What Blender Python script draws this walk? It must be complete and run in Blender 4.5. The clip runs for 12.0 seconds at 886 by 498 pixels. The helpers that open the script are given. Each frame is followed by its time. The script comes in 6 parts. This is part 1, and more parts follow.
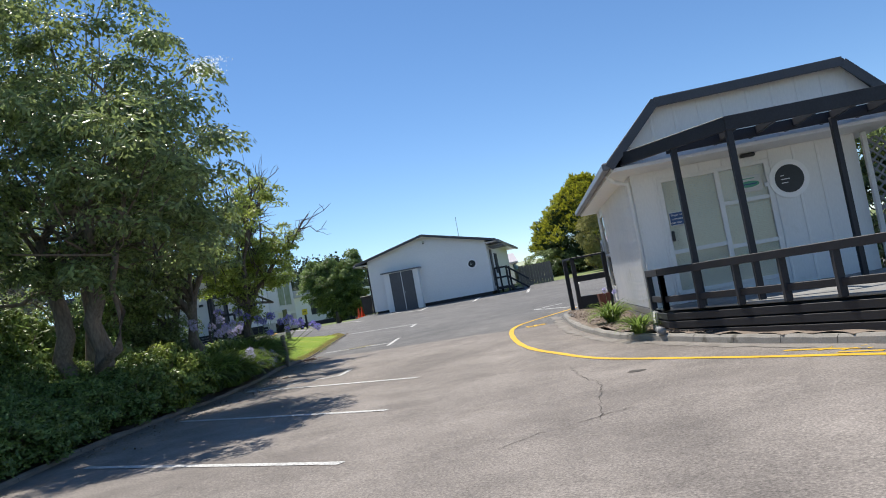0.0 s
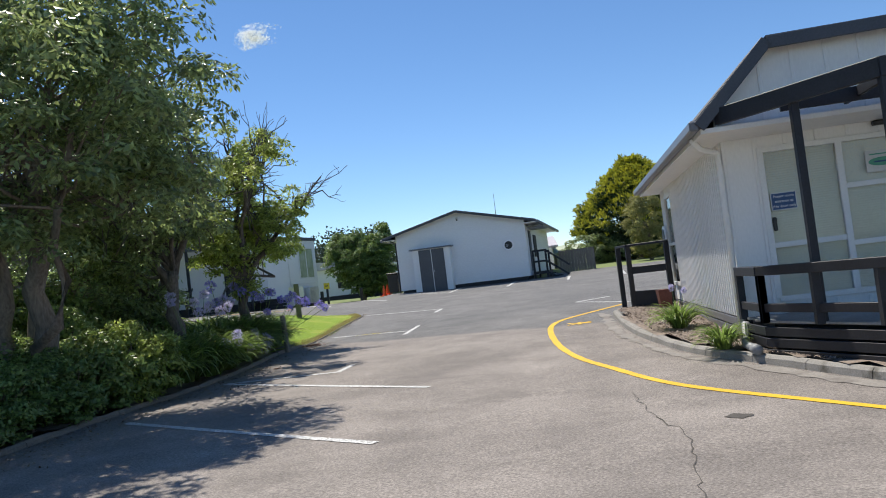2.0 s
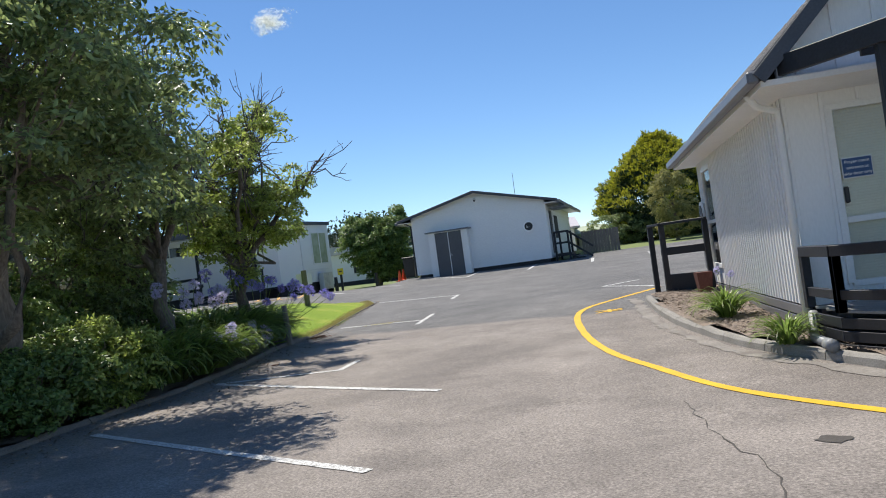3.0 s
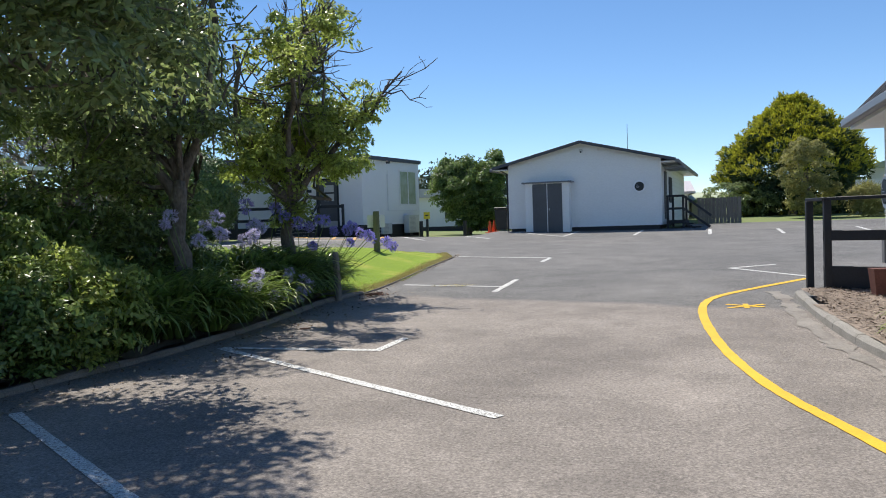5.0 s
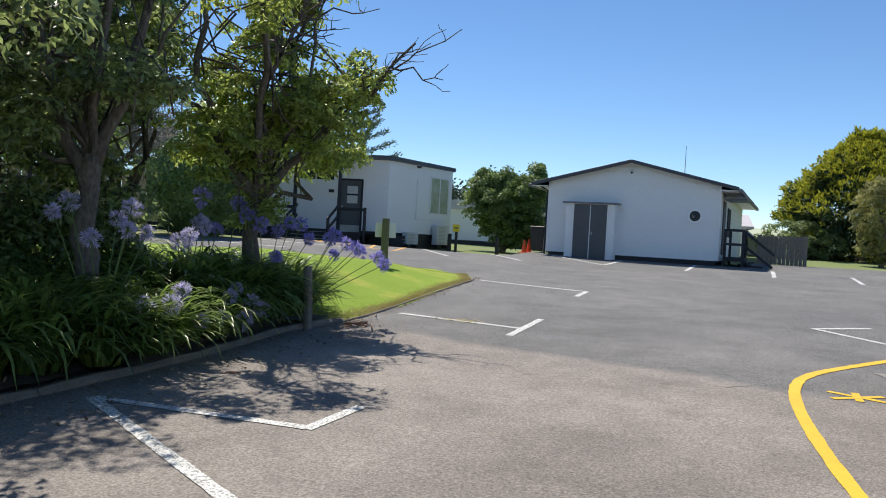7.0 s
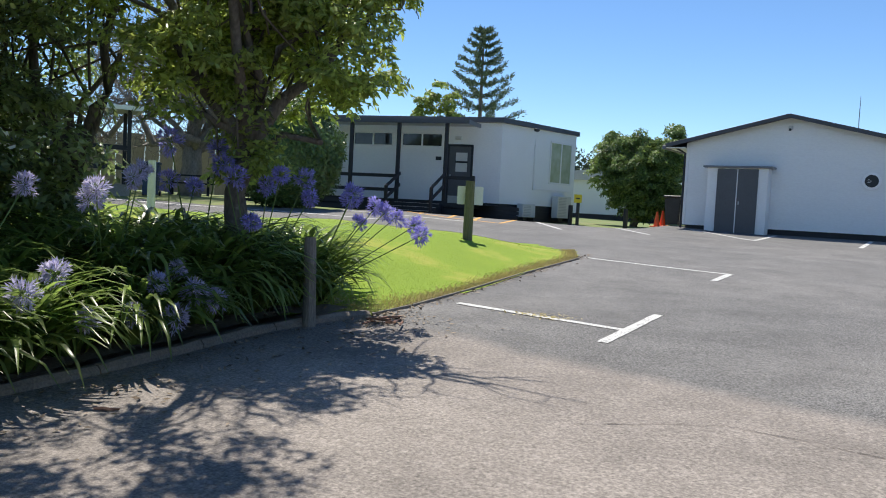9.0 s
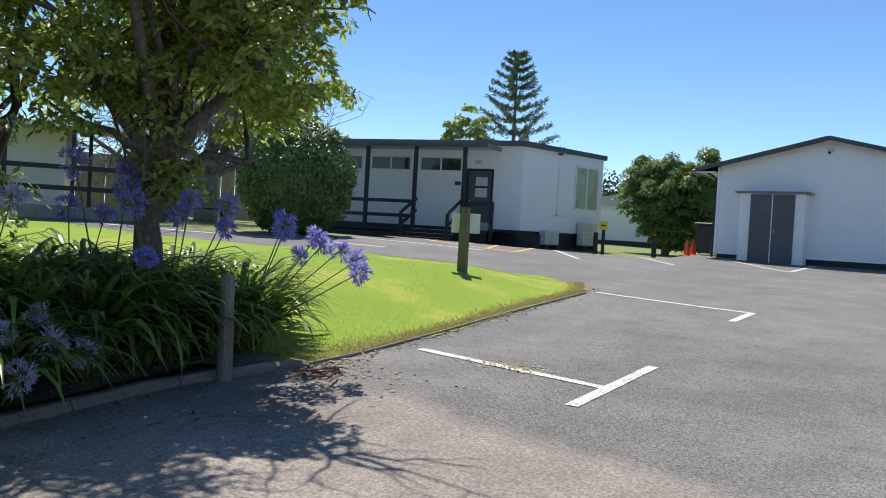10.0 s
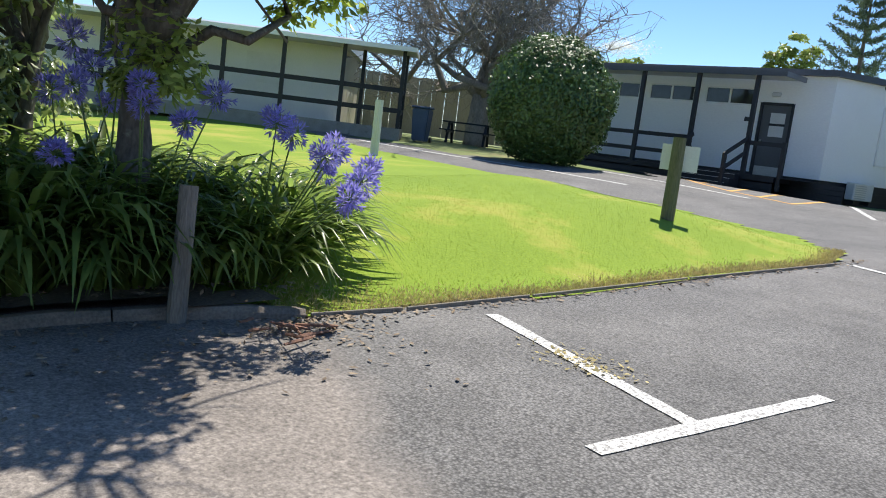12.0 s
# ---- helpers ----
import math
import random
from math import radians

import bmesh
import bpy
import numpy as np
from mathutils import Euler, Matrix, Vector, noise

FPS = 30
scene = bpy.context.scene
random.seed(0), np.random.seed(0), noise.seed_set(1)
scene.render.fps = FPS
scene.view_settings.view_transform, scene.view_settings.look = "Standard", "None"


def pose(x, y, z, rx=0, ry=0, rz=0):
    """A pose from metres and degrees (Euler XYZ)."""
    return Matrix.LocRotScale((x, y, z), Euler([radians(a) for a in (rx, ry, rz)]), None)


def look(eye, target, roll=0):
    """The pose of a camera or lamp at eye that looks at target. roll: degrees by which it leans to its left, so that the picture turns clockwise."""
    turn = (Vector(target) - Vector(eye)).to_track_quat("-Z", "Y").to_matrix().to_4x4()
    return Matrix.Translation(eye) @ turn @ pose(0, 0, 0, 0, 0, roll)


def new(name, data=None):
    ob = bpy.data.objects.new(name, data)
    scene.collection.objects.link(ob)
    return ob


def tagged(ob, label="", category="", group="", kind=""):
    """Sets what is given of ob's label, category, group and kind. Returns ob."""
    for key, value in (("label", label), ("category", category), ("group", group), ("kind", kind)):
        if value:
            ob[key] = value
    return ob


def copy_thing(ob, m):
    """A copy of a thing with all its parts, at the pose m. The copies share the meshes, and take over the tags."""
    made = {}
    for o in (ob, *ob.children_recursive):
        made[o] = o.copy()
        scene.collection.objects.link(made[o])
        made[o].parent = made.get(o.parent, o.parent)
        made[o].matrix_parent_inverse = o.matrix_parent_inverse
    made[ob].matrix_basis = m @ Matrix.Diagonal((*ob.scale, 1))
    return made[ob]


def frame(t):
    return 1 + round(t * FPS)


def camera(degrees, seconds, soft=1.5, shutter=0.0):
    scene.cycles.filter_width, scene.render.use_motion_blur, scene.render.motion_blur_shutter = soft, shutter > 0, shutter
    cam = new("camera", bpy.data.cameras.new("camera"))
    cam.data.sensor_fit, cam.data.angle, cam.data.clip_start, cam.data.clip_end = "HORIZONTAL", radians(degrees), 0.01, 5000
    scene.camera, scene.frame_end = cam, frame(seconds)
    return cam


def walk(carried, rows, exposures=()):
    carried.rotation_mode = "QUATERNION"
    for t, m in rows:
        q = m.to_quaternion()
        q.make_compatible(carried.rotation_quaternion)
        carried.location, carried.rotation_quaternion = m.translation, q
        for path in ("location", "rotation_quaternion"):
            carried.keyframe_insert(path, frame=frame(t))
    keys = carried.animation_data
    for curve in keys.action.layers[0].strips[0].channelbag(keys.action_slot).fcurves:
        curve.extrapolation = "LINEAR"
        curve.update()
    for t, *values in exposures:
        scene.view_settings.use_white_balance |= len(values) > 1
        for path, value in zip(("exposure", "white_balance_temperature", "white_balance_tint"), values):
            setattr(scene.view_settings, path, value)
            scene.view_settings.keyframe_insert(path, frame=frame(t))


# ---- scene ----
cam = camera(57.6, 12.0, 1.0)
PATH = [
    (0, (-0.008, 0.777, 1.532), (-0.007, 2.774, 1.655), -10.3),
    (0.5, (0.022, 1.586, 1.542), (-0.038, 3.582, 1.64), -9.6),
    (1, (0.045, 2.367, 1.583), (-0.089, 4.359, 1.713), -8.9),
    (1.5, (0.077, 3.124, 1.596), (-0.066, 5.115, 1.727), -8.7),
    (2, (0.114, 3.899, 1.648), (0.016, 5.895, 1.732), -6.9),
    (2.5, (0.105, 4.716, 1.662), (-0.016, 6.711, 1.714), -6.9),
    (2.7, (0.134, 4.994, 1.664), (-0.014, 6.987, 1.716), -7.9),
    (4.3, (0.067, 7.638, 1.741), (-0.225, 9.616, 1.701), -2.1),
    (4.5, (0.043, 7.964, 1.725), (-0.303, 9.933, 1.66), -1.5),
    (5, (0.009, 8.661, 1.763), (-0.39, 10.62, 1.703), -1.8),
    (5.5, (-0.013, 9.457, 1.812), (-0.374, 11.424, 1.791), -1.5),
    (6, (-0.069, 10.217, 1.825), (-0.396, 12.19, 1.818), -0.1),
    (6.5, (-0.101, 10.979, 1.846), (-0.469, 12.945, 1.832), 1.7),
    (7, (-0.174, 11.791, 1.858), (-0.669, 13.729, 1.825), 3.2),
    (7.2, (-0.198, 12.132, 1.858), (-0.745, 14.055, 1.813), 3.7),
    (8.8, (-0.374, 15.022, 1.712), (-1.175, 16.851, 1.612), 3.3),
    (9, (-0.353, 15.318, 1.719), (-1.166, 17.142, 1.61), 3.0),
    (9.5, (-0.257, 16.041, 1.783), (-1.076, 17.864, 1.716), 3.2),
    (10, (-0.163, 16.75, 1.811), (-1.07, 18.531, 1.759), 3.2),
    (10.5, (-0.06, 17.446, 1.87), (-1.216, 19.077, 1.838), 2.9),
    (11, (-0.084, 18.153, 1.841), (-1.615, 19.44, 1.817), 4.3),
    (11.5, (0.004, 18.889, 1.858), (-1.539, 20.158, 1.778), 6.9),
    (12, (0.085, 19.585, 1.836), (-1.402, 20.894, 1.557), 7.1),
]
walk(cam, [(t, look(eye, target, roll)) for t, eye, target, roll in PATH], [(0, 0.43), (5, 0.43), (6.5, 0.38), (7.2, 0.4), (9, 0.54), (10.5, 0.56), (11, 0.72), (11.5, 0.74), (12, 0.68)])

# ---- light ----
SUN_AZ, SUN_EL = math.atan2(-0.55, 0.84), radians(62)
world = bpy.data.worlds.new("world")
scene.world = world
world.use_nodes = True
wn, wl = world.node_tree.nodes, world.node_tree.links
sky = wn.new("ShaderNodeTexSky")
sky.sky_type = "NISHITA"
sky.sun_disc = False
sky.sun_elevation, sky.sun_rotation = SUN_EL, SUN_AZ
sky.altitude = 2500
sky.air_density, sky.dust_density, sky.ozone_density = 1.0, 0.0, 3.0
wn["Background"].inputs["Strength"].default_value = 0.11
tone = wn.new("ShaderNodeHueSaturation")
tone.inputs["Saturation"].default_value = 1.12
wl.new(sky.outputs[0], tone.inputs["Color"])
wl.new(tone.outputs[0], wn["Background"].inputs["Color"])
sun = new("sun", bpy.data.lights.new("sun", "SUN"))
sun.data.energy, sun.data.angle, sun.data.color = 4.4, radians(0.55), (1.0, 0.94, 0.84)
sun.matrix_world = look((0, 0, 0), (-math.sin(SUN_AZ) * math.cos(SUN_EL), -math.cos(SUN_AZ) * math.cos(SUN_EL), -math.sin(SUN_EL)))
sun.location = (-20, 30, 40)


# ---- materials ----
def material(name, dark, light, scale=4.0, rough=0.7, bump=0.2, fine=60.0, metal=0.0, stretch=(1, 1, 1), vary=0.0,
             spots=None, thin=0.0, spec=0.5, coat=0.0):
    """Two scales of noise between two colours, fine relief, optional variation from piece to piece."""
    m = bpy.data.materials.new(name)
    m.use_nodes = True
    n, l = m.node_tree.nodes, m.node_tree.links
    b = n["Principled BSDF"]
    co = n.new("ShaderNodeTexCoord")
    mp = n.new("ShaderNodeMapping")
    mp.inputs["Scale"].default_value = stretch
    l.new(co.outputs["Object"], mp.inputs["Vector"])
    big, small = n.new("ShaderNodeTexNoise"), n.new("ShaderNodeTexNoise")
    big.inputs["Scale"].default_value, big.inputs["Detail"].default_value = scale, 5
    small.inputs["Scale"].default_value, small.inputs["Detail"].default_value = fine, 3
    for t in (big, small):
        l.new(mp.outputs[0], t.inputs["Vector"])
    mix = n.new("ShaderNodeMath")
    mix.operation = "MULTIPLY_ADD"
    mix.inputs[1].default_value = 0.55
    l.new(small.outputs["Fac"], mix.inputs[0])
    half = n.new("ShaderNodeMath")
    half.operation = "MULTIPLY"
    half.inputs[1].default_value = 0.45
    l.new(big.outputs["Fac"], half.inputs[0])
    l.new(half.outputs[0], mix.inputs[2])
    ramp = n.new("ShaderNodeValToRGB")
    ramp.color_ramp.elements[0].position, ramp.color_ramp.elements[1].position = 0.32, 0.68
    ramp.color_ramp.elements[0].color, ramp.color_ramp.elements[1].color = (*dark, 1), (*light, 1)
    l.new(mix.outputs[0], ramp.inputs["Fac"])
    out = ramp.outputs["Color"]
    if vary:
        info = n.new("ShaderNodeNewGeometry")
        hsv = n.new("ShaderNodeHueSaturation")
        rng = n.new("ShaderNodeMapRange")
        rng.inputs["To Min"].default_value, rng.inputs["To Max"].default_value = 1 - vary, 1 + vary
        l.new(info.outputs["Random Per Island"], rng.inputs["Value"])
        l.new(rng.outputs[0], hsv.inputs["Value"])
        l.new(out, hsv.inputs["Color"])
        out = hsv.outputs["Color"]
    if spots:
        colour, size, cover = spots
        sp = n.new("ShaderNodeTexNoise")
        sp.inputs["Scale"].default_value, sp.inputs["Detail"].default_value = size, 6
        sp.inputs["Roughness"].default_value = 0.65
        l.new(co.outputs["Object"], sp.inputs["Vector"])
        sr = n.new("ShaderNodeValToRGB")
        sr.color_ramp.elements[0].position, sr.color_ramp.elements[1].position = cover, cover + 0.12
        l.new(sp.outputs["Fac"], sr.inputs["Fac"])
        mx = n.new("ShaderNodeMix")
        mx.data_type = "RGBA"
        l.new(sr.outputs["Color"], mx.inputs["Factor"])
        l.new(out, mx.inputs[6])
        mx.inputs[7].default_value = (*colour, 1)
        out = mx.outputs[2]
    l.new(out, b.inputs["Base Color"])
    b.inputs["Roughness"].default_value, b.inputs["Metallic"].default_value = rough, metal
    b.inputs["Specular IOR Level"].default_value = spec
    b.inputs["Coat Weight"].default_value = coat
    if bump:
        bp = n.new("ShaderNodeBump")
        bp.inputs["Strength"].default_value, bp.inputs["Distance"].default_value = bump, 0.01
        l.new(mix.outputs[0], bp.inputs["Height"])
        l.new(bp.outputs[0], b.inputs["Normal"])
    if thin:
        tr = n.new("ShaderNodeBsdfTranslucent")
        l.new(out, tr.inputs["Color"])
        ms = n.new("ShaderNodeMixShader")
        ms.inputs[0].default_value = thin
        l.new(b.outputs[0], ms.inputs[1])
        l.new(tr.outputs[0], ms.inputs[2])
        l.new(ms.outputs[0], n["Material Output"].inputs["Surface"])
    return m


def asphalt_material():
    """Worn brownish asphalt that meets a newer, darker chip seal along an uneven joint."""
    m = material("asphalt", (0.132, 0.116, 0.104), (0.318, 0.282, 0.252), 0.5, 0.92, 0.5, 60.0)
    n, l = m.node_tree.nodes, m.node_tree.links
    b = n["Principled BSDF"]
    old = b.inputs["Base Color"].links[0].from_socket
    co = n.new("ShaderNodeTexCoord")
    sep = n.new("ShaderNodeSeparateXYZ")
    l.new(co.outputs["Object"], sep.inputs[0])
    wob = n.new("ShaderNodeTexNoise")
    wob.inputs["Scale"].default_value, wob.inputs["Detail"].default_value = 0.9, 4
    l.new(co.outputs["Object"], wob.inputs["Vector"])
    add = n.new("ShaderNodeMath")
    add.operation = "MULTIPLY_ADD"
    add.inputs[1].default_value = 0.7
    slope = n.new("ShaderNodeMath")
    slope.operation = "MULTIPLY_ADD"
    slope.inputs[1].default_value = 0.332
    l.new(sep.outputs["X"], slope.inputs[0])
    l.new(sep.outputs["Y"], slope.inputs[2])
    l.new(wob.outputs["Fac"], add.inputs[0])
    l.new(slope.outputs[0], add.inputs[2])
    edge = n.new("ShaderNodeMapRange")
    edge.inputs["From Min"].default_value, edge.inputs["From Max"].default_value = 21.05, 21.35
    l.new(add.outputs[0], edge.inputs["Value"])
    grit = n.new("ShaderNodeTexVoronoi")
    grit.inputs["Scale"].default_value = 70
    l.new(co.outputs["Object"], grit.inputs["Vector"])
    ramp = n.new("ShaderNodeValToRGB")
    ramp.color_ramp.elements[0].color, ramp.color_ramp.elements[1].color = (0.25, 0.243, 0.236, 1), (0.075, 0.073, 0.071, 1)
    ramp.color_ramp.elements[1].position = 0.8
    l.new(grit.outputs["Distance"], ramp.inputs["Fac"])
    wear = n.new("ShaderNodeTexNoise")
    wear.inputs["Scale"].default_value, wear.inputs["Detail"].default_value = 0.35, 6
    l.new(co.outputs["Object"], wear.inputs["Vector"])
    wr = n.new("ShaderNodeMapRange")
    wr.inputs["From Min"].default_value, wr.inputs["From Max"].default_value = 0.42, 0.72
    wr.inputs["To Max"].default_value = 0.45
    l.new(wear.outputs["Fac"], wr.inputs["Value"])
    dusty = n.new("ShaderNodeMix")
    dusty.data_type = "RGBA"
    dusty.inputs[7].default_value = (0.225, 0.213, 0.2, 1)
    l.new(wr.outputs[0], dusty.inputs["Factor"])
    l.new(ramp.outputs["Color"], dusty.inputs[6])
    mx = n.new("ShaderNodeMix")
    mx.data_type = "RGBA"
    l.new(edge.outputs[0], mx.inputs["Factor"])
    l.new(old, mx.inputs[6])
    l.new(dusty.outputs[2], mx.inputs[7])
    # old stains and pale worn streaks
    st = n.new("ShaderNodeTexNoise")
    st.inputs["Scale"].default_value, st.inputs["Detail"].default_value = 1.1, 8
    st.inputs["Roughness"].default_value = 0.7
    l.new(co.outputs["Object"], st.inputs["Vector"])
    sr = n.new("ShaderNodeMapRange")
    sr.inputs["From Min"].default_value, sr.inputs["From Max"].default_value = 0.3, 0.7
    sr.inputs["To Min"].default_value, sr.inputs["To Max"].default_value = 0.72, 1.22
    l.new(st.outputs["Fac"], sr.inputs["Value"])
    hsv = n.new("ShaderNodeHueSaturation")
    l.new(sr.outputs[0], hsv.inputs["Value"])
    l.new(mx.outputs[2], hsv.inputs["Color"])
    l.new(hsv.outputs["Color"], b.inputs["Base Color"])
    return m


ASPHALT = asphalt_material()


def grain(m, scale, strength):
    """Fine speckle on top of a material's colour."""
    n, l = m.node_tree.nodes, m.node_tree.links
    b = n["Principled BSDF"]
    old = b.inputs["Base Color"].links[0].from_socket
    co, tex, rng, hsv = n.new("ShaderNodeTexCoord"), n.new("ShaderNodeTexNoise"), n.new("ShaderNodeMapRange"), n.new("ShaderNodeHueSaturation")
    tex.inputs["Scale"].default_value, tex.inputs["Detail"].default_value, tex.inputs["Roughness"].default_value = scale, 6, 0.8
    rng.inputs["From Min"].default_value, rng.inputs["From Max"].default_value = 0.36, 0.64
    rng.inputs["To Min"].default_value, rng.inputs["To Max"].default_value = 1 - strength, 1 + strength
    l.new(co.outputs["Object"], tex.inputs["Vector"])
    l.new(tex.outputs["Fac"], rng.inputs["Value"])
    l.new(rng.outputs[0], hsv.inputs["Value"])
    l.new(old, hsv.inputs["Color"])
    l.new(hsv.outputs["Color"], b.inputs["Base Color"])


grain(ASPHALT, 40.0, 0.45)
FIELD = material("rough grass", (0.11, 0.15, 0.045), (0.2, 0.24, 0.08), 0.3, 0.95, 0.5, 30, spots=((0.24, 0.22, 0.1), 0.4, 0.55))
GRASS = material("grass", (0.14, 0.23, 0.01), (0.25, 0.34, 0.02), 0.5, 0.95, 0.6, 45, spots=((0.33, 0.33, 0.05), 0.5, 0.53))
BLADE = material("grass blade", (0.17, 0.27, 0.013), (0.28, 0.37, 0.025), 0.8, 0.7, 0.0, 20, vary=0.3, thin=0.35, spots=((0.34, 0.34, 0.06), 0.5, 0.53))
STRAW = material("dry straw grass", (0.38, 0.31, 0.12), (0.6, 0.5, 0.24), 2, 0.8, 0.0, 20, vary=0.35, thin=0.3)
SOIL = material("soil", (0.09, 0.066, 0.048), (0.22, 0.175, 0.13), 2.5, 0.95, 0.8, 50)
MULCH = material("bark mulch", (0.11, 0.085, 0.068), (0.36, 0.29, 0.235), 5, 0.95, 0.8, 45, vary=0.45)
CONCRETE = material("concrete", (0.2, 0.19, 0.17), (0.36, 0.34, 0.31), 3, 0.9, 0.5, 60, spots=((0.1, 0.09, 0.07), 2.5, 0.58))
APRON = material("worn cement", (0.17, 0.155, 0.14), (0.31, 0.285, 0.255), 2.5, 0.92, 0.4, 40, spots=((0.17, 0.15, 0.135), 1.8, 0.5))
OLD_CONCRETE = material("mossy concrete", (0.13, 0.11, 0.09), (0.3, 0.25, 0.2), 3, 0.92, 0.6, 60)
WHITE_PAINT = material("white road paint", (0.52, 0.52, 0.5), (0.76, 0.76, 0.74), 4, 0.75, 0.3, 60, spots=((0.22, 0.21, 0.2), 48.0, 0.475))
YELLOW_PAINT = material("yellow road paint", (0.62, 0.36, 0.012), (0.82, 0.5, 0.02), 3, 0.7, 0.3, 60, spots=((0.3, 0.22, 0.1), 12.0, 0.66))
ORANGE_PAINT = material("faded orange road paint", (0.6, 0.3, 0.04), (0.75, 0.42, 0.09), 3, 0.75, 0.2, 60, spots=((0.2, 0.19, 0.18), 9.0, 0.56))
CLAD = material("pale painted cladding", (0.76, 0.765, 0.76), (0.85, 0.85, 0.84), 1.2, 0.6, 0.15, 40, stretch=(1, 1, 0.3), spots=((0.7, 0.7, 0.67), 1.3, 0.62))
CLAD_HALL = material("white weatherboard paint", (0.79, 0.79, 0.785), (0.87, 0.87, 0.86), 1.0, 0.6, 0.12, 30, stretch=(0.4, 1, 1), spots=((0.74, 0.74, 0.72), 1.1, 0.64))
CREAM = material("cream cladding", (0.5, 0.47, 0.38), (0.62, 0.59, 0.5), 1.2, 0.7, 0.15, 40)
FENCE_CREAM = material("weathered beige fence", (0.36, 0.32, 0.23), (0.5, 0.45, 0.35), 1.2, 0.8, 0.2, 30, stretch=(1, 1, 0.3), vary=0.06)
RIM_WHITE = material("bright white plastic", (0.88, 0.88, 0.88), (0.93, 0.93, 0.93), 3, 0.35, 0.0, 40)
WHITE = material("white gloss paint", (0.72, 0.72, 0.71), (0.82, 0.82, 0.81), 3, 0.4, 0.08, 40)
NAVY = material("charcoal stained timber", (0.008, 0.009, 0.013), (0.02, 0.022, 0.03), 3, 0.55, 0.25, 40, stretch=(1, 1, 1))
ROOF = material("charcoal roof metal", (0.05, 0.053, 0.065), (0.09, 0.094, 0.11), 2, 0.45, 0.1, 40)
GUTTER = material("grey gutter metal", (0.13, 0.135, 0.15), (0.19, 0.195, 0.21), 2, 0.4, 0.1, 40)
FASCIA = material("slate fascia paint", (0.045, 0.05, 0.062), (0.075, 0.08, 0.095), 2, 0.5, 0.1, 40)
PALE_ROOF = material("pale roof iron", (0.36, 0.37, 0.38), (0.48, 0.49, 0.5), 2, 0.35, 0.1, 30, metal=0.2)
DECK = material("weathered deck boards", (0.19, 0.19, 0.18), (0.33, 0.325, 0.31), 2, 0.8, 0.3, 40, vary=0.2)
GREY_DOOR = material("grey door paint", (0.07, 0.073, 0.082), (0.1, 0.104, 0.115), 2, 0.5, 0.1, 40)
BARK = material("bark", (0.12, 0.092, 0.07), (0.33, 0.265, 0.205), 4, 0.95, 1.0, 30, stretch=(1, 1, 0.25))
GREY_BARK = material("lichen bark", (0.06, 0.05, 0.042), (0.22, 0.19, 0.155), 5, 0.95, 1.0, 34, stretch=(1, 1, 0.4), spots=((0.26, 0.26, 0.2), 9.0, 0.6))
PALE_BARK = material("pale grey bark", (0.17, 0.155, 0.135), (0.4, 0.365, 0.32), 5, 0.95, 0.8, 34, stretch=(1, 1, 0.4))
DEADWOOD = material("dead wood", (0.06, 0.055, 0.05), (0.14, 0.125, 0.11), 5, 0.95, 0.6, 30)
POST_WOOD = material("weathered grey post", (0.13, 0.115, 0.095), (0.3, 0.27, 0.225), 4, 0.95, 0.8, 50, stretch=(3, 3, 0.25))
GREEN_WOOD = material("mossy green post", (0.09, 0.095, 0.05), (0.2, 0.19, 0.12), 4, 0.95, 0.8, 50, stretch=(3, 3, 0.25))
LEAF_DARK = material("glossy dark leaf", (0.17, 0.235, 0.09), (0.34, 0.4, 0.15), 0.8, 0.3, 0.0, 8, vary=0.5, thin=0.5, spec=0.7)
LEAF_MID = material("mid green leaf", (0.25, 0.33, 0.075), (0.46, 0.52, 0.13), 0.8, 0.32, 0.0, 8, vary=0.45, thin=0.56, spec=0.6)
LEAF_SHRUB = material("shrub leaf", (0.11, 0.19, 0.055), (0.29, 0.37, 0.1), 0.9, 0.34, 0.0, 8, vary=0.45, thin=0.4)
LEAF_BUSH = material("clipped bush leaf", (0.055, 0.11, 0.03), (0.14, 0.215, 0.06), 1.5, 0.4, 0.0, 10, vary=0.35, thin=0.2)
LEAF_GOLD = material("golden conifer foliage", (0.26, 0.29, 0.025), (0.56, 0.53, 0.05), 0.9, 0.7, 0.0, 6, vary=0.4, thin=0.35)
LEAF_CONIFER = material("dark conifer foliage", (0.03, 0.055, 0.02), (0.075, 0.115, 0.035), 0.9, 0.7, 0.0, 6, vary=0.35, thin=0.2)
LEAF_OLIVE = material("olive shrub foliage", (0.24, 0.25, 0.08), (0.44, 0.41, 0.15), 1.0, 0.7, 0.0, 6, vary=0.35, thin=0.45)
LEAF_PINE = material("island pine needles", (0.1, 0.145, 0.09), (0.23, 0.28, 0.18), 0.5, 0.7, 0.0, 6, vary=0.3, thin=0.1)
LEAF_FAR = material("far foliage", (0.03, 0.05, 0.03), (0.07, 0.1, 0.055), 0.4, 0.8, 0.0, 4, vary=0.3, thin=0.1)
STRAP = material("strap leaf", (0.13, 0.215, 0.05), (0.31, 0.41, 0.1), 1.2, 0.32, 0.0, 10, vary=0.45, thin=0.6, spec=0.6)
STEM = material("flower stem", (0.10, 0.17, 0.04), (0.17, 0.25, 0.07), 2, 0.5, 0.0, 10)
PETAL = material("violet blue petals", (0.24, 0.22, 0.62), (0.46, 0.42, 0.84), 12, 0.6, 0.0, 40, vary=0.3, thin=0.5)
PETAL_PALE = material("pale lilac petals", (0.5, 0.47, 0.72), (0.74, 0.7, 0.88), 12, 0.6, 0.0, 40, vary=0.2, thin=0.5)
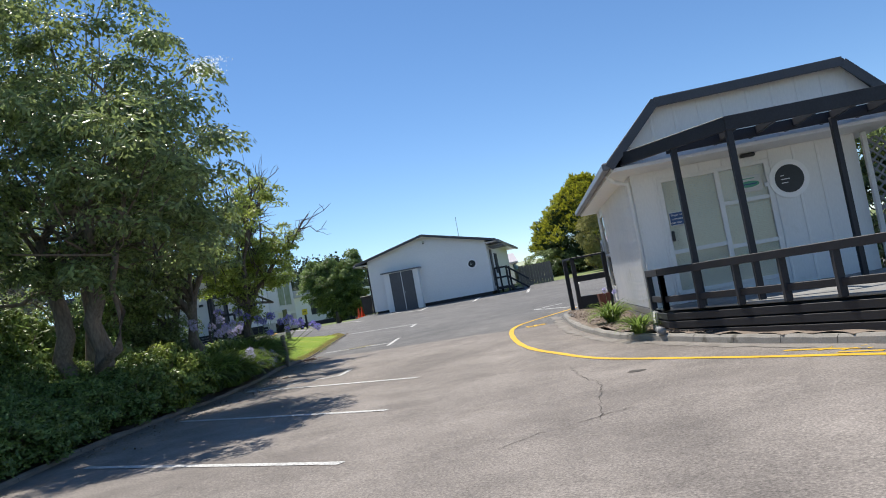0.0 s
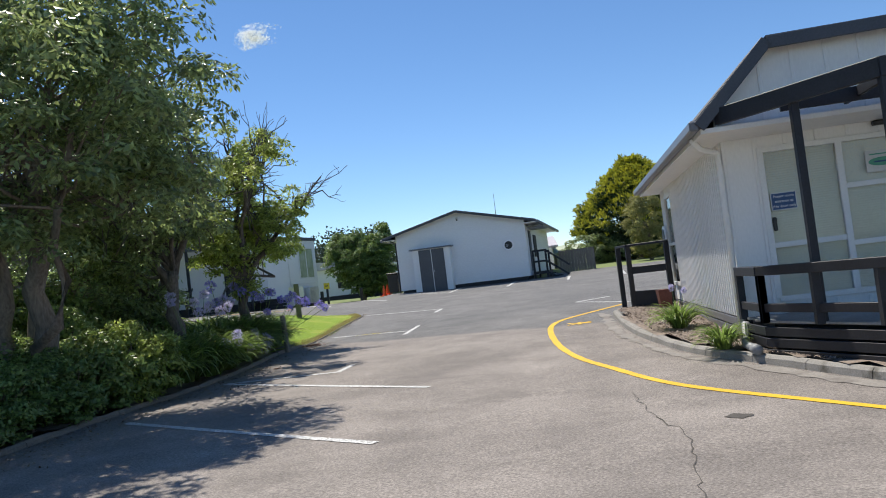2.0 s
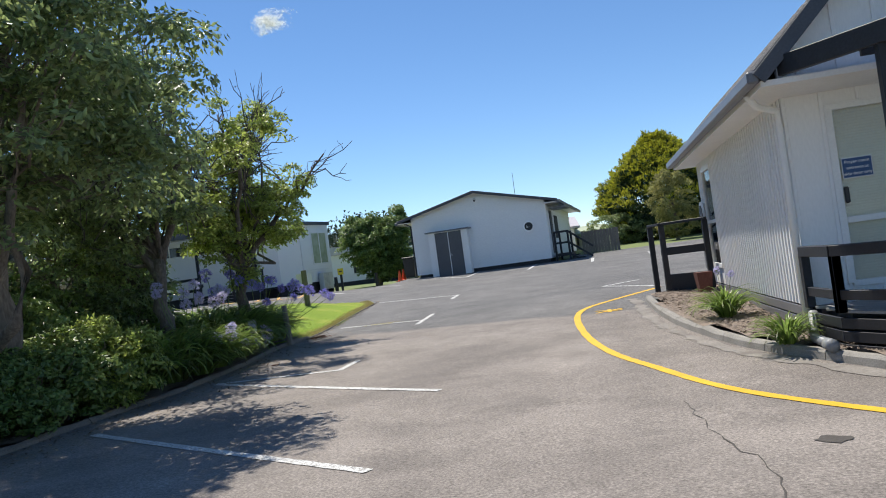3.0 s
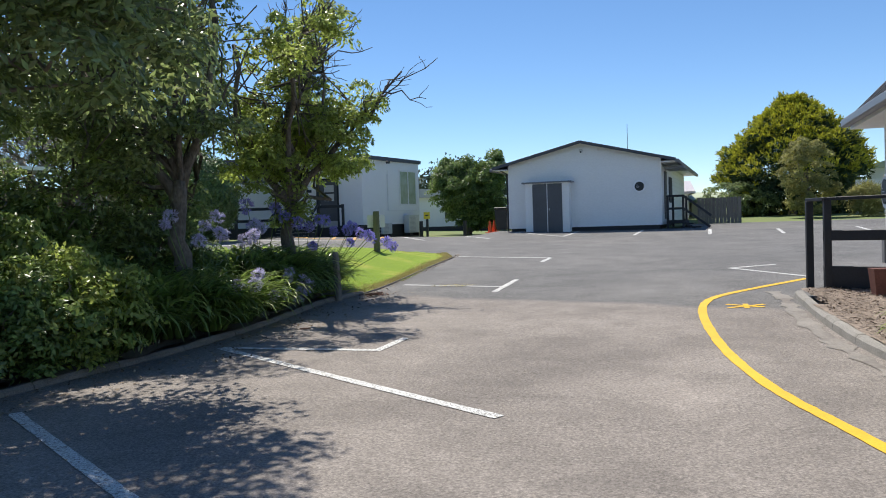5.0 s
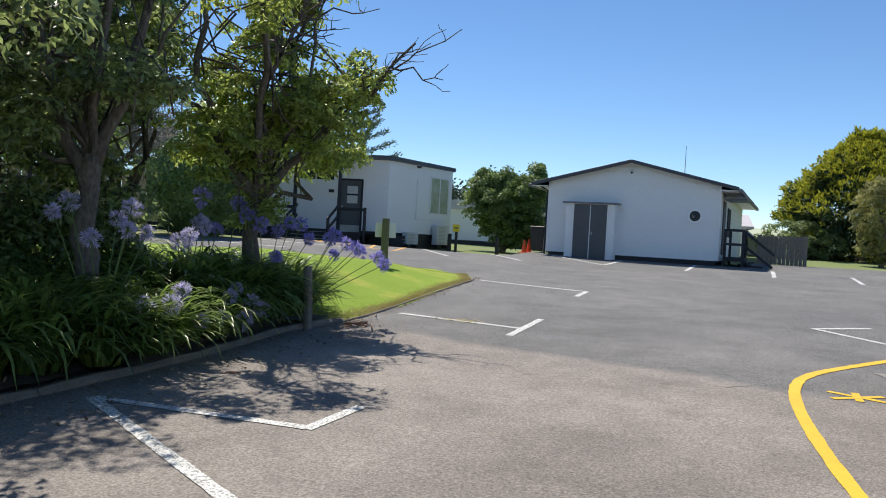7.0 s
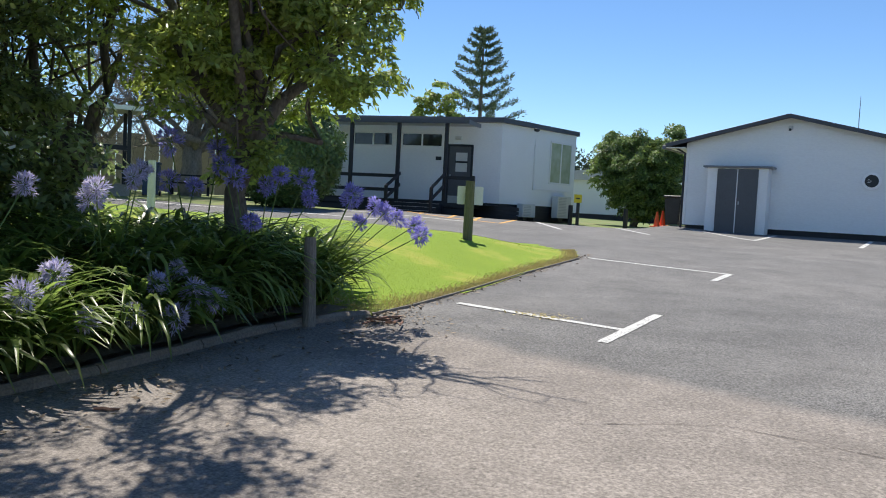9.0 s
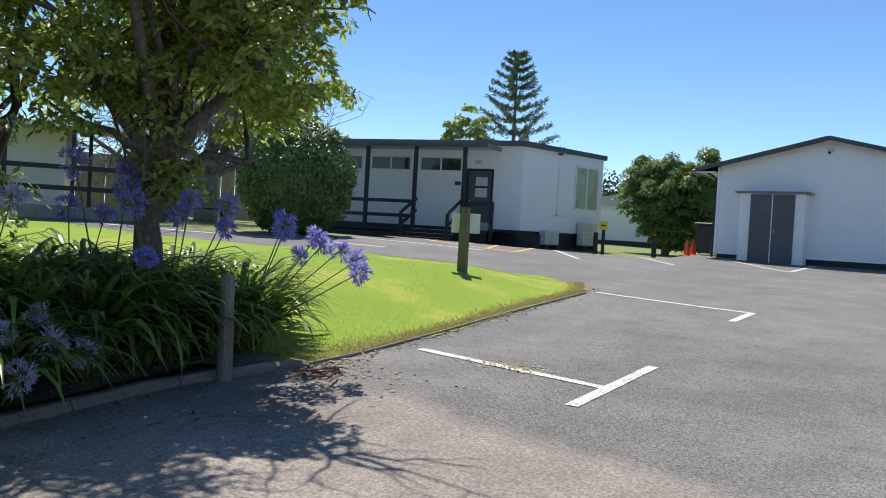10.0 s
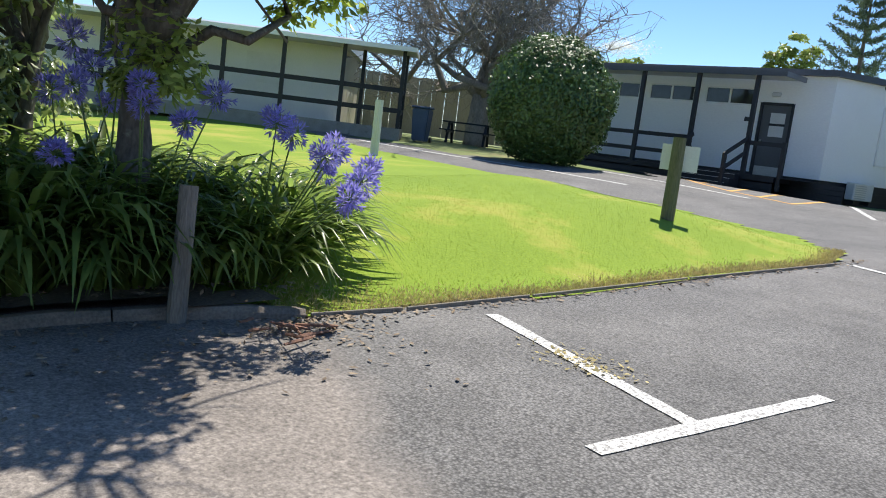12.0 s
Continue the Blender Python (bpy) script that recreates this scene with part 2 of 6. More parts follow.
LITTER = material("dry leaf litter", (0.12, 0.08, 0.05), (0.34, 0.27, 0.19), 5, 0.9, 0.2, 40, vary=0.4)
TWIG = material("reddish bark litter", (0.15, 0.07, 0.045), (0.32, 0.18, 0.12), 8, 0.9, 0.4, 40)
TAR = material("asphalt crack", (0.06, 0.053, 0.047), (0.1, 0.09, 0.08), 6, 0.95, 0.3, 40)
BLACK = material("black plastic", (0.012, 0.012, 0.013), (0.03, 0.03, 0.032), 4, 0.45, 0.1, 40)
SIGN_BLUE = material("blue sign", (0.02, 0.06, 0.17), (0.03, 0.085, 0.22), 3, 0.4, 0.0, 30)
SIGN_DARK = material("dark sign disc", (0.012, 0.014, 0.018), (0.022, 0.025, 0.03), 3, 0.4, 0.0, 30)
SIGN_GREEN = material("green print", (0.06, 0.28, 0.18), (0.10, 0.36, 0.24), 3, 0.5, 0.0, 30)
SIGN_YELLOW = material("yellow sign", (0.7, 0.55, 0.02), (0.8, 0.62, 0.03), 3, 0.5, 0.0, 30)
PAPER = material("white board", (0.55, 0.55, 0.53), (0.68, 0.68, 0.66), 3, 0.7, 0.1, 40, spots=((0.4, 0.38, 0.33), 5.0, 0.66))
ORANGE = material("orange plastic", (0.7, 0.09, 0.02), (0.85, 0.14, 0.03), 3, 0.5, 0.05, 30)
BIN_BLUE = material("blue bin plastic", (0.02, 0.05, 0.12), (0.035, 0.075, 0.17), 3, 0.45, 0.1, 30)
TERRACOTTA = material("brown planter", (0.09, 0.03, 0.022), (0.15, 0.055, 0.04), 4, 0.8, 0.2, 40)
ALUMINIUM = material("grey metal", (0.35, 0.36, 0.37), (0.5, 0.51, 0.52), 3, 0.4, 0.05, 40, metal=0.6)
BLIND = material("closed blind slat", (0.7, 0.67, 0.58), (0.78, 0.75, 0.66), 3, 0.6, 0.0, 30)
PVC = material("grey drain pipe", (0.2, 0.21, 0.22), (0.3, 0.31, 0.32), 3, 0.5, 0.05, 30)
CLOUD = material("cloud", (0.93, 0.93, 0.95), (0.96, 0.96, 0.98), 0.02, 1.0, 0.0, 0.1, thin=0.5, spec=0.0)


def glass_material():
    """Clear pane: see-through, with a reflection that grows towards grazing angles."""
    m = bpy.data.materials.new("window glass")
    m.use_nodes = True
    n, l = m.node_tree.nodes, m.node_tree.links
    n.remove(n["Principled BSDF"])
    clear, gloss, mix, fres = n.new("ShaderNodeBsdfTransparent"), n.new("ShaderNodeBsdfGlossy"), n.new("ShaderNodeMixShader"), n.new("ShaderNodeFresnel")
    clear.inputs["Color"].default_value = (0.99, 1.0, 0.99, 1)
    gloss.inputs["Roughness"].default_value = 0.02
    fres.inputs["IOR"].default_value = 1.3
    l.new(fres.outputs[0], mix.inputs[0])
    l.new(clear.outputs[0], mix.inputs[1])
    l.new(gloss.outputs[0], mix.inputs[2])
    l.new(mix.outputs[0], n["Material Output"].inputs["Surface"])
    return m


GLASS = glass_material()
# opaque pane: dark room and canopy reflection are put into its colour
DARK_GLASS = material("window pane with painted dimness", (0.02, 0.022, 0.024), (0.04, 0.043, 0.046), 2, 0.08, 0.0, 6)
# flat window panels with the dimness of an unlit room put into their colour
DARK_ROOM = material("painted dim interior", (0.03, 0.032, 0.035), (0.06, 0.062, 0.066), 2, 0.9, 0.0, 10)


# ---- building blocks ----
def height(x, y):
    """The lie of the land: nearly level at first, then rising away."""
    def soft(v, w=2.0):
        return v if v / w > 30 else w * math.log1p(math.exp(max(-40.0, v / w)))
    s = min(1.0, max(0.0, (y - 22) / 14))
    s = s * s * (3 - 2 * s)
    dip = min(1.0, max(0.0, (y - 38.3) / 3.0)) * min(1.0, max(0.0, (-4.4 - x) / 1.5))
    low = 0.028 * min(22.0, max(0.0, y - 41)) * min(1.0, max(0.0, (-4.4 - x) / 1.5))
    return -low - 0.2 * dip * dip * (3 - 2 * dip) + 0.10 + 0.0105 * max(-40, min(y, 120)) + 0.034 * soft(min(y, 90) - 15) - 0.012 * soft(min(y, 120) - 32) + 0.022 * max(0.0, -max(x, -30) - 2) * s


def mesh_of(name, bm):
    me = bpy.data.meshes.new(name)
    bm.to_mesh(me)
    bm.free()
    return me


def part(name, bm, mat, parent=None, label="", smooth=False):
    """One mesh object from a bmesh (or finished mesh), under a thing or a part."""
    me = mesh_of(name, bm) if isinstance(bm, bmesh.types.BMesh) else bm
    if not me.materials:
        me.materials.append(mat)
    if smooth:
        me.polygons.foreach_set("use_smooth", [True] * len(me.polygons))
    ob = new(name, me)
    ob.parent = parent
    if label:
        ob["label"] = label
    return ob


def thing(name, m, label, category, group="", kind=""):
    ob = new(name)
    ob.empty_display_size = 0.2
    ob.matrix_basis = m
    return tagged(ob, label, category, group, kind)


def box(bm, x0, x1, y0, y1, z0, z1, m=None, bevel=0.0):
    c = Vector(((x0 + x1) / 2, (y0 + y1) / 2, (z0 + z1) / 2))
    mm = Matrix.Translation(c) @ Matrix.Diagonal((x1 - x0, y1 - y0, z1 - z0, 1))
    r = bmesh.ops.create_cube(bm, size=1, matrix=(m @ mm) if m else mm)
    if bevel:
        es = list({e for v in r["verts"] for e in v.link_edges})
        bmesh.ops.bevel(bm, geom=es, offset=bevel, segments=1, affect="EDGES", profile=0.5)
    return bm


def boxed(*a, m=None, bevel=0.0):
    return box(bmesh.new(), *a, m=m, bevel=bevel)


def beam(bm, a, b, w, h, bevel=0.006):
    """A sawn timber of section w x h from a to b."""
    a, b = Vector(a), Vector(b)
    d = b - a
    q = d.to_track_quat("Y", "Z").to_matrix().to_4x4()
    return box(bm, -w / 2, w / 2, -d.length / 2, d.length / 2, -h / 2, h / 2, Matrix.Translation((a + b) / 2) @ q, bevel)


def tube(bm, pts, radii, sides=8, cap=True):
    pts = [Vector(p) for p in pts]
    rings = []
    for i, p in enumerate(pts):
        d = (pts[min(i + 1, len(pts) - 1)] - pts[max(i - 1, 0)]).normalized()
        ref = Vector((0, 0, 1)) if abs(d.z) < 0.9 else Vector((1, 0, 0))
        u = d.cross(ref).normalized()
        v = d.cross(u)
        rings.append([bm.verts.new(p + radii[i] * (math.cos(6.2832 * k / sides) * u + math.sin(6.2832 * k / sides) * v)) for k in range(sides)])
    for a, b in zip(rings, rings[1:]):
        for k in range(sides):
            bm.faces.new((a[k], a[(k + 1) % sides], b[(k + 1) % sides], b[k]))
    if cap:
        bm.faces.new(rings[0][::-1])
        bm.faces.new(rings[-1])
    return bm


def extrude_outline(bm, pts, z0, z1):
    """A prism over an outline; z0, z1: numbers or functions of x, y."""
    f0 = z0 if callable(z0) else (lambda x, y: z0)
    f1 = z1 if callable(z1) else (lambda x, y: z1)
    lo = [bm.verts.new((x, y, f0(x, y))) for x, y in pts]
    hi = [bm.verts.new((x, y, f1(x, y))) for x, y in pts]
    n = len(pts)
    bm.faces.new(lo[::-1])
    bm.faces.new(hi)
    for i in range(n):
        bm.faces.new((lo[i], lo[(i + 1) % n], hi[(i + 1) % n], hi[i]))
    bmesh.ops.recalc_face_normals(bm, faces=bm.faces)
    return bm


def curve_points(pts, step=0.25):
    """A smooth line through points (Catmull-Rom)."""
    p = [Vector((*q, 0)[:3]) for q in pts]
    p = [2 * p[0] - p[1], *p, 2 * p[-1] - p[-2]]
    out = []
    for i in range(1, len(p) - 2):
        n = max(2, int((p[i + 1] - p[i]).length / step))
        for k in range(n):
            t = k / n
            out.append(0.5 * (2 * p[i] + (p[i + 1] - p[i - 1]) * t + (2 * p[i - 1] - 5 * p[i] + 4 * p[i + 1] - p[i + 2]) * t * t
                              + (3 * p[i] - p[i - 1] - 3 * p[i + 1] + p[i + 2]) * t ** 3))
    return [(v.x, v.y) for v in out] + [(p[-2].x, p[-2].y)]


def ribbon(bm, pts, width, lift=0.006, step=0.12, wobble=0.005):
    """Paint along a line, on the lie of the land."""
    fine = []
    for (ax, ay), (bx, by) in zip(pts, pts[1:]):
        n = max(1, int(math.hypot(bx - ax, by - ay) / step))
        fine += [(ax + (bx - ax) * k / n, ay + (by - ay) * k / n) for k in range(n)]
    fine.append(pts[-1])
    prev = None
    for i, (x, y) in enumerate(fine):
        a, b = fine[max(i - 1, 0)], fine[min(i + 1, len(fine) - 1)]
        d = math.hypot(b[0] - a[0], b[1] - a[1])
        nx, ny = -(b[1] - a[1]) / d, (b[0] - a[0]) / d
        w = width / 2 + random.uniform(-wobble, wobble)
        cur = [bm.verts.new((x + s * w * nx, y + s * w * ny, height(x + s * w * nx, y + s * w * ny) + lift)) for s in (-1, 1)]
        if prev:
            bm.faces.new((prev[0], cur[0], cur[1], prev[1]))
        prev = cur
    bmesh.ops.recalc_face_normals(bm, faces=bm.faces)
    for f in bm.faces:
        if f.normal.z < 0:
            f.normal_flip()
    return bm


def sheet(name, xs, ys, zf, mat, inside=None):
    """A surface over a grid of x and y, kept where inside(x, y)."""
    nx, ny = len(xs), len(ys)
    vs = [(x, y, zf(x, y)) for y in ys for x in xs]
    fs = []
    for j in range(ny - 1):
        for i in range(nx - 1):
            if inside is None or inside((xs[i] + xs[i + 1]) / 2, (ys[j] + ys[j + 1]) / 2):
                fs.append((j * nx + i, j * nx + i + 1, (j + 1) * nx + i + 1, (j + 1) * nx + i))
    me = bpy.data.meshes.new(name)
    me.from_pydata(vs, [], fs)
    return part(name, me, mat, smooth=True)


def in_poly(poly, x, y):
    c = False
    for i in range(len(poly)):
        (x1, y1), (x2, y2) = poly[i], poly[i - 1]
        if (y1 > y) != (y2 > y) and x < (x2 - x1) * (y - y1) / (y2 - y1) + x1:
            c = not c
    return c


def edge_distance(poly, x, y):
    best = 1e9
    for i in range(len(poly)):
        (x1, y1), (x2, y2) = poly[i - 1], poly[i]
        dx, dy = x2 - x1, y2 - y1
        t = max(0, min(1, ((x - x1) * dx + (y - y1) * dy) / (dx * dx + dy * dy + 1e-9)))
        best = min(best, math.hypot(x - x1 - t * dx, y - y1 - t * dy))
    return best


def leaf_mesh(name, at, length, width, rng, droop=0.3, up=None, fold=0.25, face=None):
    """Many folded four-cornered leaves at the given places."""
    n = len(at)
    d = rng.normal(size=(n, 3))
    if up is not None:
        d = d * 0.75 + up
    d[:, 2] -= droop
    d /= np.linalg.norm(d, axis=1)[:, None] + 1e-9
    if face is not None:
        d -= face * np.sum(d * face, axis=1)[:, None] * 0.75
        d /= np.linalg.norm(d, axis=1)[:, None] + 1e-9
    s = np.cross(d, rng.normal(size=(n, 3)) if face is None else face + rng.normal(size=(n, 3)) * 0.45)
    s /= np.linalg.norm(s, axis=1)[:, None] + 1e-9
    nn = np.cross(d, s)
    ln = (length * rng.uniform(0.6, 1.25, n))[:, None]
    wd = (width * rng.uniform(0.7, 1.2, n))[:, None]
    mid = at + d * ln * 0.45
    v = np.stack([at, mid + s * wd / 2 + nn * wd * fold, at + d * ln, mid - s * wd / 2 + nn * wd * fold], 1).reshape(-1, 3)
    k = np.arange(n)[:, None] * 4
    t = np.concatenate([k + [[0, 1, 2]], k + [[0, 2, 3]]], 1).reshape(-1, 3)
    return fast_mesh(name, v, t)


def fast_mesh(name, v, t):
    me = bpy.data.meshes.new(name)
    me.vertices.add(len(v))
    me.vertices.foreach_set("co", np.asarray(v, dtype=np.float32).ravel())
    me.loops.add(len(t) * 3)
    me.loops.foreach_set("vertex_index", np.asarray(t, dtype=np.int32).ravel())
    me.polygons.add(len(t))
    me.polygons.foreach_set("loop_start", np.arange(0, len(t) * 3, 3, dtype=np.int32))
    me.update(calc_edges=True)
    return me


def clump_points(rng, blobs, clumps, leaves, size=(0.3, 0.6), shell=0.55, gap=0.0):
    """Leaf places: small clumps spread through the outer part of a few large blobs (x, y, z, rx, ry, rz)."""
    out, face = [], []
    vol = np.array([b[3] * b[4] * b[5] for b in blobs]) ** 0.67
    which = rng.choice(len(blobs), clumps, p=vol / vol.sum())
    for w in which:
        x, y, z, rx, ry, rz = blobs[w]
        d = rng.normal(size=3)
        d /= np.linalg.norm(d)
        r = rng.uniform(shell, 1.0) ** 0.6
        c = np.array((x, y, z)) + d * r * np.array((rx, ry, rz))
        if gap and noise.noise(Vector(c) * 0.9) < -0.5 + gap:
            continue
        s = rng.uniform(*size)
        q = rng.normal(size=(leaves, 3))
        q *= (rng.uniform(0.35, 1, leaves) ** 0.4 / np.linalg.norm(q, axis=1))[:, None] * s
        q[:, 2] = np.abs(q[:, 2]) * 0.75 - 0.18 * s + 0.25 * (d[0] * q[:, 0] + d[1] * q[:, 1]) * -0.6
        out.append(c + q)
        w = q / s + (0, 0, 0.55)
        face.append(w / np.linalg.norm(w, axis=1)[:, None])
    return np.concatenate(out), np.concatenate(face)


def limb(bm, start, end, r0, r1, rng, bend=0.25, n=7, sides=7):
    a, b = np.array(start, float), np.array(end, float)
    pts = []
    for i in range(n):
        t = i / (n - 1)
        w = rng.normal(size=3) * bend * np.linalg.norm(b - a) * 0.12 * math.sin(math.pi * min(t * 1.1, 1))
        pts.append(a + (b - a) * t + w)
    tube(bm, pts, [r0 + (r1 - r0) * i / (n - 1) for i in range(n)], sides)
    return pts


def tree(name, label, m, stems, blobs, clumps, leaves, leaf, leaf_mat, bark_mat, seed, size=(0.3, 0.6), shell=0.5, gap=0.0, twigs=40, up=None, droop=0.3, limbs=()):
    """A tree: tapered stems, limbs out to the crown, twigs and a crown of many leaves. Local metres, base at 0."""
    rng = np.random.default_rng(seed)
    t = thing(name, m, label, "tree")
    bm = bmesh.new()
    tops = []
    for (x0, y0), (x1, y1, z1), r in stems:
        pts = limb(bm, (x0, y0, -0.1), (x1, y1, z1), r * 1.15, r * 0.5, rng, 0.25, 9, 10)
        tops.append((pts[-3:], r * 0.5))
    for line, r0, r1 in limbs:
        way = [np.array(p) for p in line]
        pts = [way[0]]
        for a, b in zip(way, way[1:]):
            for k in (0.34, 0.67, 1.0):
                pts.append(a + (b - a) * k + rng.normal(size=3) * 0.03 * (k < 1))
        n = len(pts)
        tube(bm, pts, [(r0 + (r1 - r0) * (i / (n - 1)) ** 0.8) * rng.uniform(0.9, 1.12) for i in range(n)], 10)
        tops.append((pts[-3:], max(r1, 0.035)))
    part("trunk", bm, bark_mat, t, smooth=True)
    bm = bmesh.new()
    for i in range(twigs):
        pts, r = tops[i % len(tops)]
        b = blobs[int(rng.integers(len(blobs)))]
        d = rng.normal(size=3)
        d /= np.linalg.norm(d)
        end = np.array(b[:3]) + d * np.array(b[3:]) * rng.uniform(0.5, 0.95)
        s = pts[int(rng.integers(3))]
        limb(bm, s, end, r * rng.uniform(0.22, 0.6), 0.01, rng, 0.6, 7, 5)
    tagged(part("branchwork", bm, bark_mat, t, smooth=True), kind="stuff")
    at, face = clump_points(rng, blobs, clumps, leaves, size, shell, gap)
    tagged(part("crown", leaf_mesh("crown", at, leaf[0], leaf[1], rng, droop, up, face=face), leaf_mat, t), kind="stuff")
    return t

# ---- ground, road, lawn, beds ----
KERB_LEFT = [(-5.9, -12), (-5.87, 2), (-5.86, 10.5), (-5.8, 13.2), (-5.45, 15.4), (-5.0, 17), (-4.72, 18.9), (-4.65, 20.0), (-4.6, 21.2), (-4.25, 22.3)]
KERB_RIGHT = [(6.6, 4.0), (5.6, 6.6), (4.62, 9.6), (3.85, 11.6), (3.3, 13.4), (2.82, 15.0), (2.6, 17.0), (2.57, 18.5), (2.65, 20.0), (2.77, 21.3)]
LAWN = [(-4.25, 22.3), (-4.15, 23.0), (-4.1, 24.2), (-4.06, 26.3), (-3.93, 29.1), (-4.3, 30.1), (-5.3, 30.9), (-9, 31.7), (-13, 31.6), (-17, 31.6),
        (-24, 33), (-45, 36), (-45, 14), (-9, 14), (-6.5, 19), (-5.2, 21.6)]
YELLOW = [(5.9, 5.6), (5.0, 7.4), (4.17, 9.02), (3.5, 10.1), (2.9, 11.15), (2.2, 12.4), (1.86, 13.3), (1.6, 14.45), (1.34, 15.6), (1.2, 16.9), (1.17, 18.2), (1.22, 19.65), (1.36, 20.7),
          (1.65, 21.45), (2.35, 22.35), (3.4, 23.55)]


def spaced(lo, hi, near_lo, near_hi, step):
    a = list(np.arange(near_lo, near_hi + 0.001, step))
    d = step * 2
    left, right = [], []
    v = near_lo
    while v > lo:
        v -= d
        left.append(v)
        d *= 1.5
    d, v = step * 2, near_hi
    while v < hi:
        v += d
        right.append(v)
        d *= 1.5
    return left[::-1] + a + right


ground = sheet("ground", spaced(-2500, 2500, -60, 60, 2), spaced(-2500, 2500, -40, 90, 2), lambda x, y: height(x, y) - 0.05, FIELD)
tagged(ground, "mown grassy ground running out to the horizon", "ground", kind="structure")
ROAD = [(-50, -40), (45, -40), (45, 46), (3.5, 45.5), (3.0, 42.2), (-4.0, 43.4), (-5.2, 43.0), (-8.0, 42.6), (-9.6, 41.6), (-11.5, 40.2), (-14.2, 39.9), (-12.6, 37.6),
        (-15.2, 34.4), (-20, 33.6), (-26, 34.6), (-50, 38)]
road = sheet("road", list(np.arange(-50, 46, 0.5)), list(np.arange(-40, 47, 0.5)), height, ASPHALT, lambda x, y: in_poly(ROAD, x, y))
tagged(road, "worn brownish asphalt car park joined to darker chip seal", "car park", kind="structure")


def lawn_height(x, y):
    d = edge_distance(LAWN, x, y)
    s = min(1.0, d / 2.6)
    s = s * s * (3 - 2 * s)
    return height(x, y) + 0.015 + 0.33 * s * (1 if x > -9 else max(0.35, 1 - (-9 - x) / 8)) + 0.02 * noise.noise((x * 0.6, y * 0.6, 3))


lawn = sheet("lawn", list(np.arange(-45, -12, 1.0)) + list(np.arange(-12, -3.7, 0.2)), list(np.arange(13, 36.6, 0.2)), lawn_height, GRASS, lambda x, y: in_poly(LAWN, x, y))
tagged(lawn, "bright green mown lawn mound with dry patches", "lawn", kind="structure")


def grass_tufts():
    """Short blades over the nearest part of the lawn."""
    rng = np.random.default_rng(5)
    n = 150000
    p = np.column_stack([rng.uniform(-9.5, -3.9, n), rng.uniform(21, 31.5, n), np.zeros(n)])
    keep = [i for i in range(n) if rng.random() < 1.15 - 0.07 * math.hypot(p[i, 0], p[i, 1] - 19) and in_poly(LAWN, p[i, 0], p[i, 1])]
    p = p[keep]
    for q in p:
        q[2] = lawn_height(q[0], q[1]) - 0.004
    me = leaf_mesh("grass", p, 0.019, 0.004, rng, droop=-0.2, up=np.array((0, 0, 1.1)))
    tagged(part("grass", me, BLADE), "short mown grass blades with dry tips", "grass", kind="stuff")


def dry_fringe():
    """Straw-coloured grass along the lawn's edging."""
    rng = np.random.default_rng(15)
    p = []
    for _ in range(16000):
        y = rng.uniform(22.2, 30.3)
        x = np.interp(y, [22.2, 23.0, 24.2, 26.3, 29.1, 30.3], [-4.25, -4.15, -4.1, -4.06, -3.93, -4.3]) - abs(rng.normal()) * (0.12 + 0.3 * max(0, 1 - (y - 22.2) / 1.6))
        p.append((x, y, lawn_height(x, y) - 0.003))
    me = leaf_mesh("dry_grass", np.array(p), 0.045, 0.006, rng, droop=-0.1, up=np.array((0, 0, 0.7)))
    tagged(part("dry_grass", me, STRAW), "dry straw-coloured grass fringe along the lawn edging", "grass", kind="stuff")


def kerb(name, pts, mat, label, width=0.13, rise=0.085, step=0.9):
    """A kerb of cast lengths, each a part, along a line."""
    k = thing(name, pose(0, 0, 0), label, "kerb", kind="structure")
    line = curve_points(pts, 0.3)
    seg = 3
    for i in range(0, len(line) - 1, seg):
        run = line[i:i + seg + 1]
        if len(run) < 2:
            continue
        bm = bmesh.new()
        prev = None
        for j, (x, y) in enumerate(run):
            ii = i + j
            a, b = line[max(ii - 1, 0)], line[min(ii + 1, len(line) - 1)]
            d = math.hypot(b[0] - a[0], b[1] - a[1])
            tx, ty = (b[0] - a[0]) / d, (b[1] - a[1]) / d
            if j == 0:
                x, y = x + tx * 0.006, y + ty * 0.006
            if j == len(run) - 1:
                x, y = x - tx * 0.006, y - ty * 0.006
            z = height(x, y)
            r = rise + 0.022 * noise.noise((x * 2, y * 2, 1))
            prof = [(-width / 2 - 0.015, -0.06), (-width / 2, r - 0.03), (-width / 2 + 0.03, r), (width / 2 - 0.03, r), (width / 2, r - 0.03), (width / 2 + 0.015, -0.06)]
            cur = [bm.verts.new((x - ty * o, y + tx * o, z + h)) for o, h in prof]
            if prev:
                for q in range(len(prof) - 1):
                    bm.faces.new((prev[q], prev[q + 1], cur[q + 1], cur[q]))
            else:
                bm.faces.new(cur)
            prev = cur
        bm.faces.new(prev[::-1])
        bmesh.ops.recalc_face_normals(bm, faces=bm.faces)
        part("kerbstone", bm, mat, k)
    return k


kerb("kerb_left", KERB_LEFT, OLD_CONCRETE, "low stained concrete kerb along the planted bed", 0.12, 0.065)
kerb("kerb_right", KERB_RIGHT, CONCRETE, "pale concrete kerb round the mulched corner bed", 0.13, 0.105)
bed_l = [(x - 0.05, y) for x, y in curve_points(KERB_LEFT, 0.5)] + [(-5.2, 21.8), (-6.5, 19.0), (-9, 14), (-14, 10), (-14, -12)]
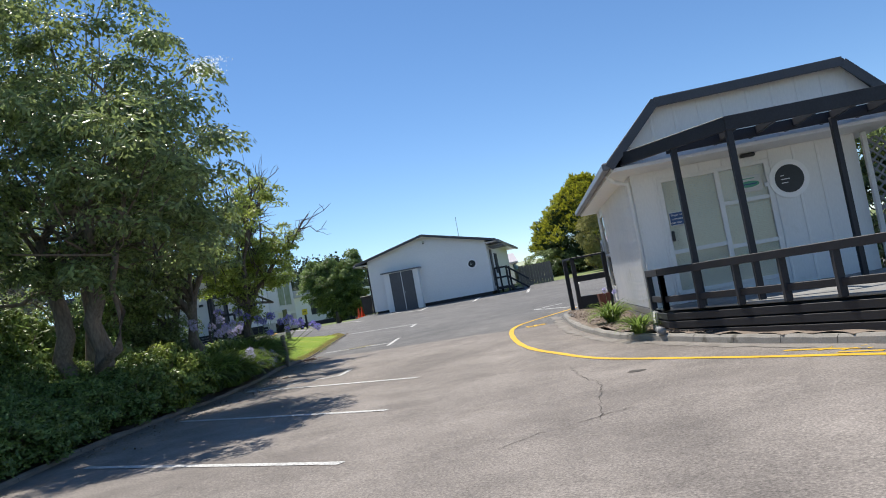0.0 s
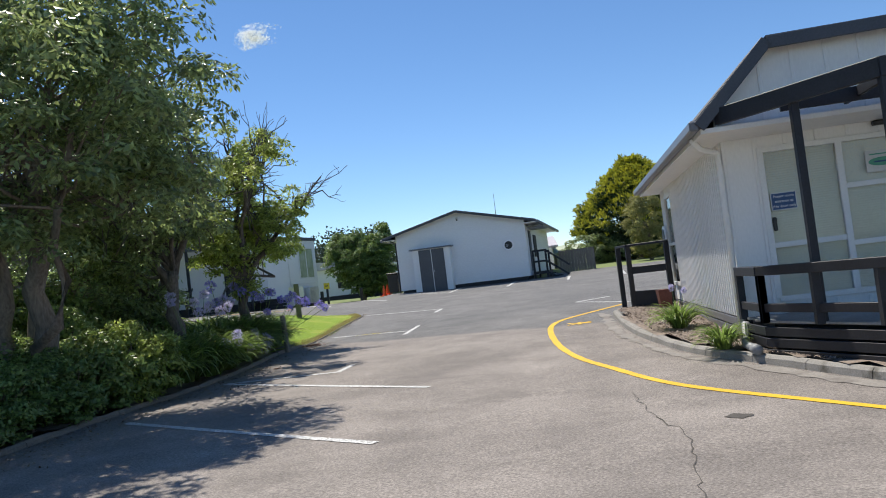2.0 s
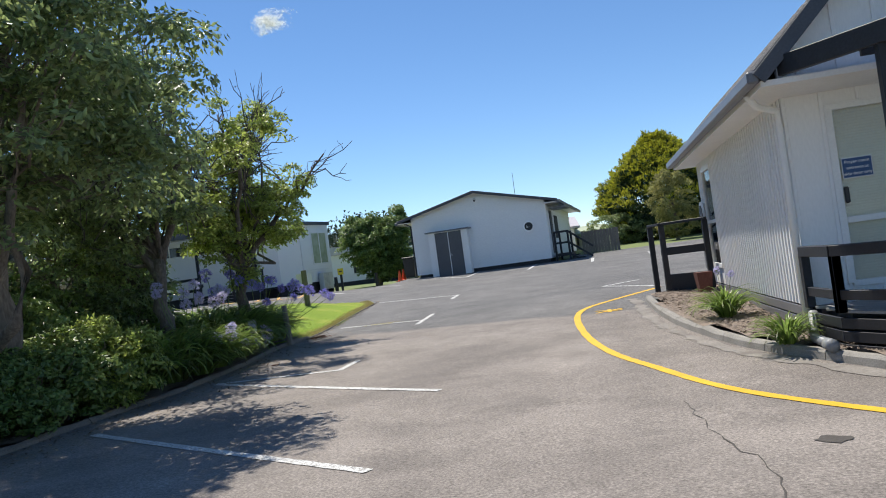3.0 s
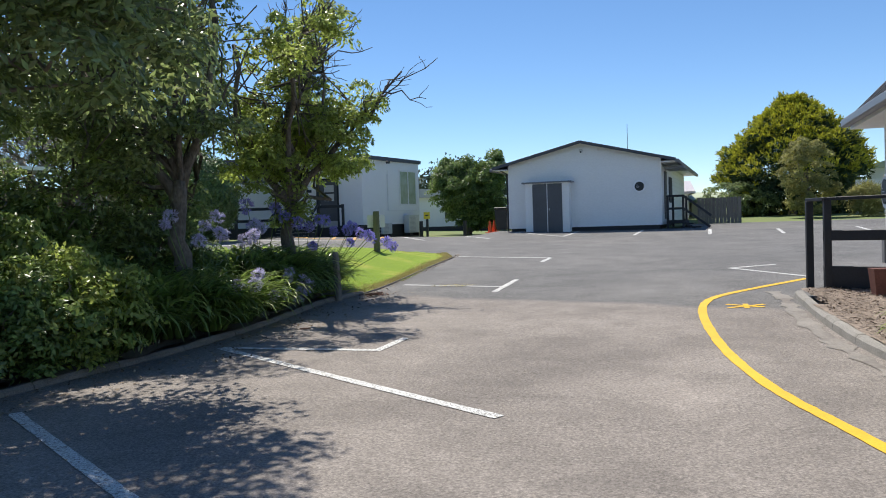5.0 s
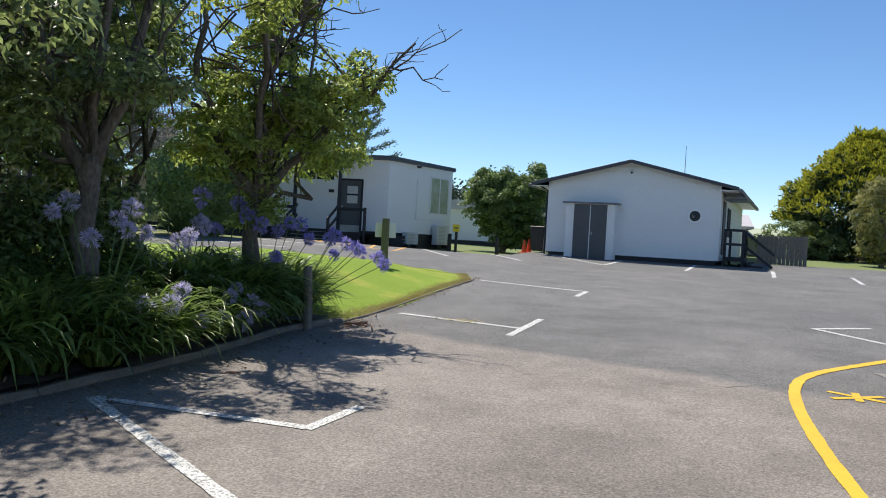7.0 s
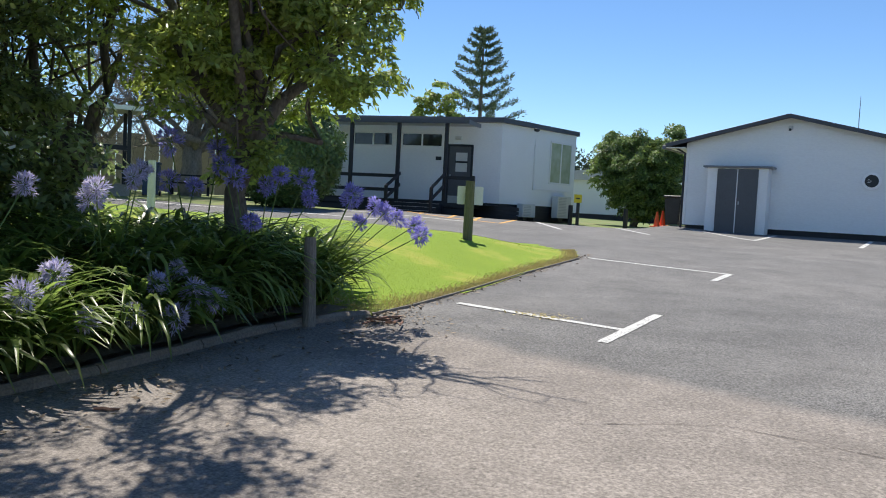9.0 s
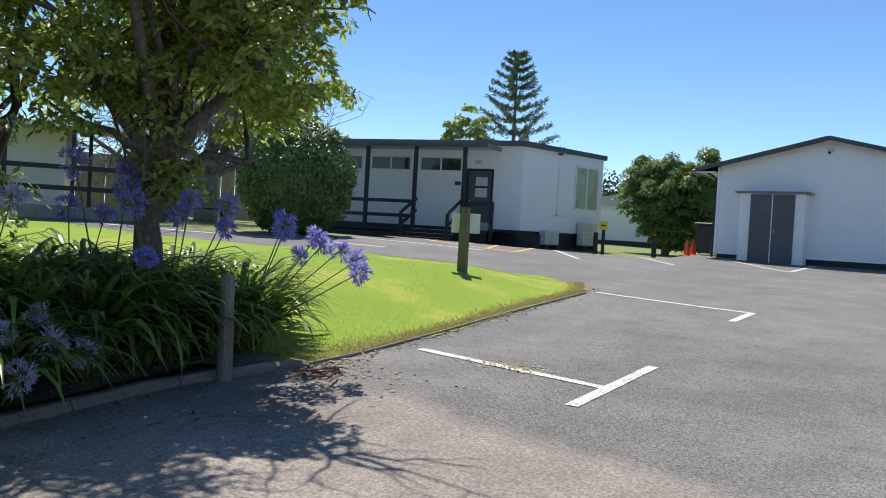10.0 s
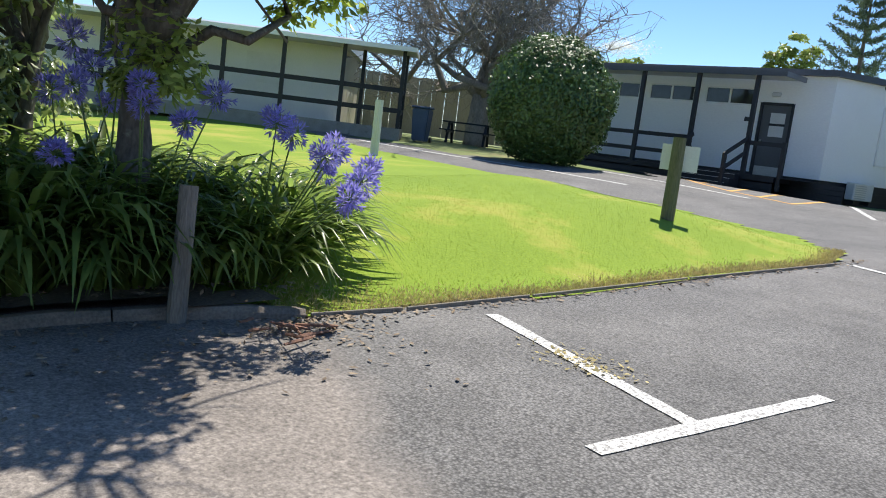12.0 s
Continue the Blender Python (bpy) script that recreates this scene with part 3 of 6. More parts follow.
bed = sheet("planting_bed", list(np.arange(-14, -4, 0.3)), list(np.arange(-12, 22.6, 0.3)), lambda x, y: height(x, y) + 0.09 + 0.03 * noise.noise((x * 1.5, y * 1.5, 0)), SOIL,
            lambda x, y: in_poly(bed_l, x, y))
tagged(bed, "dark soil bed littered with dry leaves under the trees", "planting bed", kind="structure")
bed_r = [(x + 0.06, y) for x, y in curve_points(KERB_RIGHT, 0.5)] + [(4.3, 21.9), (4.3, 14.8), (9, 14.6), (9, 4)]
bed2 = sheet("mulch_bed", list(np.arange(2.4, 9, 0.2)), list(np.arange(4, 22, 0.2)), lambda x, y: height(x, y) + 0.11 + 0.02 * noise.noise((x * 2, y * 2, 0)), MULCH,
             lambda x, y: in_poly(bed_r, x, y))
tagged(bed2, "bark mulch bed in the bend of the kerb", "planting bed", kind="structure")


def litter(name, mat, label, n, place, size, seed, lift=0.012):
    rng = np.random.default_rng(seed)
    p = np.array([place(rng) for _ in range(n)])
    d = rng.normal(size=(n, 3)) * (1, 1, 0.18)
    d /= np.linalg.norm(d, axis=1)[:, None]
    s = np.cross(d, np.array((0, 0, 1.0)) + rng.normal(size=(n, 3)) * 0.25)
    s /= np.linalg.norm(s, axis=1)[:, None]
    ln = (size * rng.uniform(0.5, 1.4, n))[:, None]
    p[:, 2] += lift
    v = np.stack([p - d * ln / 2, p + s * ln * 0.22, p + d * ln / 2, p - s * ln * 0.22], 1).reshape(-1, 3)
    k = np.arange(n)[:, None] * 4
    t = np.concatenate([k + [[0, 1, 2]], k + [[0, 2, 3]]], 1).reshape(-1, 3)
    return tagged(part(name, fast_mesh(name, v, t), mat), label, "litter", kind="stuff")


def on_bed_right(rng):
    while True:
        x, y = rng.uniform(2.4, 4.4), rng.uniform(12.5, 21.8)
        if in_poly(bed_r, x, y):
            return (x, y, height(x, y) + 0.115)


litter("bark_chips", MULCH, "loose bark chips lying over the corner bed", 9000, on_bed_right, 0.05, 3)


def by_left_kerb(rng):
    y = rng.uniform(12, 22.6)
    x = np.interp(y, [p[1] for p in KERB_LEFT], [p[0] for p in KERB_LEFT])
    o = abs(rng.normal()) * 0.5
    if rng.random() < 0.45:
        x, z = x - 0.1 - o, 0.1
    else:
        x, z = x + 0.1 + o, 0.0
    return (x, y, height(x, y) + z)


litter("leaf_litter", LITTER, "dry fallen leaves along the kerb and asphalt", 2600, by_left_kerb, 0.05, 4)


def by_lawn_edge(rng):
    y = rng.uniform(22.1, 30.0)
    x = np.interp(y, [22.2, 23.0, 26.3, 30], [-4.2, -4.09, -4.0, -3.95]) + abs(rng.normal()) * 0.08
    if rng.random() < 0.35:
        x, y = -4.1 + rng.normal() * 0.2, 22.3 + rng.normal() * 0.2
    return (x, y, height(x, y))


litter("edge_litter", LITTER, "bark scraps and dry leaves beside the lawn edging", 700, by_lawn_edge, 0.05, 6)


def debris(name, at, mat, label, n, spread, seed):
    rng = np.random.default_rng(seed)
    t = thing(name, pose(*at), label, "debris")
    for i in range(n):
        a = rng.uniform(0, 6.28)
        ln = rng.uniform(0.1, 0.28)
        c = rng.normal(size=2) * spread
        bm = bmesh.new()
        tube(bm, [(c[0] + math.cos(a) * ln * (k - 1.5) / 3, c[1] + math.sin(a) * ln * (k - 1.5) / 3 + rng.normal() * 0.01, 0.014 + 0.006 * i % 0.03) for k in range(4)], [0.008, 0.012, 0.011, 0.006], 5)
        part("twig", bm, mat, t)
    return t


debris("bark_scraps", (-3.95, 22.15, height(-3.95, 22.15)), TWIG, "reddish strips of fallen bark at the lawn corner", 11, 0.13, 2)
debris("fallen_twig", (-3.95, 18.75, height(-3.95, 18.75)), TWIG, "single broken twig lying on the asphalt", 1, 0.02, 3)

litter("straw_scraps", STRAW, "dry straw scraps lying on a bay line", 120, lambda rng: ((lambda x, y: (x, y, height(x, y)))(-2.75 + rng.normal() * 0.17, 23.28 + rng.normal() * 0.1)), 0.045, 8)

# timber edging along the lawn
edging = thing("lawn_edging", pose(0, 0, 0), "weathered timber edging board along the lawn", "edging", kind="structure")
for (ax, ay), (bx, by) in zip(LAWN[:5], LAWN[1:5]):
    bm = bmesh.new()
    beam(bm, (ax + 0.04, ay + 0.02, height(ax, ay) + 0.0), (bx + 0.04, by - 0.02, height(bx, by) + 0.0), 0.02, 0.06, 0.003)
    part("board", bm, POST_WOOD, edging)


# ---- road paint ----
def paint(name, lines, width, mat, label):
    bm = bmesh.new()
    for pts in lines:
        ribbon(bm, pts, width)
    return tagged(part(name, bm, mat), label, "road marking", kind="structure")


WL = "worn white parking bay line painted on the asphalt"
for pts in ([(-1.3, 8.43), (-3.2, 9.85), (-5.0, 11.2)], [(-1.11, 11.48), (-4.9, 14.52)], [(-0.82, 14.66), (-4.5, 17.44)], [(-1.35, 5.2), (-5.2, 8.1)]):
    paint("bay_line", [pts], 0.105, WHITE_PAINT, WL)
paint("bay_line", [[(-2.40, 18.08), (-2.54, 17.28)], [(-2.54, 17.32), (-4.48, 17.44)]], 0.105, WHITE_PAINT, WL)
paint("bay_line", [[(-1.71, 24.1), (-1.9, 22.32)], [(-1.85, 23.02), (-3.8, 23.53)]], 0.105, WHITE_PAINT, WL)
paint("bay_line", [[(-1.37, 28.7), (-1.5, 27.62)], [(-1.37, 28.7), (-3.85, 29.4)]], 0.105, WHITE_PAINT, WL)
paint("bay_line", [[(3.35, 26.0), (2.39, 25.45), (3.5, 23.8)]], 0.105, WHITE_PAINT, WL)
paint("bay_line", [[(-3.65, 41.6), (-1.52, 37.95), (-1.1, 41.4)]], 0.12, WHITE_PAINT, WL)
for pts in ([(0.94, 37.5), (1.42, 41.2)], [(3.4, 36.9), (3.8, 40.2)], [(5.6, 36.2), (6.0, 39.3)], [(8.2, 36), (8.6, 39.2)], [(-9.3, 41.3), (-6.2, 36.0)], [(-7.4, 41.9), (-4.05, 36.9)],
            [(-9.5, 42.1), (-8.5, 40.3)]):
    paint("bay_line", [pts], 0.12, WHITE_PAINT, WL)
paint("edge_line", [[(-19.5, 33.1), (-16.5, 33.3), (-13.0, 33.95), (-10.6, 34.05)]], 0.15, WHITE_PAINT, "white edge line along the path")
paint("edge_line", [[(-13.3, 36.45), (-11.15, 36.4), (-8.8, 35.95)]], 0.15, WHITE_PAINT, "white edge line along the path")
paint("yellow_kerb_line", [curve_points(YELLOW, 0.3)], 0.115, YELLOW_PAINT, "bright yellow no-parking line curving round the corner")
apron = [(x - 0.24, y - 0.05) for x, y in curve_points(KERB_RIGHT[1:], 0.4)] + [(2.5, 21.9)]
bm = ribbon(bmesh.new(), apron, 0.2, 0.006, 0.14, 0.055)
tagged(part("gutter_apron", bm, APRON), "worn pale cement gutter strip along the kerb", "gutter", kind="structure")
paint("yellow_cross", [[(1.62, 20.25), (2.14, 20.55)], [(1.64, 20.58), (2.1, 20.3)], [(1.86, 20.22), (1.9, 20.62)]], 0.075, YELLOW_PAINT, "small yellow painted star mark on the asphalt")
paint("yellow_marks", [[(3.75, 10.4), (4.0, 10.05), (4.35, 9.45)], [(3.95, 9.95), (4.2, 10.05)], [(4.1, 9.7), (4.4, 9.75)], [(4.0, 9.6), (4.3, 9.2)]], 0.07, YELLOW_PAINT, "yellow painted lettering strokes beside the kerb")
hatch = [[(-12.7, 39.25), (-11.5, 39.05)], [(-12.7, 39.25), (-11.35, 38.0), (-9.9, 37.1), (-8.07, 36.4), (-8.4, 38.8)], [(-9.9, 37.0), (-11.0, 40.8)], [(-9.0, 36.7), (-10.0, 40.5)],
         [(-11.06, 41.1), (-8.4, 38.6)], [(-11.35, 38.0), (-11.9, 40.2)]]
paint("hatched_bay", hatch, 0.11, ORANGE_PAINT, "faded orange hatched bay in front of the steps")


def crack(name, pts, w):
    rng = np.random.default_rng(len(pts))
    line = [(x + rng.normal() * 0.02, y + rng.normal() * 0.02) for x, y in curve_points(pts, 0.12)]
    bm = bmesh.new()
    ribbon(bm, line, w, 0.004, 0.5, w * 0.4)
    tagged(part(name, bm, TAR), "thin dark crack wandering across the asphalt", "crack", kind="structure")


crack("asphalt_crack", [(1.15, 8.3), (1.35, 9.4), (1.55, 10.4), (1.45, 11.6), (1.5, 12.6)], 0.009)
crack("asphalt_crack", [(0.1, 7.8), (0.9, 8.3), (1.5, 8.6)], 0.007)
crack("asphalt_crack", [(-1.5, 19.9), (-0.6, 20.3), (0.3, 20.2), (1.1, 20.6)], 0.006)
patch = bmesh.new()
bmesh.ops.create_circle(patch, cap_ends=True, segments=14, radius=0.1)
for v in patch.verts:
    v.co = Vector((2.1 + v.co.x * random.uniform(0.8, 1.3), 10.93 + v.co.y * random.uniform(0.7, 1.2), 0))
    v.co.z = height(v.co.x, v.co.y) + 0.005
tagged(part("oil_stain", patch, TAR), "small dark oil stain on the asphalt", "stain", kind="structure")


# ---- the small building with the deck ----
def house():
    z0 = 0.30
    t = thing("community_building", pose(3.4, 14.7, z0, 0, 0, -6), "small pale board and batten building with a charcoal mansard roof", "building")
    W, L, zb, zt = 3.78, 7.35, 0.42, 2.82
    # front wall with the glazed opening cut out
    wx0, wx1, wz0, wz1 = 0.48, 2.27, 0.62, 2.56
    for a in ((0, wx0, zb, zt), (wx1, W, zb, zt), (wx0, wx1, zb, wz0), (wx0, wx1, wz1, zt)):
        part("front_wall", boxed(a[0], a[1], 0, 0.12, a[2], a[3]), CLAD, t)
    for i in range(12):
        x = 0.02 + i * 0.39
        if x > W:
            break
        for lo, hi in (((zb, zt),) if x < wx0 - 0.06 or x > wx1 + 0.06 else ((zb, wz0 - 0.06), (wz1 + 0.06, zt))):
            part("batten", boxed(x - 0.02, x + 0.02, -0.018, 0, lo, hi, bevel=0.004), CLAD, t)
    bm = bmesh.new()
    for a in ((0.12, L - 1.75, zb, zt), (L - 0.75, L, zb, zt), (L - 1.75, L - 0.75, zb, 0.75), (L - 1.75, L - 0.75, 2.6, zt)):
        box(bm, 0, 0.12, a[0], a[1], a[2], a[3])
    part("side_wall", bm, CLAD, t)
    for i in range(48):
        y = 0.06 + i * 0.152
        if L - 1.8 < y < L - 0.7:
            continue
        part("rib", boxed(-0.018, 0, y - 0.02, y + 0.02, zb, zt, bevel=0.006), CLAD, t)
    bm = bmesh.new()
    box(bm, W - 0.12, W, 0.12, L, zb, zt)
    box(bm, 0.12, W - 0.12, L - 0.12, L, zb, zt)
    part("rear_wall", bm, CLAD, t)
    for k in range(3):
        part("base_board", boxed(-0.01, 0.03, 0.02, L, 0.03 + k * 0.13, 0.14 + k * 0.13, bevel=0.004), GUTTER, t)
    part("base", boxed(0.04, W, 0.05, L, -0.2, zb), NAVY, t)
    # mansard roof: shell, gable infill, fascia
    prof = [(-0.42, 2.93), (0.48, 3.82), (3.42, 3.86), (4.3, 2.93)]
    yf, yb = -1.05, L + 0.45
    bm = bmesh.new()
    lo = [(x, z - 0.07) for x, z in prof]
    ring = prof + lo[::-1]
    fr = [bm.verts.new((x, yf, z)) for x, z in ring]
    bk = [bm.verts.new((x, yb, z)) for x, z in ring]
    n = len(ring)
    for i in range(n):
        bm.faces.new((fr[i], fr[(i + 1) % n], bk[(i + 1) % n], bk[i]))
    bm.faces.new(fr[::-1])
    bm.faces.new(bk)
    bmesh.ops.recalc_face_normals(bm, faces=bm.faces)
    roof = part("roof", bm, ROOF, t)
    for i in range(22):
        y = yf + 0.2 + i * 0.4
        bm = bmesh.new()
        beam(bm, (-0.42, y, 2.95), (0.48, y, 3.84), 0.03, 0.025, 0.004)
        part("roof_rib", bm, ROOF, roof)
    for y in (yf + 0.2, yb - 0.3):
        bm = bmesh.new()
        vs = [bm.verts.new((x, y, z)) for x, z in ((-0.2, 2.83), (-0.2, 3.08), (0.48, 3.76), (3.42, 3.8), (4.05, 3.08), (4.05, 2.83))]
        f = bm.faces.new(vs)
        r = bmesh.ops.extrude_face_region(bm, geom=[f])
        for v in r["geom"]:
            if isinstance(v, bmesh.types.BMVert):
                v.co.y += 0.08
        bmesh.ops.recalc_face_normals(bm, faces=bm.faces)
        part("gable", bm, CLAD, t)
    for i in range(10):
        x = 0.0 + i * 0.39
        top = np.interp(x, [-0.2, 0.48, 3.42, 4.05], [3.08, 3.74, 3.78, 3.08])
        part("batten", boxed(x - 0.02, x + 0.02, yf + 0.185, yf + 0.203, 2.84, top, bevel=0.004), CLAD, t)
    for (ax, az), (bx, bz) in zip(prof, prof[1:]):
        for y in (yf - 0.012, yb + 0.012):
            bm = bmesh.new()
            beam(bm, (ax, y, az - 0.09), (bx, y, bz - 0.07), 0.03, 0.15, 0.004)
            part("bargeboard", bm, FASCIA, t)
    part("soffit", boxed(-0.4, 4.25, yf + 0.05, yb - 0.05, 2.76, 2.82), WHITE, t)
    for x in (-0.47, 4.35):
        bm = bmesh.new()
        box(bm, x - 0.06, x + 0.06, yf, yb, 2.8, 2.93, bevel=0.02)
        part("gutter", bm, GUTTER, t)
    bm = bmesh.new()
    tube(bm, [(-0.42, -0.35, 2.8), (-0.3, -0.2, 2.68), (-0.06, -0.03, 2.62), (-0.05, -0.03, 2.4), (-0.05, -0.03, 0.12)], [0.04] * 5, 10)
    part("downpipe", bm, CLAD, t, smooth=True)
    # glazed front: frame, mullions, panes with closed blinds
    win = part("glazed_door", boxed(wx0 - 0.05, wx1 + 0.05, -0.03, 0.03, wz1 - 0.02, wz1 + 0.05, bevel=0.005), WHITE, t, "white framed sliding door and window with closed blinds")
    for a in ((wx0 - 0.05, wx0 + 0.03, wz0, wz1), (wx1 - 0.03, wx1 + 0.05, wz0, wz1), (wx0 + 0.92, wx0 + 1.0, wz0, wz1), (wx0, wx1, wz0 - 0.04, wz0 + 0.03)):
        part("frame", boxed(a[0], a[1], -0.03, 0.04, a[2], a[3], bevel=0.004), WHITE, win)
    part("rail", boxed(wx0 + 0.03, wx0 + 0.92, -0.02, 0.035, 1.28, 1.35, bevel=0.004), WHITE, win)
    part("rail", boxed(wx0 + 1.0, wx1 - 0.03, -0.02, 0.035, 1.94, 2.01, bevel=0.004), WHITE, win)
    part("rail", boxed(wx0 + 1.0, wx1 - 0.03, -0.02, 0.035, 1.2, 1.27, bevel=0.004), WHITE, win)
    for x0, x1, za, zz in ((wx0 + 0.03, wx0 + 0.92, wz0 + 0.03, 1.28), (wx0 + 0.03, wx0 + 0.92, 1.35, wz1 - 0.02), (wx0 + 1.0, wx1 - 0.03, wz0 + 0.03, 1.2),
                           (wx0 + 1.0, wx1 - 0.03, 1.27, 1.94), (wx0 + 1.0, wx1 - 0.03, 2.01, wz1 - 0.02)):
        pane = part("pane", boxed(x0, x1, 0.008, 0.014, za, zz), GLASS, win)
        pane.visible_shadow = False
    bm = bmesh.new()
    tilt = Matrix.Rotation(radians(-24), 4, "X")
    for k in range(62):
        z = wz0 + 0.03 + k * 0.031
        lay = Matrix.Translation((0, 0.045, z)) @ tilt
        box(bm, wx0 + 0.02, wx0 + 0.93, -0.002, 0.002, -0.017, 0.017, lay)
        if z < 1.92:
            box(bm, wx0 + 0.99, wx1 - 0.02, -0.002, 0.002, -0.017, 0.017, lay)
    part("blind", bm, BLIND, win)
    part("backing", boxed(wx0 - 0.02, wx1 + 0.02, 0.09, 0.11, wz0, wz1), BLIND, win)
    part("door_handle", boxed(wx0 + 0.035, wx0 + 0.085, -0.06, -0.02, 1.5, 1.68, bevel=0.012), BLACK, win)
    # side window
    sw = part("side_window", boxed(-0.035, 0.03, L - 1.8, L - 1.74, 0.75, 2.6, bevel=0.005), WHITE, t, "tall white framed side window")
    for a in ((L - 0.76, L - 0.7, 0.75, 2.6), (L - 1.74, L - 0.76, 2.54, 2.62), (L - 1.74, L - 0.76, 0.72, 0.8), (L - 1.74, L - 0.76, 1.55, 1.61)):
        part("frame", boxed(-0.035, 0.03, a[0], a[1], a[2], a[3], bevel=0.004), WHITE, sw)
    p = part("pane", boxed(0.0, 0.008, L - 1.74, L - 0.76, 0.8, 2.54), GLASS, sw)
    p.visible_shadow = False
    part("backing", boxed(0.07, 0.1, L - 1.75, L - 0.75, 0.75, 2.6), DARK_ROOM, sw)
    part("meter_box", boxed(-0.13, 0, L - 0.55, L - 0.35, 0.7, 1.05, bevel=0.01), GUTTER, t)
    return t


HOUSE = house()
HM = HOUSE.matrix_basis


def disc_sign(name, m, r, label, lines=3):
    """A round dark sign with a white rim and small light bars of lettering, facing -y."""
    t = thing(name, m, label, "sign")
    bm = bmesh.new()
    bmesh.ops.create_cone(bm, cap_ends=True, segments=40, radius1=r * 1.06, radius2=r * 1.06, depth=0.03, matrix=Matrix.Rotation(radians(90), 4, "X"))
    part("rim", bm, RIM_WHITE, t)
    bm = bmesh.new()
    bmesh.ops.create_cone(bm, cap_ends=True, segments=40, radius1=r * 0.77, radius2=r * 0.77, depth=0.012, matrix=Matrix.Translation((0, -0.02, 0)) @ Matrix.Rotation(radians(90), 4, "X"))
    part("face", bm, SIGN_DARK, t)
    for k in range(lines):
        w = r * (0.38 - 0.08 * k)
        part("bar", boxed(-r * 0.45, -r * 0.45 + w * (1.6 if k else 0.5), -0.03, -0.026, r * (0.18 - 0.2 * k), r * (0.18 - 0.2 * k) + r * 0.045), WHITE, t)
    return t


def words(name, text, size, m, mat, parent):
    c = bpy.data.curves.new(name, "FONT")
    c.body, c.size, c.extrude, c.align_x, c.align_y = text, size, 0.001, "CENTER", "CENTER"
    tmp = bpy.data.objects.new(name, c)
    scene.collection.objects.link(tmp)
    me = bpy.data.meshes.new_from_object(tmp.evaluated_get(bpy.context.evaluated_depsgraph_get()))
    bpy.data.objects.remove(tmp)
    me.transform(m)
    me.materials.clear()
    return part(name, me, mat, parent)


disc_sign("round_sign", HM @ pose(2.6, -0.035, 2.2), 0.31, "round dark sign with white rim on the wall")
bracket = HM @ pose(2.33, -0.02, 2.17)
t = thing("sign_bracket", bracket, "short white bracket beside the round sign", "bracket")
part("arm", boxed(-0.14, 0.08, -0.012, 0.01, -0.035, 0.035, bevel=0.005), WHITE, t)
t = thing("notice_sign", HM @ pose(0.69, -0.012, 1.88), "blue notice with white lettering on the glass door", "sign")
part("plate", boxed(-0.16, 0.16, -0.008, 0.0, -0.115, 0.115), WHITE, t)
part("face", boxed(-0.15, 0.15, -0.012, -0.008, -0.105, 0.105), SIGN_BLUE, t)
for k, s in enumerate(("Prayer room", "entrance at", "side door only")):
    words("lettering", s, 0.05, pose(0, -0.014, 0.065 - 0.065 * k, 90, 0, 0), WHITE, t)
t = thing("centre_poster", HM @ pose(1.95, -0.006, 2.26), "white poster with a green swoosh behind the glass", "poster")
part("sheet", boxed(-0.2, 0.2, -0.004, 0.0, -0.16, 0.12), PAPER, t)
bm = bmesh.new()
bmesh.ops.create_circle(bm, cap_ends=True, segments=24, radius=1, matrix=Matrix.Translation((0, -0.007, -0.03)) @ Matrix.Rotation(radians(90), 4, "X") @ Matrix.Diagonal((0.17, 0.055, 1, 1)))
part("swoosh", bm, SIGN_GREEN, t)
part("bar", boxed(-0.1, 0.12, -0.012, -0.009, -0.04, -0.02), SIGN_BLUE, t)
part("bar", boxed(-0.15, 0.1, -0.009, -0.005, 0.06, 0.075), SIGN_GREEN, t)
t = thing("porch_light", HM @ pose(2.0, -0.02, 2.72), "slim dark porch light under the soffit", "light")
part("body", boxed(-0.12, 0.12, -0.08, 0.02, -0.03, 0.03, bevel=0.012), BLACK, t)


# ---- deck, rail and pergola ----
DECK_EDGE = [(3.36, 14.55), (3.33, 13.66), (4.85, 9.5), (6.1, 6.2)]


def deck():
    z0 = 0.3
    t = thing("deck", pose(0, 0, z0), "low charcoal timber deck with slatted skirt and board floor", "deck")
    top = 0.43
    poly = DECK_EDGE + [(9.2, 6.2), (9.2, 14.0)]
    part("frame", extrude_outline(bmesh.new(), [(x + 0.12, y + 0.05) for x, y in poly], -0.15, top - 0.03), NAVY, t)
    # boards run along the skirt's line
    d = Vector((1.52, -4.16, 0)).normalized()
    nrm = Vector((-d.y, d.x, 0))
    for k in range(42):
        o = Vector((3.36, 13.6, 0)) + nrm * (0.07 + k * 0.125)
        ys = []
        for s in np.arange(-3, 9, 0.15):
            q = o + d * s
            if in_poly(poly, q.x, q.y) and q.y < 14.62 - 0.105 * (q.x - 3.4):
                ys.append(s)
        if len(ys) > 2:
            bm = bmesh.new()
            beam(bm, o + d * ys[0] + Vector((0, 0, top)), o + d * ys[-1] + Vector((0, 0, top)), 0.115, 0.03, 0.004)
            part("deck_board", bm, DECK, t)
    for (ax, ay), (bx, by) in zip(DECK_EDGE, DECK_EDGE[1:]):
        for k in range(3):
            bm = bmesh.new()
            beam(bm, (ax, ay, 0.06 + k * 0.13), (bx, by, 0.06 + k * 0.13), 0.03, 0.105, 0.004)
            part("skirt_board", bm, NAVY, t)
    return t


deck()


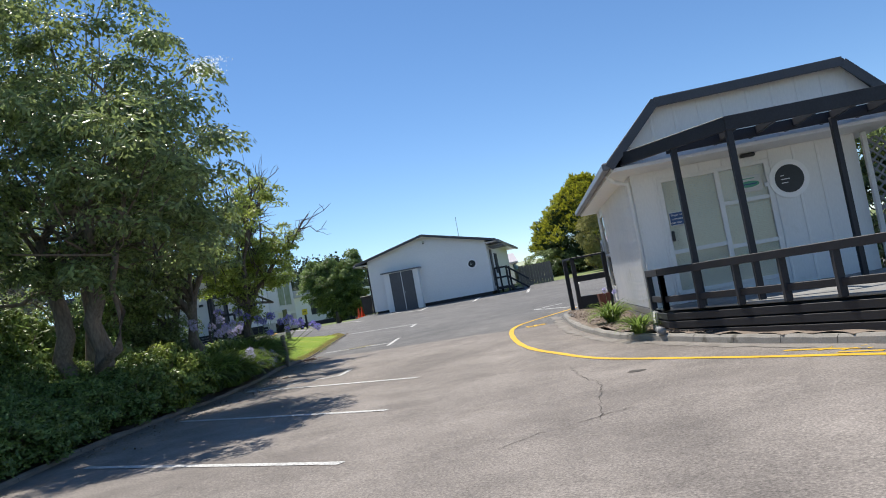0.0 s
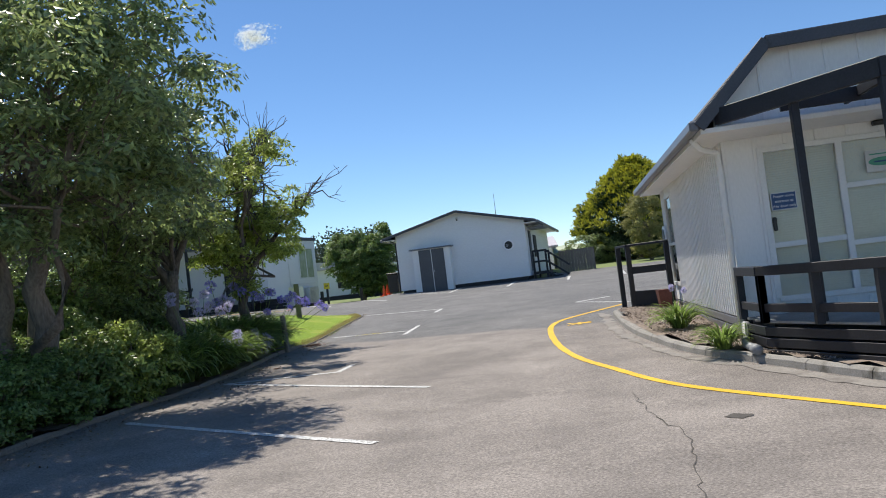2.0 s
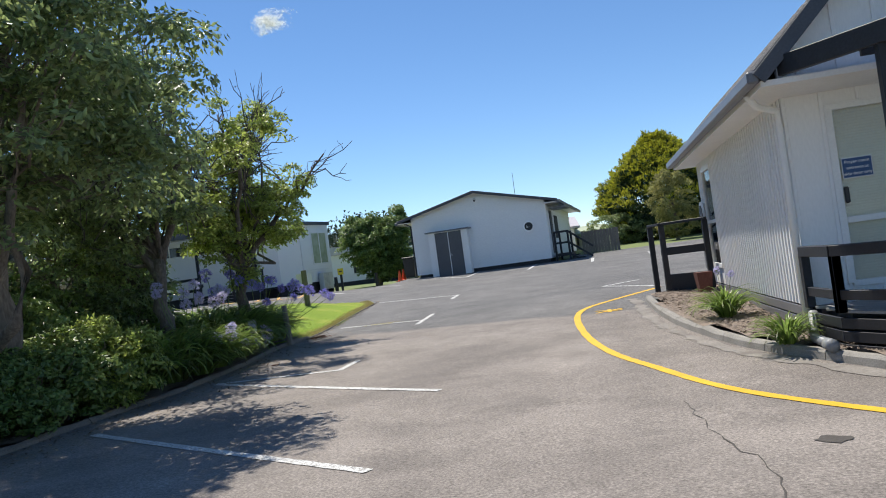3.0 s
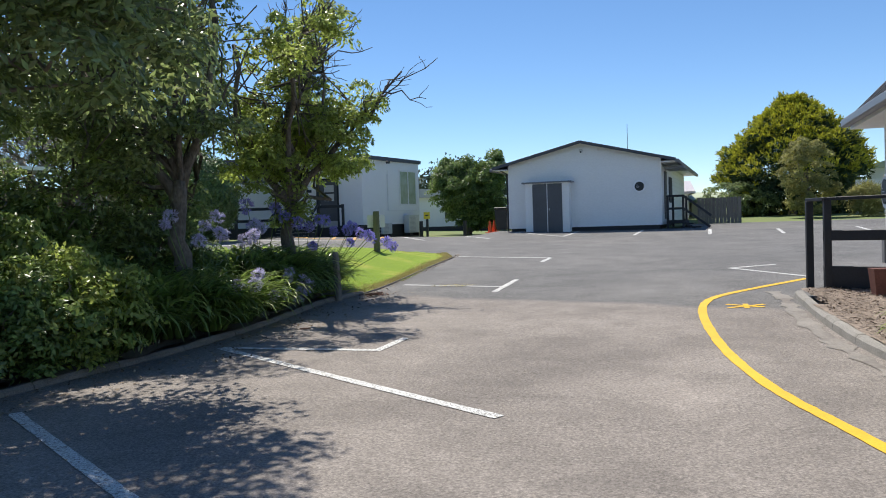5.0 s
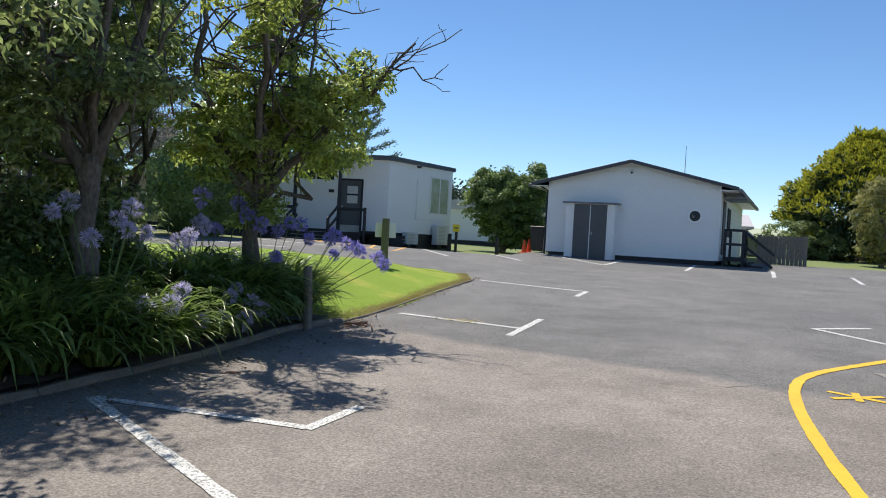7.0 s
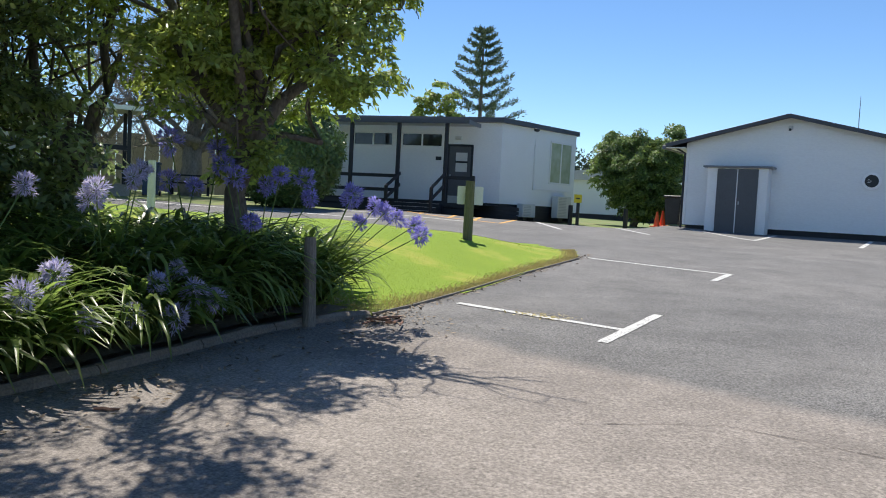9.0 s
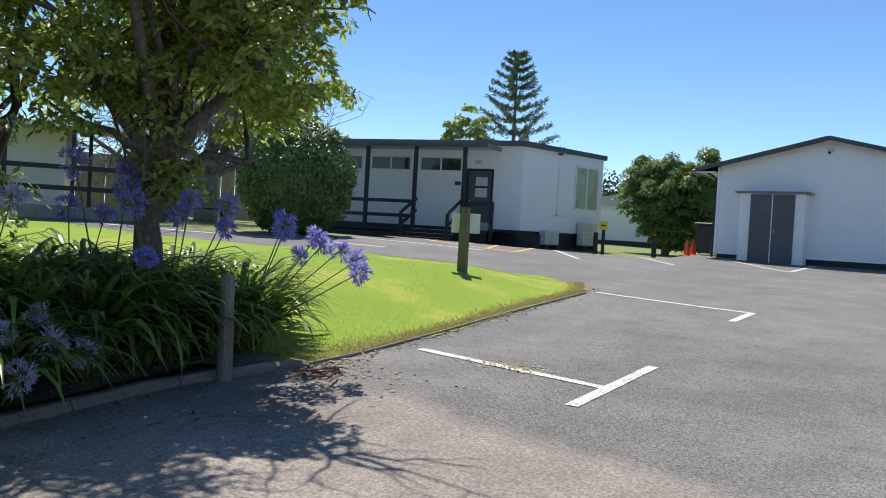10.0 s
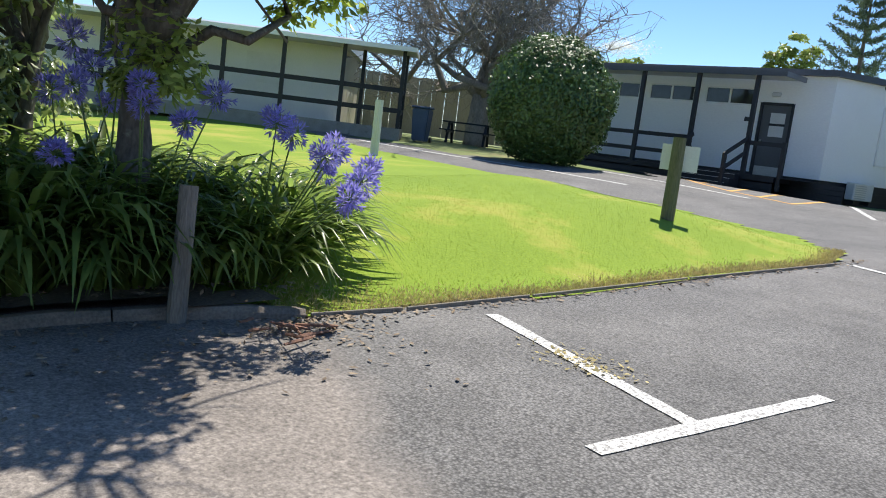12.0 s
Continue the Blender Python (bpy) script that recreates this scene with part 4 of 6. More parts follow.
def railing(name, pts, base, rails, post_every, label, posts=None, w=0.09, rail_h=0.11, top_z=None, mat=NAVY):
    """Square posts with flat timber rails; pts in world metres, base height z."""
    t = thing(name, pose(pts[0][0], pts[0][1], base), label, "railing")
    o = Vector((pts[0][0], pts[0][1], 0))
    top = top_z if top_z else max(rails)
    for (ax, ay), (bx, by) in zip(pts, pts[1:]):
        a, b = Vector((ax, ay, 0)) - o, Vector((bx, by, 0)) - o
        n = max(1, round((b - a).length / post_every))
        for k in range(n + 1):
            p = a + (b - a) * k / n
            part("post", boxed(p.x - w / 2, p.x + w / 2, p.y - w / 2, p.y + w / 2, 0, top - 0.02, bevel=0.006), mat, t)
        for z in rails:
            bm = bmesh.new()
            beam(bm, a + Vector((0, 0, z)), b + Vector((0, 0, z)), w * (1.25 if z == max(rails) else 0.55), rail_h if z == max(rails) else rail_h * 0.9)
            part("rail", bm, mat, t)
    return t


railing("deck_railing", DECK_EDGE, 0.72, (0.18, 0.62), 0.95, "charcoal deck railing with flat top rail")


def pergola():
    t = thing("pergola", pose(0, 0, 0.72), "charcoal pergola over the deck, rafters under clear sheet", "pergola")
    z = 2.52
    for a, b in (((3.1, 13.75), (4.2, 11.95)), ((4.18, 11.95), (9.0, 11.4))):
        bm = bmesh.new()
        beam(bm, (*a, z), (*b, z), 0.07, 0.2)
        part("beam", bm, NAVY, t)
    for x, y in ((3.68, 12.86), (4.22, 11.97), (6.15, 12.9), (8.2, 11.5)):
        part("post", boxed(x - 0.043, x + 0.043, y - 0.043, y + 0.043, 0, z - 0.05, bevel=0.006), NAVY, t)
    for k in range(9):
        x = 4.4 + k * 0.55
        bm = bmesh.new()
        beam(bm, (x, 12.03 - 0.107 * (x - 3.9), z + 0.0), (x + 0.2, 13.75 - 0.105 * (x - 3.4), z + 0.0), 0.05, 0.12)
        part("rafter", bm, NAVY, t)
    bm = bmesh.new()
    beam(bm, (3.7, 13.3, z - 0.02), (8.6, 12.75, z - 0.02), 0.06, 0.16)
    part("beam", bm, NAVY, t)
    return t


pergola()


def lattice():
    t = thing("lattice_screen", pose(7.2, 14.1, 0.72, 0, 0, -6), "grey diagonal lattice screen at the end of the deck", "screen")
    for k in range(26):
        for sg in (-1, 1):
            x0 = -1.9 + k * 0.16 if sg > 0 else k * 0.16
            t0, t1 = 0.0, 1.9
            lim = sorted(((0 - x0) * sg, (2 - x0) * sg))
            t0, t1 = max(t0, lim[0]), min(t1, lim[1])
            if t1 - t0 > 0.1:
                bm = bmesh.new()
                beam(bm, (x0 + sg * t0, 0.006 * sg, 0.3 + t0), (x0 + sg * t1, 0.006 * sg, 0.3 + t1), 0.008, 0.035, 0)
                part("lath", bm, GUTTER, t)
    for x in (0, 2):
        part("post", boxed(x - 0.04, x + 0.04, -0.04, 0.04, 0, 2.3, bevel=0.005), PAPER, t)


lattice()


def gate_rail():
    t = thing("ramp_railing", pose(3.1, 21.7, height(3.1, 21.7) + 0.05), "charcoal timber barrier railing at the end of the corner bed", "railing")
    for x, y in ((-0.02, 0.3), (0.1, -0.25), (0.82, -0.72)):
        part("post", boxed(x - 0.05, x + 0.05, y - 0.05, y + 0.05, -0.1, 1.34, bevel=0.006), NAVY, t)
    for z, h in ((1.36, 0.05), (0.82, 0.15), (0.2, 0.34)):
        bm = bmesh.new()
        beam(bm, (0.05, -0.22, z), (0.85, -0.74, z), 0.1 if h < 0.1 else 0.04, h)
        part("rail", bm, NAVY, t)
    bm = bmesh.new()
    beam(bm, (-0.02, 0.35, 1.36), (0.1, -0.3, 1.36), 0.1, 0.05)
    part("rail", bm, NAVY, t)


gate_rail()
t = thing("planter", pose(3.68, 20.62, height(3.68, 20.62) + 0.11), "square brown planter against the barrier", "planter")
bm = bmesh.new()
bmesh.ops.create_cone(bm, cap_ends=True, segments=4, radius1=0.15, radius2=0.2, depth=0.36, matrix=Matrix.Translation((0, 0, 0.18)) @ Matrix.Rotation(radians(45), 4, "Z"))
part("pot", bm, TERRACOTTA, t)
disc = disc_sign("side_round_sign", HM @ pose(-0.06, 7.0, 1.75, 0, 0, -90), 0.24, "round sign with white rim beside the side window")
t = thing("drain_pipe", pose(3.22, 13.95, height(3.22, 13.95) + 0.1), "grey plastic drain pipe elbow beside the deck", "pipe")
bm = bmesh.new()
tube(bm, [(0.12, 0.5, 0.3), (0.06, 0.4, 0.12), (0, 0.2, 0.06), (-0.05, -0.35, 0.05)], [0.05] * 4, 12)
part("pipe", bm, PVC, t, smooth=True)
bm = bmesh.new()
tube(bm, [(-0.04, -0.22, 0.05), (-0.055, -0.4, 0.05)], [0.062] * 2, 12)
part("collar", bm, PVC, t, smooth=True)


# ---- the weatherboard hall ----
def hall():
    z0 = 1.22
    t = thing("hall", pose(-3.95, 42.38, z0, 0, 0, -9.4), "white weatherboard hall with a low charcoal gable roof", "building")
    W, L, zt, zp = 6.15, 12.0, 2.93, 3.68
    part("front_wall", extrude_outline(bmesh.new(), [(0, 0.02), (W, 0.02), (W, 0.14), (0, 0.14)], 0.28, lambda x, y: zt), CLAD_HALL, t)
    for y in (0.02, L - 0.12):
        bm = bmesh.new()
        vs = [bm.verts.new((x, y, z)) for x, z in ((0, zt), (W, zt), (W / 2, zp))]
        f = bm.faces.new(vs)
        for v in bmesh.ops.extrude_face_region(bm, geom=[f])["geom"]:
            if isinstance(v, bmesh.types.BMVert):
                v.co.y += 0.12
        bmesh.ops.recalc_face_normals(bm, faces=bm.faces)
        part("gable", bm, CLAD_HALL, t)
    bm = bmesh.new()
    box(bm, 0, 0.12, 0.14, L, 0.28, zt)
    box(bm, W - 0.12, W, 0.14, L, 0.28, zt)
    box(bm, 0.12, W - 0.12, L - 0.12, L, 0.28, zt)
    part("side_wall", bm, CLAD_HALL, t)
    # weatherboards on the front, each lapped over the one below
    pitch = 0.19
    k = 0
    while 0.28 + k * pitch < zp - 0.05:
        za, zb = 0.28 + k * pitch, 0.28 + (k + 1) * pitch + 0.01
        x0, x1 = 0.0, W
        if zb > zt:
            c = min(1, (zb - zt) / (zp - zt))
            x0, x1 = W / 2 * c, W - W / 2 * c
        if x1 - x0 > 0.3:
            bm = bmesh.new()
            vs = [bm.verts.new(p) for p in ((x0, -0.022, za), (x1, -0.022, za), (x1, -0.006, zb), (x0, -0.006, zb), (x0, 0.018, za), (x1, 0.018, za), (x1, 0.018, zb), (x0, 0.018, zb))]
            for q in ((0, 1, 2, 3), (4, 7, 6, 5), (0, 4, 5, 1), (3, 2, 6, 7), (0, 3, 7, 4), (1, 5, 6, 2)):
                bm.faces.new([vs[i] for i in q])
            part("weatherboard", bm, CLAD_HALL, t)
            if zb < zt:
                bm = bmesh.new()
                vs = [bm.verts.new(p) for p in ((W + 0.022, 0, za), (W + 0.022, L, za), (W + 0.006, L, zb), (W + 0.006, 0, zb), (W, 0, za), (W, L, za), (W, L, zb), (W, 0, zb))]
                for q in ((0, 1, 2, 3), (4, 7, 6, 5), (0, 4, 5, 1), (3, 2, 6, 7), (0, 3, 7, 4), (1, 5, 6, 2)):
                    bm.faces.new([vs[i] for i in q])
                part("weatherboard", bm, CLAD_HALL, t)
        k += 1
    for x in (-0.03, W - 0.05):
        part("corner_board", boxed(x, x + 0.09, -0.035, 0.02, 0.28, zt - 0.03, bevel=0.004), CLAD_HALL, t)
    part("base", boxed(0.06, W - 0.06, 0.06, L - 0.1, -0.35, 0.28), NAVY, t)
    # roof
    ov, yf, yb = 0.62, -0.35, L + 0.3
    sl = (zp - zt) / (W / 2)
    prof = [(-ov, zt - ov * sl + 0.06), (W / 2, zp + 0.06), (W + ov, zt - ov * sl + 0.06)]
    bm = bmesh.new()
    ring = prof + [(x, z - 0.05) for x, z in prof][::-1]
    fr = [bm.verts.new((x, yf, z)) for x, z in ring]
    bk = [bm.verts.new((x, yb, z)) for x, z in ring]
    for i in range(6):
        bm.faces.new((fr[i], fr[(i + 1) % 6], bk[(i + 1) % 6], bk[i]))
    bm.faces.new(fr[::-1])
    bm.faces.new(bk)
    bmesh.ops.recalc_face_normals(bm, faces=bm.faces)
    part("roof", bm, ROOF, t)
    for (ax, az), (bx, bz) in zip(prof, prof[1:]):
        bm = bmesh.new()
        beam(bm, (ax, yf - 0.01, az - 0.045), (bx, yf - 0.01, bz - 0.045), 0.03, 0.12, 0.004)
        part("bargeboard", bm, FASCIA, t)
    for x in (-ov - 0.05, W + ov + 0.05):
        part("gutter", boxed(x - 0.06, x + 0.06, yf, yb, zt - ov * sl - 0.1, zt - ov * sl + 0.03, bevel=0.015), GUTTER, t)
    for x0, x1 in ((-ov, -0.02), (W + 0.02, W + ov)):
        part("soffit", boxed(x0, x1, yf + 0.03, yb - 0.03, zt - ov * sl - 0.06, zt - ov * sl - 0.03), WHITE, t)
    bm = bmesh.new()
    tube(bm, [(-0.35, -0.05, zt - 0.2), (-0.07, -0.02, zt - 0.35), (-0.07, -0.02, 0.05)], [0.035] * 3, 8)
    part("downpipe", bm, NAVY, t)
    # boxed store with double doors on the front
    store = part("store", boxed(0.82, 2.62, -0.5, -0.03, 0.1, 2.1), CLAD_HALL, t, "boxed-out store with double grey doors")
    part("store_roof", boxed(0.7, 2.75, -0.62, -0.024, 2.1, 2.16, bevel=0.01), GUTTER, store)
    for x0 in (1.13, 1.745):
        d = part("door", boxed(x0, x0 + 0.6, -0.535, -0.5, 0.1, 2.07, bevel=0.004), GREY_DOOR, store, "grey door leaf")
    part("astragal", boxed(1.725, 1.752, -0.545, -0.53, 0.1, 2.07), WHITE, store)
    part("door_handle", boxed(1.8, 1.83, -0.56, -0.53, 0.98, 1.08, bevel=0.005), ALUMINIUM, store)
    part("sill", boxed(1.0, 2.6, -0.56, -0.48, 0.0, 0.1), NAVY, store)
    # side entry
    part("side_door", boxed(W + 0.03, W + 0.06, 1.2, 2.05, 0.5, 2.45, bevel=0.004), GREY_DOOR, t)
    part("side_window", boxed(W + 0.026, W + 0.05, 3.2, 4.6, 1.2, 2.3), DARK_ROOM, t)
    part("porch_roof", boxed(W + 0.1, W + 0.85, 0.6, 2.8, 2.5, 2.58, bevel=0.01), GUTTER, t)
    part("camera_mount", boxed(W / 2 - 0.06, W / 2 + 0.06, -0.14, -0.02, zp - 0.38, zp - 0.26, bevel=0.02), PAPER, t)
    part("camera_lens", boxed(W / 2 - 0.035, W / 2 + 0.035, -0.19, -0.135, zp - 0.42, zp - 0.35, bevel=0.015), BLACK, t)
    bm = bmesh.new()
    tube(bm, [(4.7, 1.6, zt + 0.2), (4.7, 1.6, zt + 1.55)], [0.018, 0.01], 6)
    part("antenna", bm, ALUMINIUM, t)
    return t


HALL = hall()
LM = HALL.matrix_basis
disc_sign("hall_round_sign", LM @ pose(5.35, -0.055, 1.82), 0.235, "round dark sign with white rim on the weatherboards")
t = thing("hall_steps", LM @ pose(6.25, 0.5, -0.02), "charcoal timber landing with stairs and handrails", "steps")
part("landing", boxed(0.05, 0.75, 0.1, 2.6, 0.32, 0.46), NAVY, t)
for k in range(3):
    part("tread", boxed(0.76 + k * 0.3, 1.06 + k * 0.3, 0.3, 1.6, 0.28 - k * 0.13, 0.33 - k * 0.13), NAVY, t)
for x, y, zz in ((0.1, 0.1, 1.45), (0.7, 0.1, 1.45), (0.1, 2.5, 1.45), (0.7, 1.7, 1.45)):
    part("post", boxed(x - 0.045, x + 0.045, y - 0.045, y + 0.045, -0.05, zz), NAVY, t)
for a, b in (((0.1, 0.1, 1.42), (0.74, 0.1, 1.42)), ((0.1, 0.1, 0.92), (0.74, 0.1, 0.92)), ((0.7, 0.1, 1.42), (1.75, 0.1, 0.6)), ((0.7, 0.1, 0.92), (1.7, 0.1, 0.16)), ((0.1, 0.1, 0.38), (0.74, 0.1, 0.38)), ((0.7, 0.1, 0.38), (1.3, 0.1, 0.0))):
    bm = bmesh.new()
    beam(bm, a, b, 0.05, 0.09)
    part("rail", bm, NAVY, t)


# ---- the flat-roofed block with steps ----
def block():
    z0 = 1.42
    ox, oy = -10.5, 42.8
    t = thing("classroom_block", pose(ox, oy, z0), "long white flat-roofed classroom block with a covered walkway", "building")
    A, B, C, D, E = (0, 0), (1.5, 4.6), (-2.5, 9.0), (-10.2, 8.0), (-9.6, -0.8)
    zb, zt = 0.45, 3.36

    def wall(name, a, b, lo, hi, mat, thick=0.12, inset=0.0):
        d = (Vector(b) - Vector(a)).normalized()
        n = Vector((-d.y, d.x))
        p = [Vector(a) + n * inset, Vector(b) + n * inset, Vector(b) + n * (inset + thick), Vector(a) + n * (inset + thick)]
        return part(name, extrude_outline(bmesh.new(), [(v.x, v.y) for v in p], lo, hi), mat, t)

    wall("end_wall", A, B, zb, zt, CLAD_HALL)
    wall("rear_wall", B, C, zb, zt, CLAD_HALL)
    wall("rear_wall", C, D, zb, zt, CLAD_HALL)
    wall("left_wall", D, E, zb, zt, CLAD_HALL)
    # front wall: below, between and above the high windows and the door
    fd = (Vector(A) - Vector(E)).normalized()
    fm = Matrix.Translation((A[0], A[1], 0)) @ Matrix.Rotation(math.atan2(fd.y, fd.x), 4, "Z")
    L = (Vector(A) - Vector(E)).length
    # local: x runs from -L to 0 at the corner, y into the building
    openings = [(-2.02, -1.1, 0.36, 2.5)] + [(-3.9 - 2.0 * k, -2.25 - 2.0 * k, 2.42, 2.95) for k in range(3)]
    openings.sort()
    x = -L
    for x0, x1, za, zz in openings:
        part("front_wall", boxed(x, x0, 0.0, 0.12, zb, zt, m=fm), CLAD_HALL, t)
        if za > zb:
            part("front_wall", boxed(x0, x1, 0.0, 0.12, zb, za, m=fm), CLAD_HALL, t)
        part("front_wall", boxed(x0, x1, 0.0, 0.12, zz, zt, m=fm), CLAD_HALL, t)
        x = x1
    part("front_wall", boxed(x, 0.0, 0.0, 0.12, zb, zt, m=fm), CLAD_HALL, t)
    for x0, x1, za, zz in openings:
        if za > 1:
            w = part("window", boxed(x0, x1, -0.02, 0.04, zz - 0.05, zz, m=fm), WHITE, t, "high dark window pair in a white frame")
            for a in ((x0, x1, za, za + 0.05), (x0, x0 + 0.05, za, zz), (x1 - 0.05, x1, za, zz), ((x0 + x1) / 2 - 0.03, (x0 + x1) / 2 + 0.03, za, zz)):
                part("frame", boxed(a[0], a[1], -0.015, 0.035, a[2], a[3], m=fm), WHITE, w)
            part("pane", boxed(x0 + 0.04, x1 - 0.04, 0.01, 0.018, za + 0.04, zz - 0.04, m=fm), DARK_GLASS, w)
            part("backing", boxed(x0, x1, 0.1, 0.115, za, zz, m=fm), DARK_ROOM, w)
        else:
            d = part("door", boxed(x0, x1, 0.03, 0.08, za, zz, m=fm), GREY_DOOR, t, "charcoal door with a small glazed light")
            for a in ((x0 - 0.05, x0 + 0.03, za, zz + 0.04), (x1 - 0.03, x1 + 0.05, za, zz + 0.04), (x0, x1, zz - 0.03, zz + 0.05)):
                part("frame", boxed(a[0], a[1], -0.03, 0.09, a[2], a[3], m=fm), NAVY, d)
            part("light", boxed(x0 + 0.3, x1 - 0.18, 0.015, 0.028, zz - 0.95, zz - 0.25, m=fm), PAPER, d)
            part("light_bar", boxed(x0 + 0.28, x1 - 0.16, 0.008, 0.014, zz - 0.63, zz - 0.56, m=fm), NAVY, d)
            part("kick_plate", boxed(x0 + 0.05, x1 - 0.05, 0.02, 0.028, za + 0.02, za + 0.3, m=fm), ALUMINIUM, d)
            part("door_handle", boxed(x0 + 0.08, x0 + 0.13, -0.02, 0.03, za + 0.98, za + 1.08, m=fm), ALUMINIUM, d)
    part("room_number", boxed(-2.5, -2.28, -0.02, 0.0, 1.95, 2.08, m=fm), SIGN_DARK, t)
    part("wall_lamp", boxed(-1.75, -1.5, -0.1, 0.0, 2.72, 2.85, m=fm, bevel=0.02), PAPER, t)
    # plinth boards and roof
    for a, b in ((E, A), (A, B)):
        for k in range(4):
            d = (Vector(b) - Vector(a)).normalized()
            n = Vector((-d.y, d.x))
            p = [Vector(a) + n * 0.05, Vector(b) + n * 0.05, Vector(b) + n * 0.08, Vector(a) + n * 0.08]
            part("plinth_board", extrude_outline(bmesh.new(), [(v.x, v.y) for v in p], -0.44 + k * 0.225, -0.24 + k * 0.225), NAVY, t)
    # solid black fill standing in for the shade under the floor
    part("underfloor_shade_fill", extrude_outline(bmesh.new(), [(A[0] - 0.15, A[1] + 0.15), (B[0] - 0.2, B[1] - 0.1), (C[0], C[1] - 0.2), (D[0] + 0.2, D[1] - 0.2), (E[0] + 0.2, E[1] + 0.15)], -0.5, zb), BLACK, t)
    ring = [(A[0] + 0.12, A[1] - 0.2), (B[0] + 0.1, B[1] + 0.15), (C[0], C[1] + 0.35), (D[0] - 0.3, D[1] + 0.3), (E[0] - 0.3, E[1] - 0.35)]
    part("roof", extrude_outline(bmesh.new(), ring, zt, zt + 0.17), FASCIA, t)
    # covered walkway
    part("canopy", boxed(-L, -0.75, -1.75, -0.36, zt - 0.2, zt - 0.1, m=fm), PALE_ROOF, t)
    part("canopy_fascia", boxed(-L, -0.7, -1.8, -1.75, zt - 0.24, zt - 0.1, m=fm), FASCIA, t)
    part("canopy_fascia", boxed(-0.75, -0.7, -1.745, -0.36, zt - 0.24, zt - 0.1, m=fm), GUTTER, t)
    for x in (-1.55, -3.35, -5.2, -7.1, -9.0):
        part("post", boxed(x - 0.06, x + 0.06, -1.66, -1.54, 0.0, zt - 0.2, m=fm, bevel=0.006), NAVY, t)
    part("walkway", boxed(-L, -0.6, -1.7, -0.02, 0.22, 0.36, m=fm), NAVY, t)
    for k in range(3):
        part("walkway_skirt", boxed(-L, -0.6, -1.74, -1.71, -0.4 + k * 0.2, -0.22 + k * 0.2, m=fm), NAVY, t)
    for k in range(5):
        part("skirt_board", boxed(-0.6, 0.9, -0.62 + k * 0.02, -0.58 + k * 0.02, -0.34 + k * 0.14, -0.22 + k * 0.14, m=fm), NAVY, t)
    part("landing", boxed(-1.6, 0.0, -1.69, -0.03, 0.361, 0.385, m=fm), NAVY, t)
    for z in (1.25, 0.75):
        bm = bmesh.new()
        box(bm, -L, -3.3, -1.62, -1.58, z - 0.06, z + 0.06, fm)
        part("walk_rail", bm, NAVY, t)
    bm = bmesh.new()
    box(bm, -1.6, -0.5, -1.62, -1.58, 1.2, 1.32, fm)
    part("walk_rail", bm, NAVY, t)
    part("rail_post", boxed(-0.55, -0.45, -1.65, -1.55, 0.0, 1.35, m=fm), NAVY, t)
    # end wall: window, service panel, conduit
    ed = (Vector(B) - Vector(A)).normalized()
    em = Matrix.Translation((A[0], A[1], 0)) @ Matrix.Rotation(math.atan2(ed.y, ed.x), 4, "Z")
    w = part("end_window", boxed(3.05, 4.55, -0.035, 0.0, 2.93, 3.0, m=em), WHITE, t, "large end window with a reflection of greenery painted on the pane")
    for a in ((3.05, 4.55, 1.33, 1.4), (3.05, 3.11, 1.4, 2.93), (4.49, 4.55, 1.4, 2.93), (3.78, 3.84, 1.4, 2.93)):
        part("frame", boxed(a[0], a[1], -0.03, -0.002, a[2], a[3], m=em), WHITE, w)
    # opaque pane: the mirrored greenery is painted into its colour
    part("pane", boxed(3.1, 4.5, -0.012, -0.004, 1.4, 2.93, m=em), PAINTED_REFLECTION, w)
    part("service_panel", boxed(2.05, 3.0, -0.02, 0.0, 1.1, 2.95, m=em), CLAD_HALL, t)
    bm = bmesh.new()
    box(bm, 2.0, 4.5, -0.04, -0.002, 1.05, 1.1, em)
    part("conduit", bm, WHITE, t)
    bm = bmesh.new()
    box(bm, 2.0, 2.05, -0.04, -0.002, 1.05, 2.75, em)
    part("conduit", bm, WHITE, t)
    part("flood_light", boxed(1.55, 1.75, -0.4, -0.25, zt - 0.15, zt - 0.03, m=em, bevel=0.03), BLACK, t)
    return t, fm, em


# mottled pale green painted as a reflection of greenery in the end window
PAINTED_REFLECTION = material("pane with painted green reflection", (0.3, 0.36, 0.22), (0.52, 0.56, 0.45), 0.9, 0.12, 0.0, 3)
BLOCK, BF, BE = block()
BF, BE = BLOCK.matrix_basis @ BF, BLOCK.matrix_basis @ BE


def aircon(m, w, h, label):
    t = thing("air_conditioner", m, label, "air conditioner")
    part("case", boxed(0, w, -0.34, -0.05, 0, h, bevel=0.02), PAPER, t)
    for k in range(int(h / 0.06) - 1):
        part("louvre", boxed(w * 0.08, w * 0.62, -0.352, -0.34, 0.05 + k * 0.06, 0.075 + k * 0.06), ALUMINIUM, t)
    for x in (0.05, w - 0.12):
        part("foot", boxed(x, x + 0.07, -0.35, -0.04, -0.12, 0), BLACK, t)


aircon(BE @ pose(3.25, -0.02, 0.02), 0.95, 0.85, "pale outdoor air conditioner unit against the end wall")
aircon(BE @ pose(1.0, -0.02, 0.0), 0.8, 0.5, "small outdoor air conditioner unit in a cage")
t = thing("block_steps", BF @ pose(-3.2, -1.78, -0.2), "charcoal timber steps with pale nosings and two handrails", "steps")
